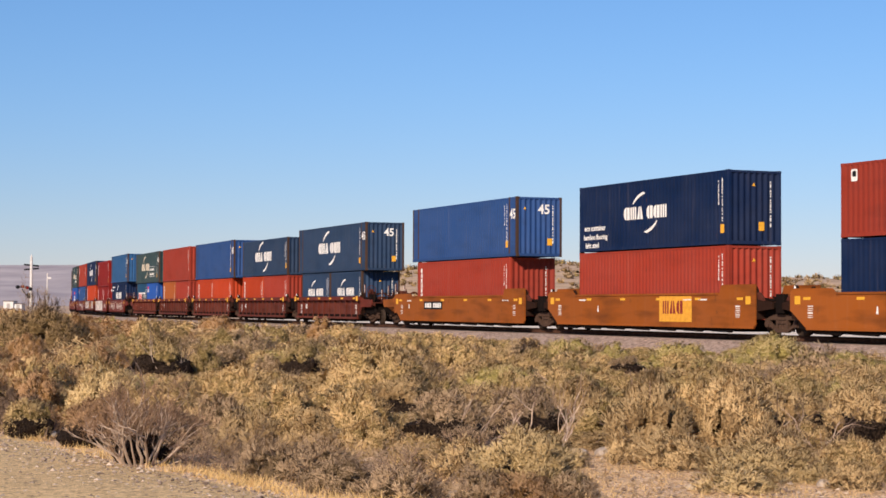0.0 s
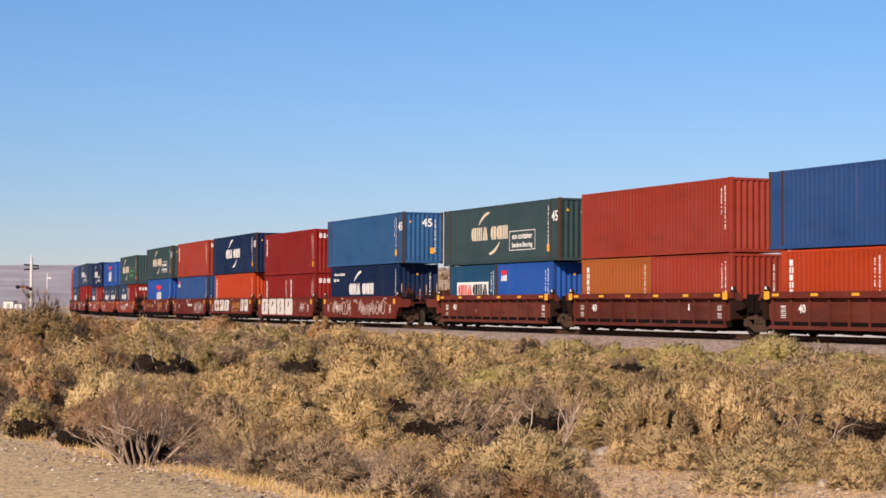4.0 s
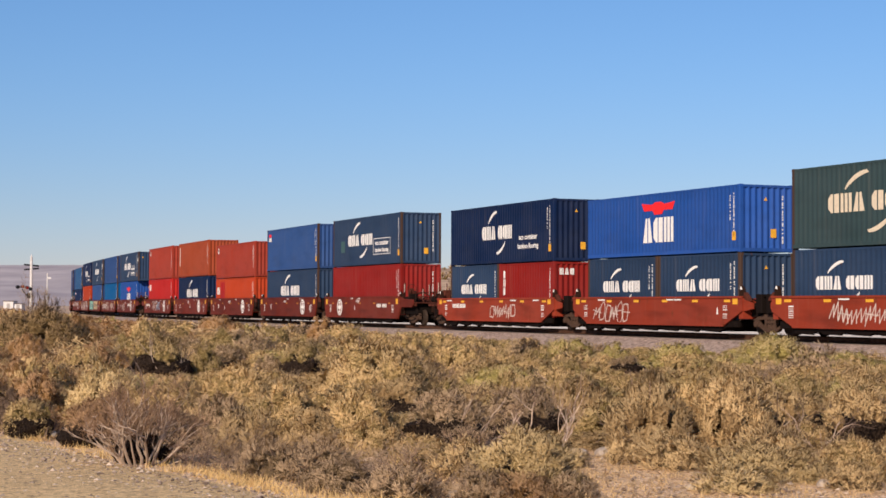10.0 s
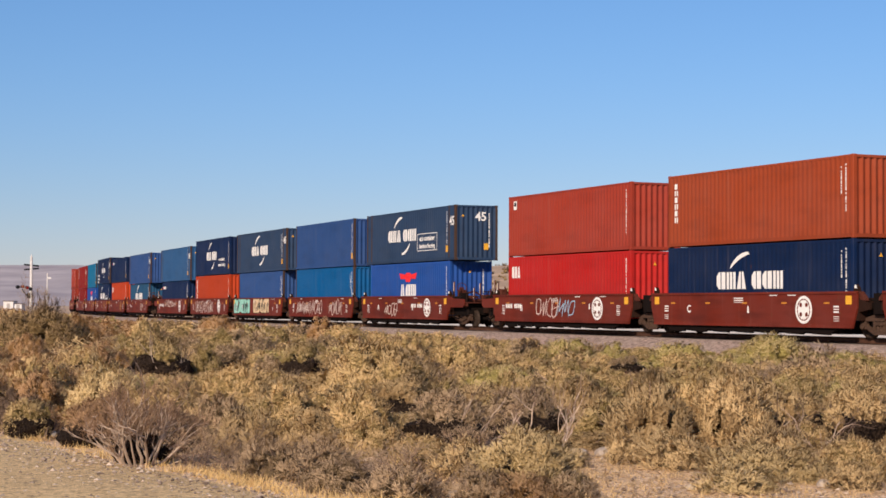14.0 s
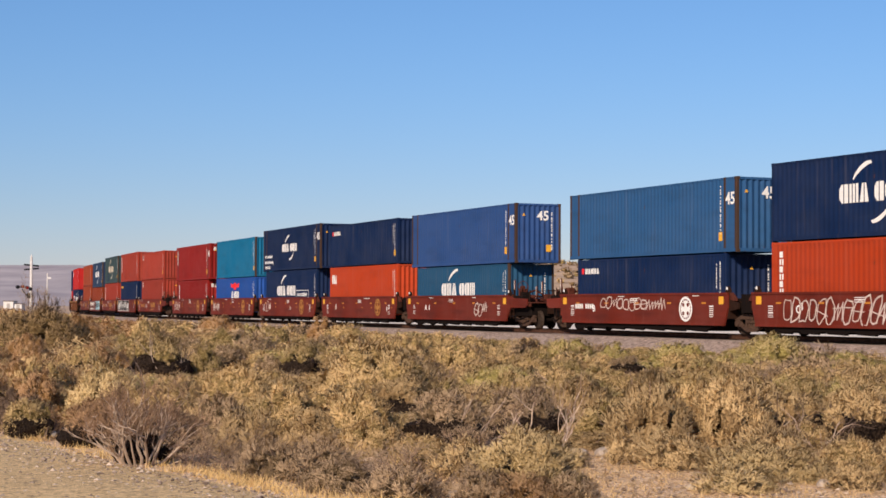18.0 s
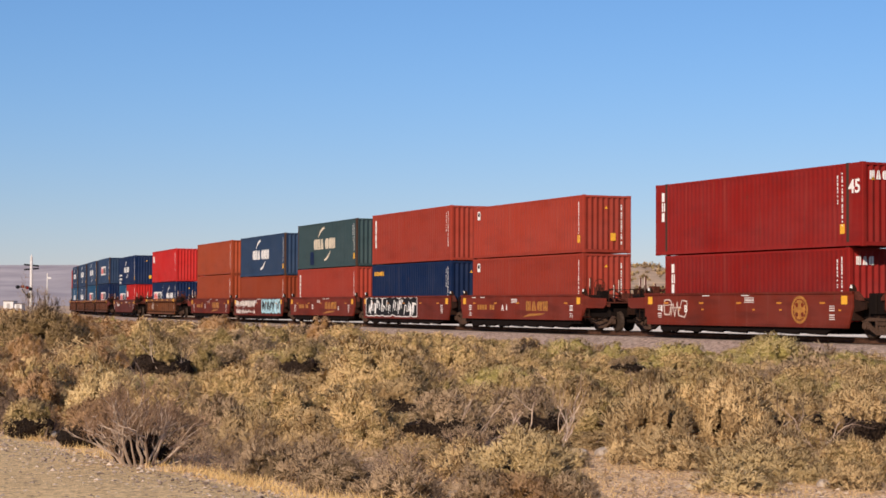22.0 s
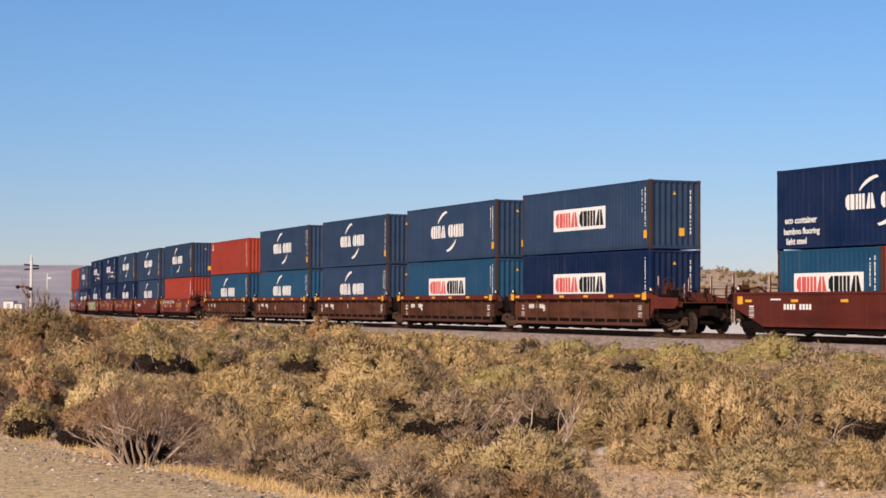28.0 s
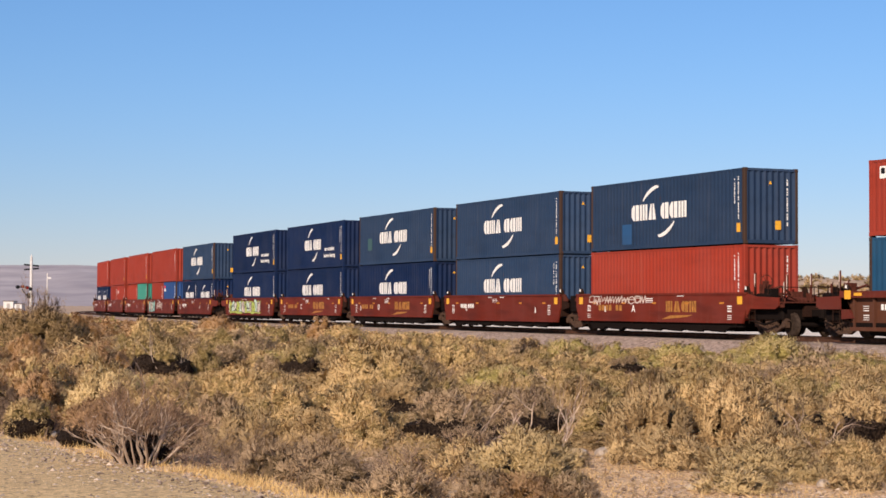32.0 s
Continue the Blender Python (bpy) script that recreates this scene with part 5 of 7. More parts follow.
# The train, from front to rear: kind of car, upper box / lower boxes / what is painted on the car.
TRAIN = """
ttx F- | red 40 l sign | navy 40 h plain | plate:-2
ttx -- | navy 40 h cma ecoleft | red 40 h plain | panel:2.6
ttx -R | blue 45 h plain | red 40 h triton | plate:-3.2
ribbed F- | slate 45 h cma | slate 20 l half + slate 20 l half | word:-5.2:40
ribbed -- | slate 40 l cma | orange 20 l triton + red 20 l plain | word:-5.2:40
ribbed -- | blue 45 h plain | orange 20 l triton + orange 20 l plain | word:-5.2:40
ribbed -- | red 40 h plain | amber 20 l triton + red 20 l plain | word:-5.2:40
ribbed -R | dgreen 45 h cma ecobox | petrol 20 l box + cobalt 20 l small | word:-5.2:40
oxide F- | sky 45 h plain | navy 40 h cma ecotop | spray:-5:-1.5:0.5:1.45 spray:0:4.6:0.4:1.5
oxide -- | crimson 40 h tex | crimson 20 l tex + crimson 20 l tex | fat:-6.0:2.0:0.40:1.58 spray:3.6:4.6:0.6:1.4
oxide -- | navy 45 h cma | orange 40 h triton | gold fat:-5.2:-0.2:0.62:1.52 fat:3.2:5.6:0.62:1.55
oxide -- | red 40 h tex | blue 40 h small | num:0.5 spray:2.2:4.9:0.35:1.45
oxide -R | dgreen 45 h cma ecobox | cobalt 40 h apl | gold
worn F- | dgreen 40 h cma ecogreen | slate 20 l half + crimson 20 l tex | num:1.2 spray:-3.5:0.5:0.4:1.3
worn -- | cobalt 40 l apl | slate 20 l half + slate 20 l half | spray:-5:-2:0.4:1.3
worn -R | navy 40 h cma ecoright | slate 20 l half + crimson 20 l tex | num:-4.4 spray:-0.5:2.5:0.45:1.2
oxide F- | slate 40 h cma ecobox tealpatch | crimson 40 h plain | emblem:1:-4.0 num:3.6
oxide -- | blue 40 h small | slate 40 h cma | emblem
oxide -- | red 40 l sign | orange 40 l cai redpatch | emblem
oxide -- | rust 40 h triton | navy 40 h cma | emblem
oxide -R | red 40 h sign | scarlet 40 h cai | emblem num:-5 mix:-2.5:1.4:0.5:1.5
oxide F- | slate 45 h cma ecobox | cobalt 40 h apl | emblem num:2 spray:-3:-1:0.5:1.3
oxide -- | blue 40 h plain | azure 40 h plain | spray:-5:0.5:0.45:1.45 spray:2:4.5:0.4:1.5
oxide -- | slate 45 h cma | blue 40 h plain | mint:-6.6:-1.9:0.46:1.56 cream:-0.9:3.3:0.50:1.58
oxide -- | navy 40 h cma ecoright | orange 40 h triton | emblem spray:-5:1.5:0.4:1.5
oxide -R | sky 45 h plain | navy 40 l seaco | emblem num:-5 spray:-3.5:2:0.9:1.5
oxide F- | blue 45 h plain | petrol 40 l cma | spray:2.5:4:0.5:1.3
oxide -- | navy 40 l seaco | orange 40 h cai | emblem:10
oxide -- | navy 45 h cma ecoleft | navy 40 h cma ecobox | emblem:10 spray:-5.6:-4:0.5:1.4
oxide -- | teal 40 h plain | cobalt 40 l apl | emblem:10 spray:-6:-4.2:0.5:1.4
oxide -R | crimson 45 h tex | crimson 40 l tex | emblem:10 spray:-5.8:-4:0.6:1.4
oxide F- | red 40 l sign | red 40 h sign | gold
oxide -- | red 40 h gold | navy 40 h seaco yellow | noir:-6.4:1.8:0.46:1.58
oxide -- | dgreen 40 h cma patch | red 40 h triton | gold
oxide -- | slate 40 h cma | copper 40 l plain | chalk:-6.4:-1.1:0.42:1.52 azure:0.9:6.0:0.46:1.58
oxide -R | rust 40 l plain | rust 40 h plain | gold
tan FR | scarlet 40 h cai | navy 20 l box + navy 20 l half | spray:-4.6:-3.6:0.6:1.3
plum FR | navy 40 h cma ecoleft | petrol 20 l box + scarlet 20 l cai | num:-4.5
ribbed F- | slate 40 h box | navy 40 h box | num:-4.5
ribbed -- | slate 40 h cma | petrol 40 h box | num:-4.5
ribbed -- | slate 40 h cma | slate 40 h cma | num:-4.5
ribbed -- | slate 40 h cma | petrol 40 h cma | num:-4.5
ribbed -R | red 40 l sign | petrol 40 h cma | num:-4.5
oxide F- | slate 40 h cma patch | red 40 h plain | gold spray:-5.8:-0.8:1.15:1.55
oxide -- | slate 40 h cma | slate 40 h cma | num:-4
oxide -- | slate 40 h cma tealpatch | navy 40 h cma | gold
oxide -- | navy 40 h cma ecoright | navy 40 h cma | gold
oxide -R | navy 40 h cma ecoright | navy 40 h cma | lime:-6:3:0.4:1.5
oxide F- | slate 40 h cma | navy 20 l half + navy 20 l half | num:-4
oxide -- | red 40 h plain | red 20 l plain + blue 20 l small | spray:-2:1:0.6:1.4 teal:-6:-3:0.4:1.5
oxide -- | red 40 h plain | red 20 l plain + mint 20 l plain | num:-4
oxide -- | red 40 h plain | red 20 l plain + red 20 l small | num:-4
oxide -R | red 40 h plain | navy 20 l half + navy 20 l half | num:-4
"""
# metres of each car's middle along the line at the start
MIDDLE = [63.75, 44.54, 25.03, 3.54, -12.12, -27.83, -43.29, -58.43, -78.22, -93.85, -109.18, -124.22, -139.70, -159.2, -174.73, -190.28, -209.82, -225.24, -240.86, -255.82, -271.06, -290.68,
          -305.98, -321.25, -336.53, -351.75, -371.22, -386.49, -401.54, -416.8, -432.12, -451.46, -466.53, -481.64, -497.0, -512.03, -533.32, -556.26, -577.56, -592.82, -608.17, -623.38,
          -638.95, -658.58, -673.76, -688.96, -704.23, -719.46, -738.24, -753.46, -768.69, -783.95, -799.2]
DECK = 0.552
moving = []


def build_train():
    for i, line in enumerate(TRAIN.strip().split("\n")):
        head, upper, lower, paint = [t.strip() for t in line.split("|")]
        kind, ends = head.split()
        half = {"ttx": 8.45, "tan": 7.3, "plum": 8.0}.get(kind, 6.75)
        place = 0 if ends[0] == "F" else place + 1
        unit = "" if kind not in ("oxide", "ribbed") or i < 8 else ("BCDEA" if kind == "ribbed" or i < 13 else "AEDCB")[place]
        car = well_car(kind, ends[0] == "F", ends[1] == "R", half, paint.split(), i, unit)
        moving.append((car, MIDDLE[i], 0.0))
        boxes = [b.strip() for b in lower.split("+")]
        z = DECK
        for j, b in enumerate(boxes):
            off = 0.0 if len(boxes) == 1 else (-3.067, 3.067)[j]
            moving.append((container(b, i * 7 + j), MIDDLE[i] + off, z))
        z += HIGH if boxes[0].split()[2] == "h" else LOW
        top_box = container(upper, i * 7 + 3)
        for x in (-5.98, 5.98):
            part("stacking_lock", cached(("lock",), lambda: Solid().box(-0.08, 0.08, -1.205, -1.04, -0.028, 0.004, 0.006).mesh("stacking_lock")), GREASE_SHADE, top_box, "dark steel lock between the stacked boxes", pose(x, 0, 0))
        moving.append((top_box, MIDDLE[i], z + 0.030))


build_train()
# ---------------------------------------------------------------- desert shrubs
def leaf_material(name, a, b_):
    m, nt, b = material(name)
    ge = nt.nodes.new("ShaderNodeNewGeometry")
    a, b_ = (a[0], a[1], a[2] * 1.09), (b_[0], b_[1], b_[2] * 1.09)
    col = blend(nt, ge.outputs["Random Per Island"], tuple(v * 1.24 for v in a), tuple(min(0.8, v * 1.16) for v in b_))
    big = noise_node(nt, 2.3, 3.0)
    col = blend(nt, ramp(nt, big.outputs[0], 0.5, 0.85), col, tuple(v * 0.84 for v in a))
    nt.links.new(vary(nt, col, 0.22), b.inputs["Base Color"])
    b.inputs["Roughness"].default_value = 0.85
    return m


def twig_material(name, a, b_):
    """Tangled fine twigs seen from outside."""
    m, nt, b = material(name)
    fine = noise_node(nt, 34.0, 6.0)
    col = blend(nt, ramp(nt, fine.outputs[0], 0.35, 0.68), a, b_)
    nt.links.new(vary(nt, col, 0.12), b.inputs["Base Color"])
    b.inputs["Roughness"].default_value = 0.95
    b.inputs["Specular IOR Level"].default_value = 0.1
    bump(nt, b, fine.outputs[0], 1.0, 0.12)
    return m


LEAF = {
    "gold": leaf_material("straw_yellow_leaves", (0.42, 0.280, 0.108), (0.56, 0.395, 0.168)),
    "pale": leaf_material("pale_straw_leaves", (0.43, 0.308, 0.126), (0.54, 0.400, 0.180)),
    "olive": leaf_material("olive_leaves", (0.33, 0.232, 0.092), (0.46, 0.335, 0.135)),
    "green": leaf_material("yellow_green_leaves", (0.38, 0.290, 0.105), (0.51, 0.395, 0.160)),
    "umber": leaf_material("umber_twigs_and_shade", (0.085, 0.055, 0.032), (0.16, 0.105, 0.060)),
    "tan": leaf_material("dry_tan_leaves", (0.37, 0.252, 0.104), (0.49, 0.350, 0.156)),
    "russet": leaf_material("russet_dry_leaves", (0.29, 0.172, 0.074), (0.39, 0.243, 0.110)),
    "grey": leaf_material("grey_brown_twigs", (0.262, 0.180, 0.092), (0.39, 0.278, 0.150)),
    "straw": leaf_material("dry_yellow_grass", (0.50, 0.33, 0.113), (0.66, 0.47, 0.189)),
    "dark": leaf_material("dark_olive_scrub", (0.150, 0.100, 0.040), (0.255, 0.170, 0.070)),
}
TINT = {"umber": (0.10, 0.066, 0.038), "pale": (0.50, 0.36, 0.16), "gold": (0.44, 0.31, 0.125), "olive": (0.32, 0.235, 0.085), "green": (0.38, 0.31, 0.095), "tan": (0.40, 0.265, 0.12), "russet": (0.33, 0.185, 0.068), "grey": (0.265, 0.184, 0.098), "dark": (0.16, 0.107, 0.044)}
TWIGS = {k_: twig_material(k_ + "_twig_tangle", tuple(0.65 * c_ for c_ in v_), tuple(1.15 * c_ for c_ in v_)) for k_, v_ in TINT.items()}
BARK = leaf_material("dark_brown_bark", (0.075, 0.050, 0.032), (0.19, 0.13, 0.085))
GREY_BARK = leaf_material("grey_brown_bark", (0.115, 0.075, 0.047), (0.26, 0.175, 0.115))
PALE_BARK = leaf_material("pale_dead_wood", (0.40, 0.30, 0.20), (0.56, 0.44, 0.31))
RED_BARK = leaf_material("red_brown_dead_twigs", (0.125, 0.073, 0.036), (0.26, 0.158, 0.082))


# near-black fill for shrub hollows: the shade is in the colour
HOLLOW_SHADE = twig_material("dark_hollow_shade", (0.008, 0.005, 0.004), (0.060, 0.040, 0.026))


def to_mesh(name, v, f, mat, normals=None):
    me = bpy.data.meshes.new(name)
    me.from_pydata(v.tolist() if hasattr(v, "tolist") else v, [], f.tolist() if hasattr(f, "tolist") else f)
    me.materials.append(mat)
    if normals is not None:
        me.polygons.foreach_set("use_smooth", [True] * len(me.polygons))
        me.normals_split_custom_set_from_vertices(normals.tolist())
    return me


def blades(rng, base, way, length, width):
    """Thin tapered leaves, all at once: base and way are n x 3."""
    n = len(base)
    side = np.cross(way, rng.normal(size=(n, 3)))
    side /= np.linalg.norm(side, axis=1)[:, None] + 1e-9
    bend_ = rng.normal(scale=0.22, size=(n, 3))
    w = (width * rng.uniform(0.6, 1.3, n))[:, None]
    l = (length * rng.uniform(0.6, 1.35, n))[:, None]
    tip = base + (way + bend_) * l
    v = np.stack([base + side * w * 0.5, tip, base - side * w * 0.5], 1).reshape(-1, 3)
    k = np.arange(n)[:, None] * 3
    return v, (k + np.array([0, 1, 2])).tolist()


def fans(rng, base, way, out, per, length, width, spread):
    """Sprigs of narrow leaves: each sprig is one fan whose leaves share their foot; out leads away from the clump."""
    n = len(base)
    k = np.repeat(np.arange(n), per)
    w = way[k] + rng.normal(scale=spread, size=(len(k), 3))
    w /= np.linalg.norm(w, axis=1)[:, None] + 1e-9
    side = np.cross(w, rng.normal(size=(len(k), 3)))
    side /= np.linalg.norm(side, axis=1)[:, None] + 1e-9
    l = (length * rng.uniform(0.55, 1.3, len(k)))[:, None]
    wd = (width * rng.uniform(0.6, 1.3, len(k)))[:, None]
    tip = base[k] + (w + rng.normal(scale=0.15, size=(len(k), 3))) * l
    geo = np.cross(side, w)
    flip = np.where((geo * out[k]).sum(1) < 0, -1.0, 1.0)[:, None]
    geo, side = geo * flip, side * flip
    v = np.concatenate([base, np.stack([tip + side * wd * 0.5, tip - side * wd * 0.5 - w * l * 0.22], 1).reshape(-1, 3)])
    j = n + 2 * np.arange(len(k))
    f = np.stack([k, j, j + 1], 1)
    nl = 0.72 * out[k] + 0.28 * geo + np.array([0, 0, 0.12])
    nl = np.concatenate([out, np.repeat(nl, 2, axis=0)])
    nl /= np.linalg.norm(nl, axis=1)[:, None] + 1e-9
    return v, f, nl


def shrub_shape(seed, lobes, sprigs, per, leaf, wide, tall=0.62, upright=0.6, stems=26, twig=0.008, low=0.10, spread=0.60, loose=0.0, core=0.80):
    """A desert shrub of unit width: stems fan out of the root, and each carries a rounded clump of leafy sprigs over dark old twigs."""
    rng = np.random.default_rng(seed)
    squash = np.array([1.0, 1.0, tall / 0.5])
    k = np.arange(lobes)
    th = k * 2.39996 + rng.uniform(0, 6.28)
    up = low + (1 - low) * (k + 0.5) / lobes
    d = np.stack([np.sqrt(1 - up ** 2) * np.cos(th), np.sqrt(1 - up ** 2) * np.sin(th), up], 1) + rng.normal(scale=0.13, size=(lobes, 3))
    d /= np.linalg.norm(d, axis=1)[:, None]
    size = rng.uniform(0.125, 0.205, lobes) * (14 / max(lobes, 8)) ** 0.28
    reach = np.clip(0.5 - size * 0.9 + rng.normal(scale=0.035, size=lobes), 0.14, 0.5)
    c = d * reach[:, None]
    c[:, 2] = np.maximum(c[:, 2], size * 0.35)
    li = np.repeat(np.arange(lobes), sprigs)
    u = rng.normal(size=(len(li), 3)) + d[li] * 0.85 + np.array([0, 0, 0.45])
    u /= np.linalg.norm(u, axis=1)[:, None]
    base = c[li] + u * (size[li] * rng.uniform(0.62, 1.04 + loose, len(li)))[:, None]
    way = u * 0.6 + np.array([0, 0, upright]) + d[li] * 0.25 + rng.normal(scale=0.20, size=(len(li), 3))
    way /= np.linalg.norm(way, axis=1)[:, None]
    keep = base[:, 2] > 0.015
    out = 0.45 * u + 0.70 * d[li]
    out /= np.linalg.norm(out, axis=1)[:, None]
    lv, lf, ln = fans(rng, base[keep] * squash, way[keep], out[keep], per, leaf, wide, spread)
    wood = Solid()
    for j in rng.permutation(lobes)[:stems]:
        for e in (c[j], c[j] + rng.normal(scale=0.6, size=3) * size[j], c[j] + d[j] * size[j] * 0.9):
            e = e * squash
            a = np.array([rng.normal() * 0.05, rng.normal() * 0.05, 0.0])
            m1 = a + (e - a) * np.array([0.60, 0.60, 0.45]) + rng.normal(size=3) * 0.030
            wood.tube([tuple(a), tuple(m1), tuple(e)], twig, twig * 0.3, n=3)
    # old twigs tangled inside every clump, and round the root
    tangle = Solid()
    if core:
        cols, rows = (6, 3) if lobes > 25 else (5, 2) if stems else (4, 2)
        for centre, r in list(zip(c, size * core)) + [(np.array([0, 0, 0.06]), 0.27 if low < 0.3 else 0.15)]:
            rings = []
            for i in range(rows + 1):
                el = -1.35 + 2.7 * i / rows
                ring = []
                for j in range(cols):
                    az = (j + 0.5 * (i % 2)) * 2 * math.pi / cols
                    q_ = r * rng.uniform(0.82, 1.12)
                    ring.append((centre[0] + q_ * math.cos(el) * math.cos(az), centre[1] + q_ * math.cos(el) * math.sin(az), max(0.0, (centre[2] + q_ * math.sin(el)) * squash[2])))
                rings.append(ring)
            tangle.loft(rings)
    return lv, lf, ln, wood, tangle


def grow_twigs(seed, stems, height, thick, depth_end, n, spread=0.10, woody=2):
    """A leafless shrub: limbs that fork again and again into fine twigs."""
    rng = np.random.default_rng(seed)
    limbs, twigs, tips = Solid(), Solid(), []

    def grow(p, d, length, r, depth):
        pts, q2 = [tuple(p)], p.copy()
        dd = d.copy()
        for _ in range(3 if depth < 3 else 2):
            dd = dd + rng.normal(scale=0.20, size=3) + np.array([0, 0, 0.05])
            dd /= np.linalg.norm(dd)
            q2 = q2 + dd * length / 3
            q2[2] = max(q2[2], 0.02)
            pts.append(tuple(q2))
        (limbs if depth < woody else twigs).tube(pts, r, r * 0.55, n=n if depth < 2 else 3)
        if depth >= depth_end:
            tips.append((q2, dd))
            return
        for _ in range(3 if depth < 3 else 2):
            side = rng.normal(scale=0.45, size=3)
            side[2] = abs(side[2]) * 0.5
            start = np.array(pts[rng.integers(1, len(pts))])
            nd = dd + side
            grow(start, nd / np.linalg.norm(nd), length * rng.uniform(0.55, 0.8), r * 0.55, depth + 1)

    for k in range(stems):
        a = k * 2.39996
        lean = 0.35 + 0.75 * ((k * 0.618) % 1)
        d = np.array([math.cos(a) * lean, math.sin(a) * lean, 0.85])
        rr = spread * (0.35 + 0.65 * ((k * 0.381) % 1))
        grow(np.array([rr * math.cos(a), rr * math.sin(a), 0.0]), d / np.linalg.norm(d), height * rng.uniform(0.40, 0.60), thick * rng.uniform(0.6, 1.1), 0)
    base = np.array([t[0] for t in tips])
    way = np.array([t[1] for t in tips])
    k = np.repeat(np.arange(len(base)), 4)
    w2 = way[k] + rng.normal(scale=0.45, size=(len(k), 3))
    w2 /= np.linalg.norm(w2, axis=1)[:, None]
    lv, lf = blades(rng, base[k] + rng.normal(scale=0.02, size=(len(k), 3)), w2, 0.085 * height, 0.0052)
    return limbs, twigs, lv, lf


SHRUBS = {}


def shrub_kind(kind, colour, seed, near):
    """Meshes of one shrub: foliage, stems and the twig mass inside; open kinds add a dark lump for the hollow's shade.
    """
    key = (kind, colour, seed, near)
    if key not in SHRUBS:
        core = None
        if kind == "twiggy":
            limbs, twigs, lv, lf = grow_twigs(seed + 400, 7 if near else 5, 0.62, 0.010, 4 if near else 3, 4)
            w = limbs.mesh("stem_fan")
            w.materials.append(GREY_BARK)
            t = twigs.mesh("foliage")
            leaves = to_mesh("foliage", lv, lf, LEAF[colour])
            core = t
            core.materials.append(GREY_BARK)
        else:
            if kind == "bushy":
                lv, lf, ln, wood, core = shrub_shape(seed, 30 if near else 20, 56 if near else 38, 7 if near else 5, 0.054 if near else 0.056, 0.0064 if near else 0.0092, upright=0.85, stems=26 if near else 6, spread=0.50)
            elif kind == "wispy":
                lv, lf, ln, wood, core = shrub_shape(seed + 50, 16 if near else 12, 38 if near else 24, 8 if near else 6, 0.095 if near else 0.098, 0.0060 if near else 0.0098, upright=0.9, stems=26 if near else 8, spread=0.42, twig=0.006, loose=0.25, core=0.50)
            elif kind == "open":
                lv, lf, ln, wood, core = shrub_shape(seed + 140, 20 if near else 15, 58 if near else 40, 7 if near else 5, 0.053 if near else 0.056, 0.0062 if near else 0.0090, 0.64, 0.85, stems=20 if near else 9, twig=0.011, low=0.60, core=0.62)
            else:
                lv, lf, ln, wood, core = shrub_shape(seed + 90, 24 if near else 16, 56 if near else 38, 7 if near else 5, 0.053 if near else 0.056, 0.0062 if near else 0.0090, 0.56, 0.7, stems=24 if near else 6)
            leaves = to_mesh("foliage", lv, lf, LEAF[colour], ln)
            w = wood.mesh("stem_fan")
            w.materials.append(GREY_BARK if seed % 2 or kind == "wispy" else BARK)
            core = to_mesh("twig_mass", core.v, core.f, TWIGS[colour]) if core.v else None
        SHRUBS[key] = (leaves, w, core)
    # the dark lump under an open crown is painted shade
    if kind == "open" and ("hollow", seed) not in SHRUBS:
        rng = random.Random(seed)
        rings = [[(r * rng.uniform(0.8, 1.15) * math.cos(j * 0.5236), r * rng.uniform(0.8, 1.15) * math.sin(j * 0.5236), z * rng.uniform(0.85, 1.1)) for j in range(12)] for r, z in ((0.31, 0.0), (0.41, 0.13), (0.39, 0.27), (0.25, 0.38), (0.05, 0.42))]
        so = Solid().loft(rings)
        SHRUBS["hollow", seed] = to_mesh("root_tangle", so.v, so.f, HOLLOW_SHADE)
    return SHRUBS[key]


SHRUB_LABEL = {"dark": "dark olive-brown dense shrub on sandy ground", "umber": "dark umber-brown dead shrub, some put in as shade", "pale": "pale straw-coloured rounded shrub beside bare sand", "gold": "rounded straw-yellow desert shrub on sandy ground", "olive": "dense olive-green desert shrub on sandy ground", "green": "yellow-green desert shrub with fine leaves",
               "tan": "dry tan desert shrub with fine twigs", "russet": "dry russet-brown desert shrub", "grey": "leafless grey-brown twiggy desert shrub"}


def shrub(kind, colour, seed, x, y, w, h, near):
    if kind == "open":
        w *= 1.2
    leaves, wood, core = shrub_kind(kind, colour, seed, near)
    ob = tagged(new("desert_shrub"), SHRUB_LABEL[colour], "shrub", "desert shrubs along the track")
    flat = 0.62
    ob.matrix_basis = Matrix.Translation((x, y, ground_z(x, y) - 0.02)) @ pose(0, 0, 0, 0, 0, random.uniform(0, 360)) @ Matrix.Diagonal((w, w, h / flat, 1))
    part("stem_fan", wood, None, ob)
    part("foliage", leaves, None, ob)
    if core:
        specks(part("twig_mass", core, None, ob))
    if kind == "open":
        specks(part("root_tangle", SHRUBS["hollow", seed], None, ob, "dark lump that paints a shaded hollow"))
    return ob


def track_gap(x, y):
    """Distance from the middle of the track, positive on the road's side."""
    k = int(np.argmin((lx - x) ** 2 + (ly - y) ** 2))
    return (x - lx[k]) * math.sin(turn[k]) - (y - ly[k]) * math.cos(turn[k])


def road_gap(x, y):
    """Distance from the road's edge, positive on the shrubs' side."""
    d = Vector((4.24, -6.9)).normalized()
    return -((x + 5.5) * d.y - (y - 21.8) * d.x)


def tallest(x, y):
    """Heights stay under the eye's sight line: low near the rails and to the east."""
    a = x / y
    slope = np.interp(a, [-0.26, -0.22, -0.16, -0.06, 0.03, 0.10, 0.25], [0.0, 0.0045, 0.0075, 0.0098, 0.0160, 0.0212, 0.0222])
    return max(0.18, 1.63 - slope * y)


random.seed(7)
placed = []
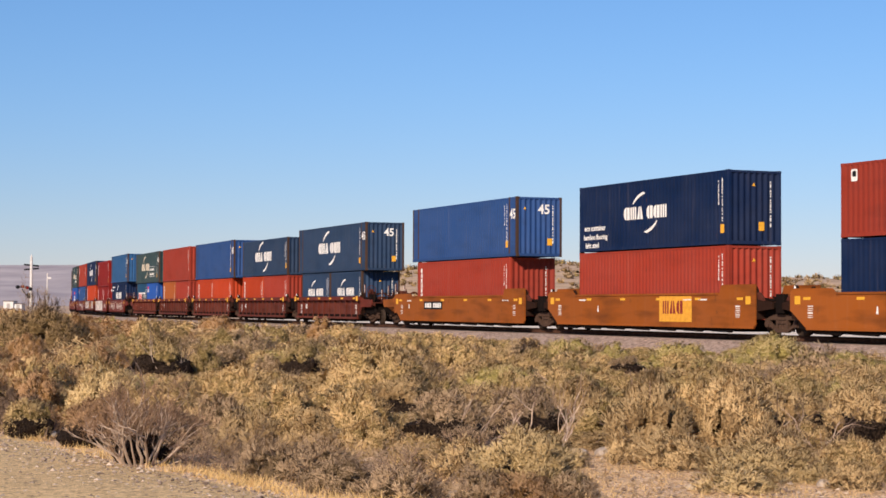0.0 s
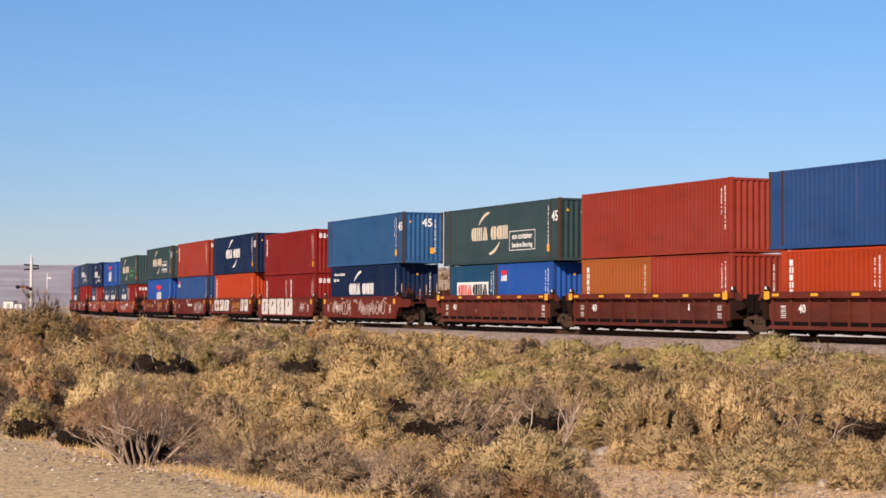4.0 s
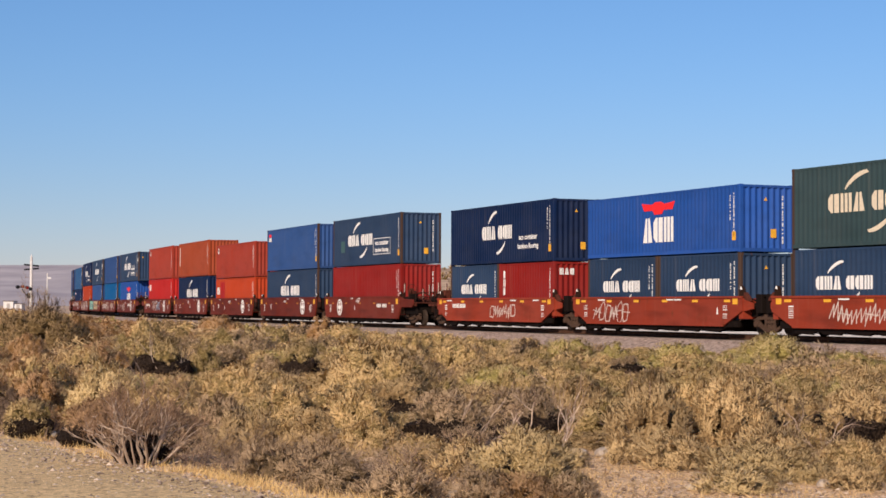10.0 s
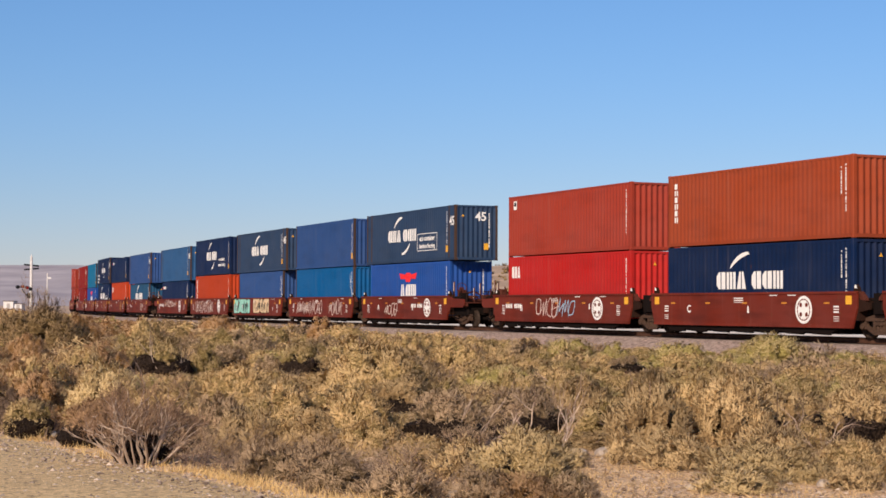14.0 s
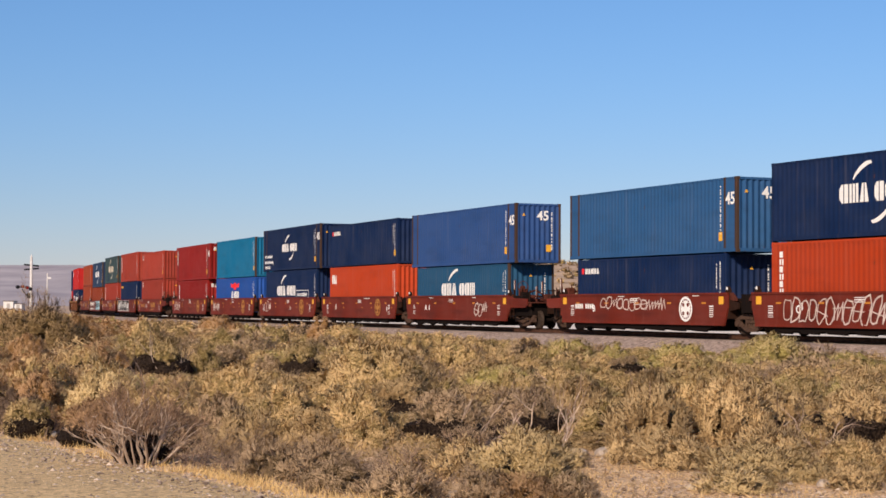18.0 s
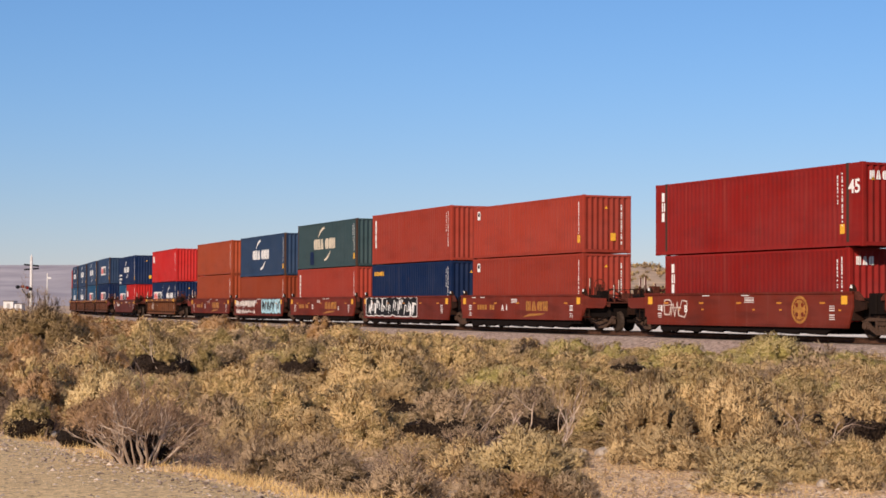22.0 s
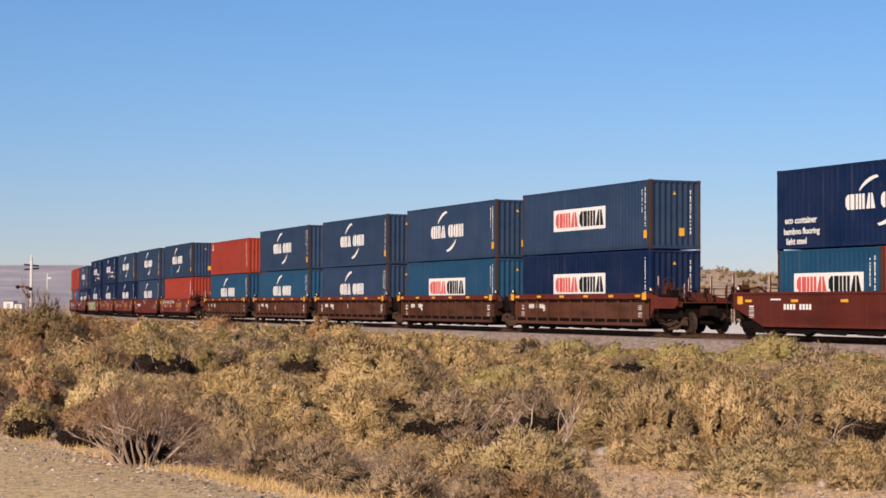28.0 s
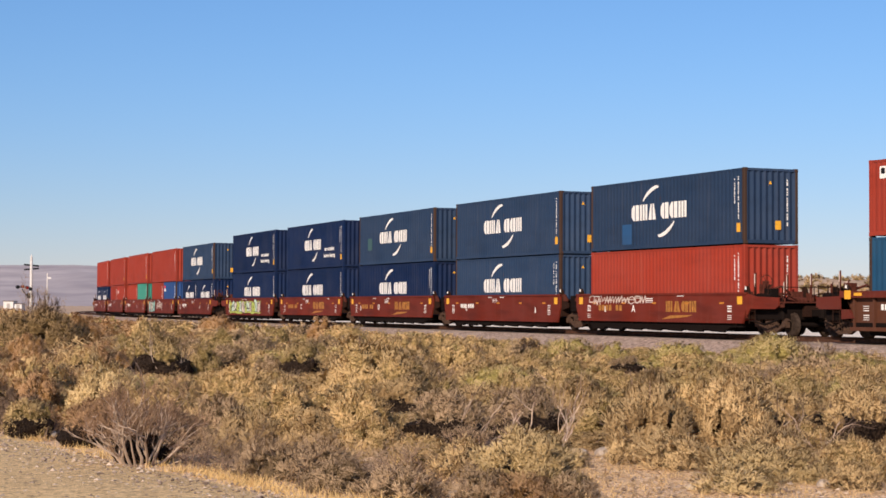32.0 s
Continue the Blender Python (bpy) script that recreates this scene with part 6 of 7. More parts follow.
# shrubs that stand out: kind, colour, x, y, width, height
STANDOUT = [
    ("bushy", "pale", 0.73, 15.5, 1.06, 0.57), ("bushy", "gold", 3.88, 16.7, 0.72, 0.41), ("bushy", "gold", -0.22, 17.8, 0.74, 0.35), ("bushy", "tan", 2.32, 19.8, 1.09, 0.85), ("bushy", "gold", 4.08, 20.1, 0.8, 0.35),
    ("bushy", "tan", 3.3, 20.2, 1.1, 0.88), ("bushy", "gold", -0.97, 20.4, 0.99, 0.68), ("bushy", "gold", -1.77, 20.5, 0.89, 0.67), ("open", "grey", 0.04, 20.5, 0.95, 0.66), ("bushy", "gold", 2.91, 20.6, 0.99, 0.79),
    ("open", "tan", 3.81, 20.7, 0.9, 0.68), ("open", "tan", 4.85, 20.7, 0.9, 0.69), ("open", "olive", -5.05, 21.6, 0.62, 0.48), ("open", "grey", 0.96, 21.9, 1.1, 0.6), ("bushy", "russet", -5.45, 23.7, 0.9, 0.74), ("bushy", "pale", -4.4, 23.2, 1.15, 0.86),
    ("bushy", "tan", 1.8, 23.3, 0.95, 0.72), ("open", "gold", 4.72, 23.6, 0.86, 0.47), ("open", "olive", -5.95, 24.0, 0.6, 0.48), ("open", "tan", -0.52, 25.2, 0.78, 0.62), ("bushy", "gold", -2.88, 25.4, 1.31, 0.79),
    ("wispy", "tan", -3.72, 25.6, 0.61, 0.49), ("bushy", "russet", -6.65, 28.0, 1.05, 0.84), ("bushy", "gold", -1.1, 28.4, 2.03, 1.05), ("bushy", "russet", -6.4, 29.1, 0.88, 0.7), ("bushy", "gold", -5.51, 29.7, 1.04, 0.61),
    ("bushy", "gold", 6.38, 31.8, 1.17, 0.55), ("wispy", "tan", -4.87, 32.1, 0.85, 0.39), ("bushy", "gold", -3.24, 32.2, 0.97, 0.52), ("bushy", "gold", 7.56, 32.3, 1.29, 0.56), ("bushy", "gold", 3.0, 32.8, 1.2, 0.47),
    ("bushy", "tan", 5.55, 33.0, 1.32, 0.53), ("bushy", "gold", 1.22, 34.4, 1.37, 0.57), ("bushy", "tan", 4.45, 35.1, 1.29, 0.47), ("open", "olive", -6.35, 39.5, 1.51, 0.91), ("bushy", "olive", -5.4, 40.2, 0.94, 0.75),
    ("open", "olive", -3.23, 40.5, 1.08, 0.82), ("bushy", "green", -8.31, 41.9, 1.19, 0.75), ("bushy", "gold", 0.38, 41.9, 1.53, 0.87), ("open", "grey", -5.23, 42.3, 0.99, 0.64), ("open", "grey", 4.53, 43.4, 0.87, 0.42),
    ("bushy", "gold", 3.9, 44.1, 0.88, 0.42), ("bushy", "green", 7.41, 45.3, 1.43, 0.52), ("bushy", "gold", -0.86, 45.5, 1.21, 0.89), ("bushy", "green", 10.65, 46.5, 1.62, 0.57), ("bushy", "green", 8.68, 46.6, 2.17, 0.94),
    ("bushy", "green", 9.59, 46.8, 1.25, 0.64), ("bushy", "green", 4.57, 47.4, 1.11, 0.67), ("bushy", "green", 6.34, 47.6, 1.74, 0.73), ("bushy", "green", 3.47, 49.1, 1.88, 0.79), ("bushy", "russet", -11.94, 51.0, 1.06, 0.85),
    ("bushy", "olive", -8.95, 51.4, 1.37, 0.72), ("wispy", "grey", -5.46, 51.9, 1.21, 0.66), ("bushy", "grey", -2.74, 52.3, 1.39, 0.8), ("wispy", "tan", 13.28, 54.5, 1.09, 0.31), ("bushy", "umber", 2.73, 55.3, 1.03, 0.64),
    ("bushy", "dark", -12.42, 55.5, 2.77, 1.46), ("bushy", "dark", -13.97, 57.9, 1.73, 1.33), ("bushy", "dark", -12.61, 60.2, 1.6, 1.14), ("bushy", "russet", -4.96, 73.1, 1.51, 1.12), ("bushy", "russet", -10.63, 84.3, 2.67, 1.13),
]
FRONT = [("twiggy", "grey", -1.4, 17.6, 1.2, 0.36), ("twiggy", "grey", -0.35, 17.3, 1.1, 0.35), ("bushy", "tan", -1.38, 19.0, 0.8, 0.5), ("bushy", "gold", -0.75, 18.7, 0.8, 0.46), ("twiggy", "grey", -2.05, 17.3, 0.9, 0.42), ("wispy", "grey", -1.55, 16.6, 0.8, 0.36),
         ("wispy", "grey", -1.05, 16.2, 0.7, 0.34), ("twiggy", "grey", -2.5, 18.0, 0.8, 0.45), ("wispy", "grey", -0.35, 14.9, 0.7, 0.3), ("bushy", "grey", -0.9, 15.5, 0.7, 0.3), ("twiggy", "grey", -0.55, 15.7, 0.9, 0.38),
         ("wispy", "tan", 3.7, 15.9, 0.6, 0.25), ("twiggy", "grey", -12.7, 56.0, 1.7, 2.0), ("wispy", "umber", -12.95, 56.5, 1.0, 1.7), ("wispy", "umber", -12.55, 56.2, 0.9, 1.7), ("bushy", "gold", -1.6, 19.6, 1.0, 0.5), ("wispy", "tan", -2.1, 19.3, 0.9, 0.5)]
# the umber pair and the open shrub stand in for shaded hollows
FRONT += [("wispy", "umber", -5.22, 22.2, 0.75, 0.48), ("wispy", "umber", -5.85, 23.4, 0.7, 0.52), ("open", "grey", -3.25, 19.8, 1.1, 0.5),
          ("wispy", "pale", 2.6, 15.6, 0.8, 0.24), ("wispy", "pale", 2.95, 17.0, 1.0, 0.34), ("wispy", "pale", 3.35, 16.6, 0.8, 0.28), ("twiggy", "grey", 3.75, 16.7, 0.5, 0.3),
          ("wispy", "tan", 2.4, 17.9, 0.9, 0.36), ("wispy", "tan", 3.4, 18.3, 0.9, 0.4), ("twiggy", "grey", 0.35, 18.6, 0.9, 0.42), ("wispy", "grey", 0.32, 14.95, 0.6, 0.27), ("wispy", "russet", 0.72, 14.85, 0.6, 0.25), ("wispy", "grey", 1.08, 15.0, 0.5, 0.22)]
OPEN = [r for r in STANDOUT if r[0] == "open"]
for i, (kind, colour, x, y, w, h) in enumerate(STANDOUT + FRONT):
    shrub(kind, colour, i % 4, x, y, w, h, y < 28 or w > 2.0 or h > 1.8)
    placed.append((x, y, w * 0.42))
    if kind == "open":
        placed += [(x - x / y * 0.8, y - 0.8, w * 0.28), (x - x / y * 1.5, y - 1.5, w * 0.2)]
placed.append((-3.10, 18.0, 0.75))
random.seed(31)
for k in range(60):
    x, y = random.uniform(-0.9, 4.7), random.uniform(14.7, 19.4)
    if (1.1 < x < 2.2 and y < 17.8) or (2.6 < x < 3.6 and y < 16.6):
        continue
    if road_gap(x, y) > 0.5 and all((x - px) ** 2 + (y - py) ** 2 > (0.25 + pr) ** 2 for px, py, pr in placed):
        w = random.uniform(0.35, 0.75)
        shrub("wispy", random.choice(("pale", "tan", "tan", "gold", "pale") if x > 0.5 else ("grey", "tan", "grey")), k % 4, x, y, w, w * random.uniform(0.4, 0.65), True)
        placed.append((x, y, w * 0.4))
FAR = []
tries = 0
while tries < 30000:
    tries += 1
    d = 15.0 * (230.0 / 15.0) ** (random.random() ** 0.78)
    a = random.uniform(-0.285, 0.285)
    x, y = a * d, d
    if road_gap(x, y) < 0.55 or track_gap(x, y) < 6.2:
        continue
    if y < 19.5:
        continue
    w = random.choice((random.uniform(0.6, 1.1), random.uniform(1.1, 2.1))) * (1 + max(0, d - 45) / 90)
    r = w * (0.52 if d < 60 else 0.54)
    if any((x - px) ** 2 + (y - py) ** 2 < (r + pr) ** 2 * 0.9 for px, py, pr in placed):
        continue
    patch = noise.noise(Vector((x * 0.16, y * 0.10, 9)))
    pick = random.random() + 0.55 * patch
    colour = "grey" if pick < 0.24 else "tan" if pick < 0.44 else "gold" if pick < 0.76 else "olive" if pick < 0.95 else "green"
    if a < -0.17 and random.random() < 0.55:
        colour = "russet"
    if a > 0.05 and track_gap(x, y) < 10 and random.random() < 0.5:
        colour = "green"
    if colour == "grey" and -0.125 < a < -0.02 and y < 33:
        colour = "gold"
    kind = random.choice(("bushy", "bushy", "low"))
    if colour in ("grey", "tan") and random.random() < 0.55:
        kind = "twiggy" if colour == "grey" and y < 45 and random.random() < 0.6 else "wispy"
    if kind in ("bushy", "low") and random.random() < (0.38 if a < -0.17 or y > 48 else 0.15):
        kind = "open"
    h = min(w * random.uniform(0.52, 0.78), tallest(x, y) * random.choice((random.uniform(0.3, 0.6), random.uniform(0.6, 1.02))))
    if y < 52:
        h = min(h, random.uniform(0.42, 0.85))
    # shrubs in front stay below the sight line to each open hollow
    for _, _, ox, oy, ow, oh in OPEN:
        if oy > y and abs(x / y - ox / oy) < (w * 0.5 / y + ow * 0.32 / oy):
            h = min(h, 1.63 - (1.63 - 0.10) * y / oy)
    if h < 0.16:
        continue
    placed.append((x, y, r))
    FAR.append((kind, colour, random.randrange(4), x, y, w, h))
FAR.sort(key=lambda r: r[4])
for kind, colour, s_, x, y, w, h in FAR[:240]:
    shrub(kind, colour, s_, x, y, w, h, y < 23)
FAR = FAR[240:]

random.seed(21)
for k in range(1100):
    y = random.uniform(232, 376)
    x = random.uniform(-0.10, 0.30) * y
    w = random.choice((random.uniform(0.5, 1.2), random.uniform(0.7, 2.0)))
    FAR.append(("speck", random.choice(("dark", "dark", "olive", "tan", "grey")), random.randrange(3), x, y, w, w * random.uniform(0.4, 0.7)))


def far_shrubs():
    """The shrubs further off, too many to count, in one mesh."""
    rng = np.random.default_rng(5)
    names, tints = list(LEAF), list(TWIGS)
    shapes = {}

    def shape(seed, *rest, **more):
        lv, lf, ln, _, core = shrub_shape(seed, *rest, **more)
        n = len(lv)
        cv = np.array(core.v)
        cn = cv - np.array([0, 0, 0.1])
        cn /= np.linalg.norm(cn, axis=1)[:, None] + 1e-9
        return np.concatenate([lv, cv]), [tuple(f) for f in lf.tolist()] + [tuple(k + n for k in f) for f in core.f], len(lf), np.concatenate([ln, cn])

    for s in range(3):
        shapes["bushy", s] = shape(211 + s, 13, 26, 4, 0.050, 0.0140, stems=0)
        shapes["open", s] = shape(251 + s, 11, 26, 4, 0.050, 0.0140, 0.64, stems=0, low=0.5)
        shapes["wispy", s] = shape(221 + s, 9, 14, 5, 0.112, 0.0135, upright=1.0, stems=0, loose=0.25, core=0.6)
        shapes["twiggy", s] = shape(231 + s, 9, 14, 5, 0.112, 0.0135, upright=1.0, stems=0, loose=0.3, core=0.5)
        shapes["low", s] = shape(241 + s, 12, 26, 4, 0.050, 0.0140, 0.56, 0.5, stems=0)
        shapes["speck", s] = shape(300 + s, 4, 5, 3, 0.20, 0.10, 0.58, 0.4, stems=0)
        shapes["sparse", s] = shape(330 + s, 9, 8, 4, 0.085, 0.045, 0.60, 0.4, stems=0)
    verts, faces, mats, normals, base = [], [], [], [], 0
    for kind, colour, s, x, y, w, h in FAR:
        lv, lf, leafy, ln = shapes[kind if y < 80 or kind == "speck" else "sparse", s % 3]
        t = rng.uniform(0, 2 * math.pi)
        c, s2 = math.cos(t), math.sin(t)
        p = np.stack([(lv[:, 0] * c - lv[:, 1] * s2) * w + x, (lv[:, 0] * s2 + lv[:, 1] * c) * w + y, lv[:, 2] * h / 0.62 + ground_z(x, y) - 0.02], 1)
        verts.append(p)
        normals.append(np.stack([ln[:, 0] * c - ln[:, 1] * s2, ln[:, 0] * s2 + ln[:, 1] * c, ln[:, 2]], 1))
        faces += [tuple(k + base for k in f) for f in lf]
        mats += [names.index(colour)] * leafy + [len(names) + tints.index(colour)] * (len(lf) - leafy)
        base += len(lv)
    me = bpy.data.meshes.new("distant_shrubs")
    me.from_pydata(np.concatenate(verts).tolist(), [], faces)
    for n in names:
        me.materials.append(LEAF[n])
    for n in tints:
        me.materials.append(TWIGS[n])
    me.polygons.foreach_set("material_index", mats)
    me.polygons.foreach_set("use_smooth", [True] * len(me.polygons))
    me.normals_split_custom_set_from_vertices(np.concatenate(normals).tolist())
    tagged(new("distant_shrubs", me), "low dry desert scrub spreading to the railway", "scrub", kind="stuff")


far_shrubs()


def ground_litter():
    """Dead leaves and broken twigs under the shrubs."""
    rng = np.random.default_rng(77)
    n = 60000
    y = 14.8 * (70.0 / 14.8) ** rng.random(n)
    x = rng.uniform(-0.28, 0.28, n) * y
    ok = np.array([road_gap(a, b_) > 0.35 and (b_ > 20.5 or a < 0.3) and track_gap(a, b_) > 4.6 for a, b_ in zip(x, y)])
    x, y = x[ok], y[ok]
    base = np.array([(a, b_, ground_z(a, b_) + 0.01) for a, b_ in zip(x, y)])
    way = np.stack([rng.normal(size=len(x)), rng.normal(size=len(x)), rng.uniform(0.0, 0.9, len(x))], 1)
    way /= np.linalg.norm(way, axis=1)[:, None]
    v, f = blades(rng, base, way, np.where(base[:, 1] < 21, 0.10, 0.16), np.where(base[:, 1] < 21, 0.012, 0.03))
    tagged(new("ground_litter", to_mesh("ground_litter", v, f, BARK)), "brown dead leaves and broken twigs under shrubs", "litter", kind="stuff")


ground_litter()
# ---------------------------------------------------------------- the leafless shrub at the road's edge
def dead_shrub():
    limbs, twigs, lv, lf = grow_twigs(11, 22, 0.82, 0.0185, 4, 5, 0.20, 3)
    ob = tagged(new("dead_shrub"), "leafless brown shrub with pale forked stems beside the road", "shrub")
    ob.matrix_basis = pose(-3.10, 18.0, ground_z(-3.10, 18.0) - 0.02)
    lm = limbs.mesh("limb_fork")
    lm.materials.append(PALE_BARK)
    tm = twigs.mesh("twig_spray")
    tm.materials.append(RED_BARK)
    specks(part("limb_fork", lm, None, ob, "pale forked dead stems"))
    specks(part("twig_spray", tm, None, ob))
    part("twig_fringe", to_mesh("twig_fringe", lv, lf, RED_BARK), None, ob, "dry red-brown twig ends")
    rng = random.Random(8)
    # dark lump behind the stems paints the shade between them
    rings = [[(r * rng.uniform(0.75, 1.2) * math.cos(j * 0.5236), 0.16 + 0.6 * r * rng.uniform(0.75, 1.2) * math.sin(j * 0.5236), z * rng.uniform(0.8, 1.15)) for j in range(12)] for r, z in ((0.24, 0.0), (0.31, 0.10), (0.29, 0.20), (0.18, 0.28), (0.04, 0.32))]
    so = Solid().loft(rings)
    specks(part("root_tangle", to_mesh("root_tangle", so.v, so.f, HOLLOW_SHADE), None, ob, "dark lump that paints a shaded hollow"))


def bare_branch(seed, x, y, size, lean):
    """A pale dead fork that stands out of the living shrubs."""
    limbs, twigs, _, _ = grow_twigs(seed, 3, size, 0.012, 3, 5)
    ob = tagged(new("bare_branch"), "pale forked dead branch among the dry shrubs", "branch", "pale dead branches in the scrub")
    ob.matrix_basis = pose(x, y, ground_z(x, y) - 0.02, lean, 0, seed * 47)
    lm = limbs.mesh("limb_fork")
    lm.materials.append(PALE_BARK)
    tm = twigs.mesh("twig_spray")
    tm.materials.append(GREY_BARK)
    specks(part("limb_fork", lm, None, ob))
    specks(part("twig_spray", tm, None, ob))


for k_, (x_, y_, size_, lean_) in enumerate(((-3.95, 24.9, 1.2, 8), (1.15, 18.9, 1.0, 4), (0.2, 20.4, 0.9, 60), (3.6, 20.2, 1.0, 70), (-1.0, 16.7, 0.9, 75), (2.55, 19.2, 0.9, 66), (1.45, 21.6, 0.75, 10), (4.2, 20.0, 0.8, 72), (3.75, 19.3, 0.8, 78), (4.15, 19.5, 0.8, 80), (3.95, 19.2, 0.7, 74), (-4.75, 26.0, 0.8, 62), (0.9, 20.9, 0.8, 35), (-6.1, 39.0, 1.1, 15), (2.0, 28.0, 1.0, 50), (5.4, 21.5, 0.9, 55))):
    bare_branch(61 + k_, x_, y_, size_, lean_)
dead_shrub()


# ---------------------------------------------------------------- grass, stones, litter of twigs
def dry_grass():
    rng = np.random.default_rng(3)
    d = np.array([4.24, -6.9]) / math.hypot(4.24, 6.9)
    nrm = np.array([-d[1], d[0]])
    base, way = [], []
    for k in range(230):
        t = rng.uniform(-9, 11)
        if noise.noise(Vector((t * 1.1, 3.3, 0))) < -0.08:
            continue
        off = 0.05 + abs(rng.normal()) * 0.28
        p = np.array([-5.5, 21.8]) + d * t + nrm * off
        n, r = rng.integers(24, 70), rng.uniform(0.05, 0.15)
        for _ in range(n):
            q2 = p + rng.normal(size=2) * r
            base.append((q2[0], q2[1], ground_z(q2[0], q2[1]) + 0.0))
            way.append((rng.normal() * 0.5, rng.normal() * 0.5, 1.0))
    base, way = np.array(base), np.array(way)
    way /= np.linalg.norm(way, axis=1)[:, None]
    v, f = blades(rng, base, way, 0.085, 0.008)
    tagged(new("dry_grass", to_mesh("dry_grass", v, f, LEAF["straw"])), "short dry yellow grass along the road edge", "grass", kind="stuff")
    base, way = [], []
    for k in range(620):
        x, y = rng.uniform(-0.3, 4.6), rng.uniform(14.6, 20.5)
        n = rng.integers(5, 22)
        for _ in range(n):
            q2 = np.array([x, y]) + rng.normal(size=2) * 0.07
            base.append((q2[0], q2[1], ground_z(q2[0], q2[1])))
            way.append((rng.normal() * 0.6, rng.normal() * 0.6, 0.9))
    base, way = np.array(base), np.array(way)
    way /= np.linalg.norm(way, axis=1)[:, None]
    v, f = blades(rng, base, way, 0.07, 0.006)
    tagged(new("sparse_grass", to_mesh("sparse_grass", v, f, LEAF["tan"])), "sparse dry tan grass on bare sand", "grass", kind="stuff")
    # fallen twigs on the bare sand
    n = 9000
    x, y = rng.uniform(-2.6, 4.7, n), rng.uniform(14.5, 21.0, n)
    ok = np.array([road_gap(a, b_) > 0.25 for a, b_ in zip(x, y)])
    x, y = x[ok], y[ok]
    n = len(x)
    b2 = np.array([(a, b_, ground_z(a, b_) + 0.012) for a, b_ in zip(x, y)])
    w2 = np.stack([rng.normal(size=n), rng.normal(size=n), rng.uniform(-0.02, 0.25, n)], 1)
    w2 /= np.linalg.norm(w2, axis=1)[:, None]
    v, f = blades(rng, b2, w2, rng.choice([0.08, 0.14, 0.26], n, p=[0.6, 0.3, 0.1]), 0.011)
    tagged(new("fallen_twigs", to_mesh("fallen_twigs", v, f, LEAF["grey"])), "dry fallen twigs scattered on sand", "twigs", kind="stuff")


def stones():
    rng = np.random.default_rng(8)
    m, nt, b = material("desert_pebble")
    ge = nt.nodes.new("ShaderNodeNewGeometry")
    nt.links.new(blend(nt, ge.outputs["Random Per Island"], (0.13, 0.09, 0.065), (0.62, 0.50, 0.38)), b.inputs["Base Color"])
    b.inputs["Roughness"].default_value = 0.9
    octa = np.array([(1, 0, 0), (0, 1, 0), (-1, 0, 0), (0, -1, 0), (0.3, 0.1, 0.55), (0, 0, -0.5)], float)
    tri = np.array([(0, 1, 4), (1, 2, 4), (2, 3, 4), (3, 0, 4), (1, 0, 5), (2, 1, 5), (3, 2, 5), (0, 3, 5)])
    d = np.array([4.24, -6.9]) / math.hypot(4.24, 6.9)
    nrm = np.array([d[1], -d[0]])
    vs, fs = [], []
    for k in range(13000):
        if k < 9000:
            t, off = rng.uniform(-14, 11), rng.exponential(1.2) - 0.15
            p = np.array([-5.5, 21.8]) + d * t + nrm * off
        else:
            p = np.array([rng.uniform(-1.0, 5.0), 14.4 + 8.0 * rng.random() ** 1.5])
        r = min(0.040, 0.006 + 0.009 * rng.exponential(0.8))
        a = rng.uniform(0, 6.28)
        o = octa * rng.uniform(0.6, 1.3, 3) * r * rng.uniform(0.8, 1.25, (6, 1))
        o = np.stack([o[:, 0] * math.cos(a) - o[:, 1] * math.sin(a), o[:, 0] * math.sin(a) + o[:, 1] * math.cos(a), o[:, 2]], 1)
        lift = 0.045 if k < 9000 and off > 0.2 else 0.008
        vs.append(o + np.array([p[0], p[1], ground_z(p[0], p[1]) + lift + 0.2 * r]))
        fs.append(tri + 6 * k)
    tagged(new("pebbles", to_mesh("pebbles", np.concatenate(vs), np.concatenate(fs), m)), "small pale pebbles on sand and gravel", "pebbles", kind="stuff")
    # a few rocks that can be told apart
    pale, nt2, b2 = material("pale_rock")
    n2 = noise_node(nt2, 9.0, 5.0)
    nt2.links.new(blend(nt2, ramp(nt2, n2.outputs[0], 0.35, 0.7), (0.30, 0.24, 0.18), (0.52, 0.44, 0.36)), b2.inputs["Base Color"])
    b2.inputs["Roughness"].default_value = 0.9
    for x, y, r in ((-4.75, 21.6, 0.07), (3.45, 16.0, 0.07), (1.45, 18.9, 0.11), (1.75, 19.3, 0.09), (-2.9, 18.0, 0.04), (2.2, 15.7, 0.04), (0.1, 15.0, 0.05)):
        bm = bmesh.new()
        bmesh.ops.create_icosphere(bm, subdivisions=2, radius=r)
        for v in bm.verts:
            v.co *= 1 + 0.35 * noise.noise(v.co / r * 1.3 + Vector((x, y, 0)))
            v.co.z *= 0.72
        me = bpy.data.meshes.new("rock")
        bm.to_mesh(me)
        bm.free()
        me.materials.append(pale)
        tagged(new("rock", me), "pale weathered rock lying on the sand", "rock", "rocks by the road").matrix_basis = pose(x, y, ground_z(x, y) + 0.35 * r + 0.02)


dry_grass()
stones()

# ---------------------------------------------------------------- level crossing, posts and sheds far down the line
SILVER = plain("galvanised_white_steel", (0.62, 0.60, 0.57), 0.5, 0.0, 6, 0.12)
SHED_DOOR = plain("grey_door_paint", (0.34, 0.32, 0.30), 0.6, 0.0, 6, 0.12)
HOOD = plain("black_lamp_hood", (0.02, 0.02, 0.022), 0.5)
LENS = plain("red_lamp_lens", (0.16, 0.012, 0.010), 0.25)


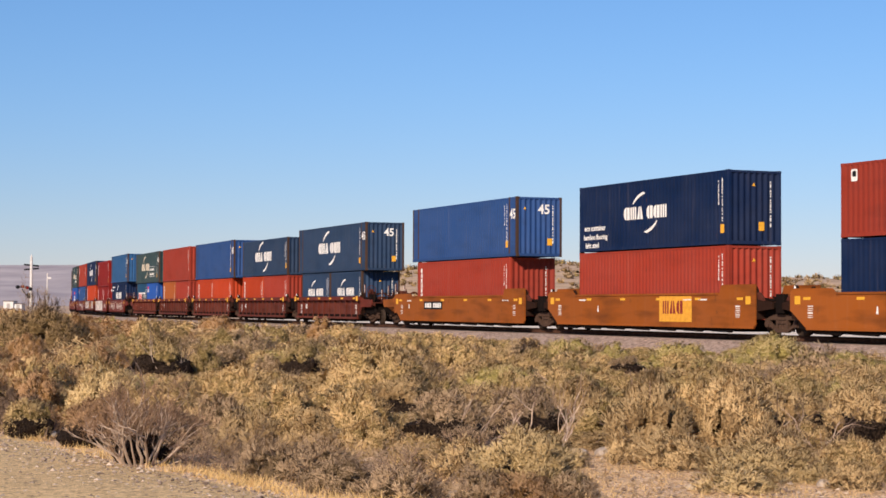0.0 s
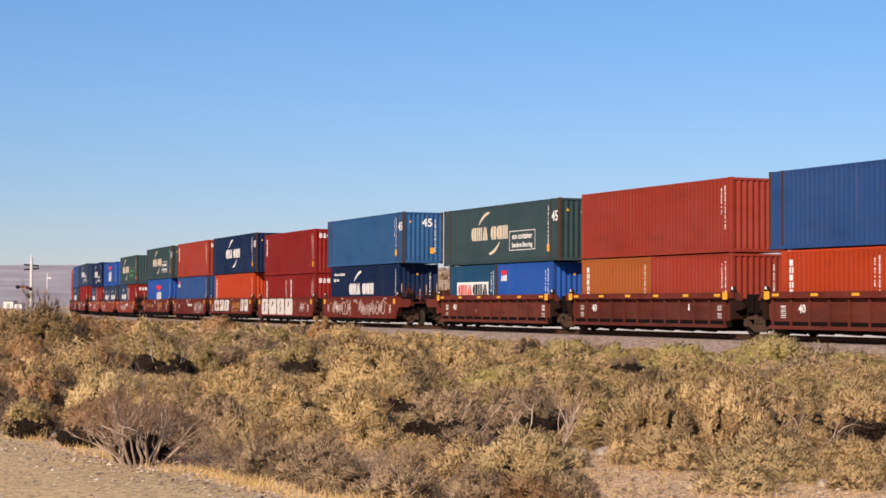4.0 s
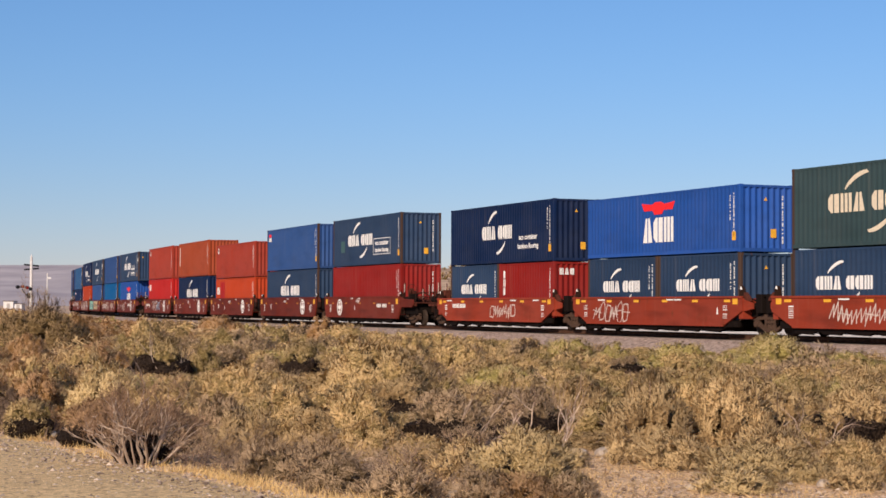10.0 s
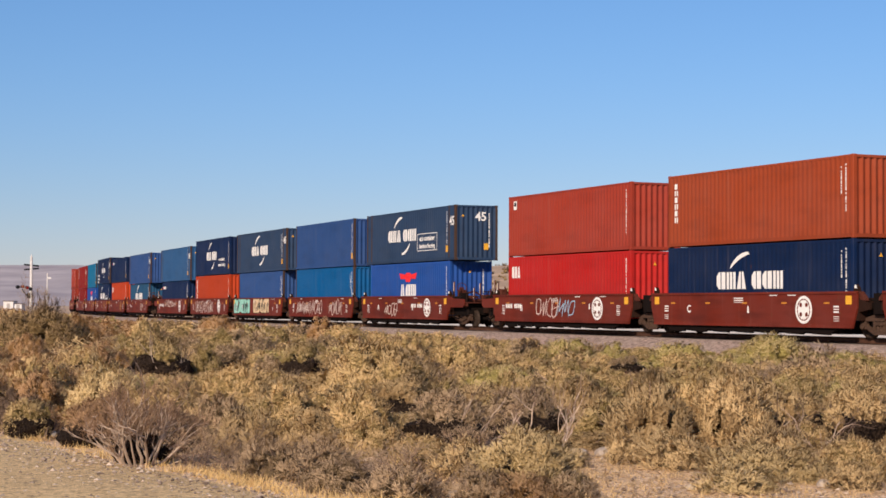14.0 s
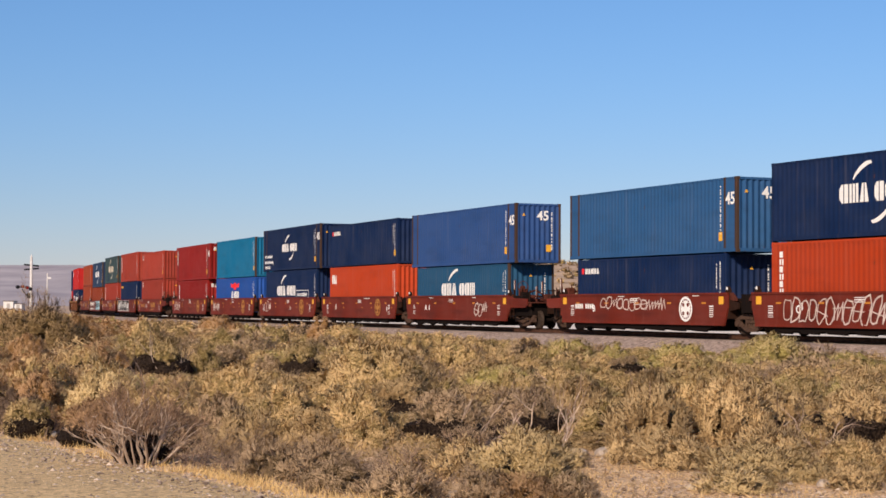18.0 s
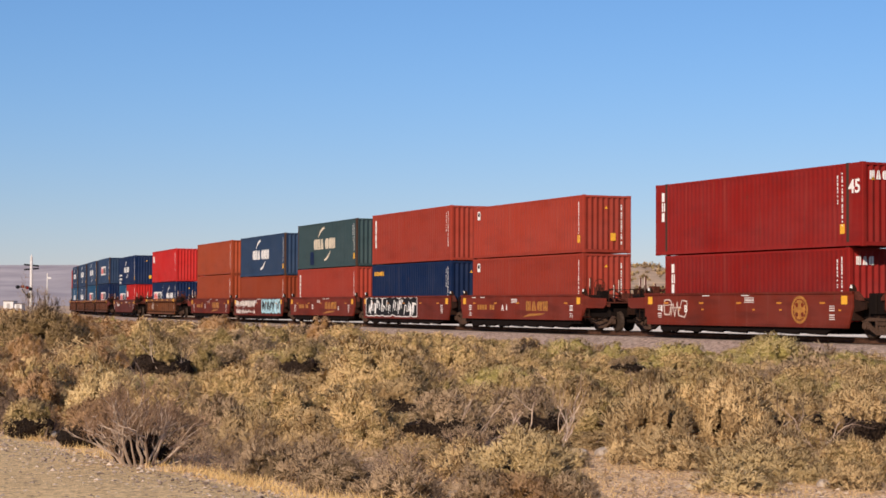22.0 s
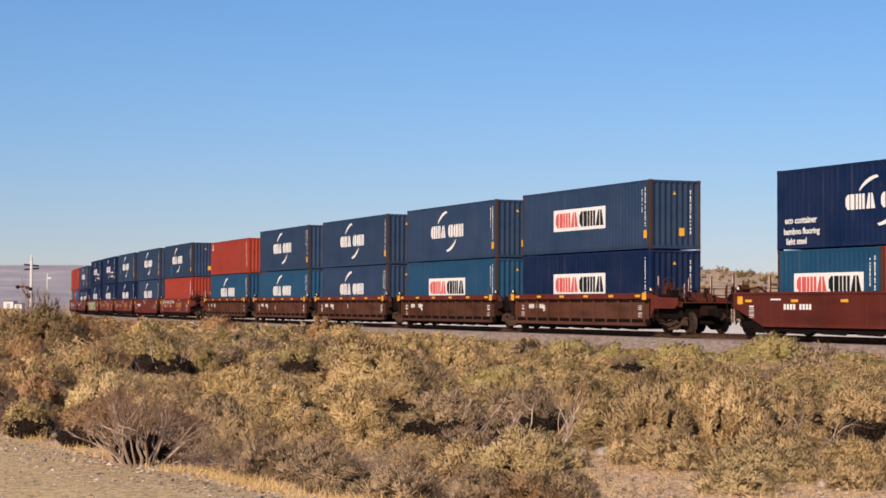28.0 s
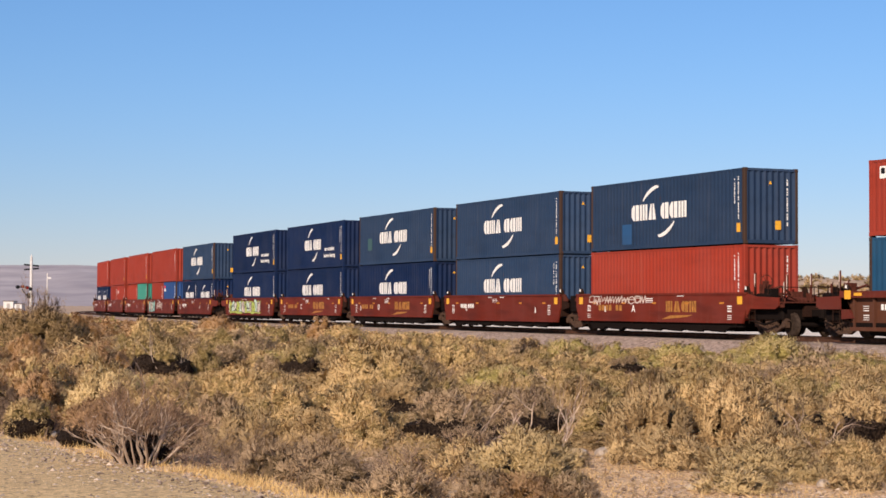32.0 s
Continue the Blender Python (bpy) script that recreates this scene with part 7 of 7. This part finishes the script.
def crossing_signal():
    x, y = -0.2332 * 150, 150.0
    z = ground_z(x, y)
    ob = tagged(new("crossing_signal"), "white level crossing signal mast with red lamps", "signal")
    ob.matrix_basis = pose(x, y, z, 0, 0, 12)
    part("mast", Solid().tube([(0, 0, 0), (0, 0, 5.1), (0, 0, 5.75)], 0.14, 0.10, n=10), SILVER, ob)
    part("mast_base", Solid().box(-0.28, 0.28, -0.28, 0.28, 0, 0.6, 0.05), SILVER, ob)
    part("finial", Solid().tube([(0, 0, 5.7), (0, 0, 5.95)], 0.06, 0.02, n=8), SILVER, ob)
    for sgn in (-1, 1):
        arm = Solid().box(-0.62, 0.62, -0.03, 0.03, -0.07, 0.07)
        part("crossbuck_board", arm, HOOD, ob, "dark back of a crossbuck board", pose(0, 0.13 + 0.04 * sgn, 4.85 + 0.16 * sgn, 0, 5 * sgn, 0))
    bar = part("lamp_bar", Solid().tube([(-1.15, 0, 3.15), (0.10, 0, 3.15)], 0.05, n=8), HOOD, ob)
    for lx_, lz in ((-1.12, 3.15), (-0.70, 3.20), (-0.32, 3.10), (-0.05, 3.0)):
        part("lamp", Solid().disc_y(0, 0, 0.155, -0.10, 0.02, 16), HOOD, bar, "round black lamp backing", pose(lx_, -0.1, lz, 0, 0, 18 if lx_ < -0.5 else -8))
    for lx_, lz in ((-0.70, 3.20), (-0.32, 3.10)):
        part("lens", Solid().disc_y(0, 0, 0.12, -0.04, 0.0, 14), LENS, bar, "red lens", pose(lx_, -0.22, lz))
    part("gate_bracket", Solid().tube([(-0.75, 0.05, 3.0), (-0.35, 0.05, 2.4), (0.0, 0.05, 2.2)], 0.05, n=6), HOOD, ob)
    part("counterweight", Solid().box(-0.35, 0.1, -0.12, 0.12, 2.2, 2.65, 0.05), HOOD, ob)


crossing_signal()


def line_post():
    x, y = -0.2241 * 205, 205.0
    ob = tagged(new("line_post"), "slim white post with a short arm", "post")
    ob.matrix_basis = pose(x, y, ground_z(x, y))
    part("pole", Solid().tube([(0, 0, 0), (0, 0, 5.3)], 0.09, 0.07, n=8), SILVER, ob)
    part("arm", Solid().box(-0.05, 0.45, -0.05, 0.05, 4.65, 4.85), SILVER, ob)


line_post()


def shed(x, y, w, h, dpt):
    ob = tagged(new("white_shed"), "small flat-roofed white shed far off in the desert", "shed", "sheds by the line")
    z = ground_z(x, y)
    ob.matrix_basis = pose(x, y, z, 0, 0, -8)
    wall = part("wall", Solid().box(-w / 2, w / 2, -dpt / 2, dpt / 2, 0, h), SILVER, ob)
    part("roof", Solid().box(-w / 2 - 0.15, w / 2 + 0.15, -dpt / 2 - 0.15, dpt / 2 + 0.15, h, h + 0.15), TIE, ob)
    part("door", Solid().box(-0.45, 0.45, -dpt / 2 - 0.05, -dpt / 2 + 0.02, 0, min(2.0, h - 0.2)), SHED_DOOR, wall, "grey steel door")


shed(-0.2448 * 480, 480, 2.8, 2.6, 3.0)
shed(-0.2395 * 470, 470, 2.0, 1.9, 2.4)
# ---------------------------------------------------------------- what moves
def motions():
    for thing, middle, z in moving:
        rows = []
        for k in range(33):
            x, y, h = on_track(middle + SPEED * k)
            rows.append((float(k), pose(x, y, z, 0, 0, math.degrees(h))))
        walk(thing, rows)


motions()
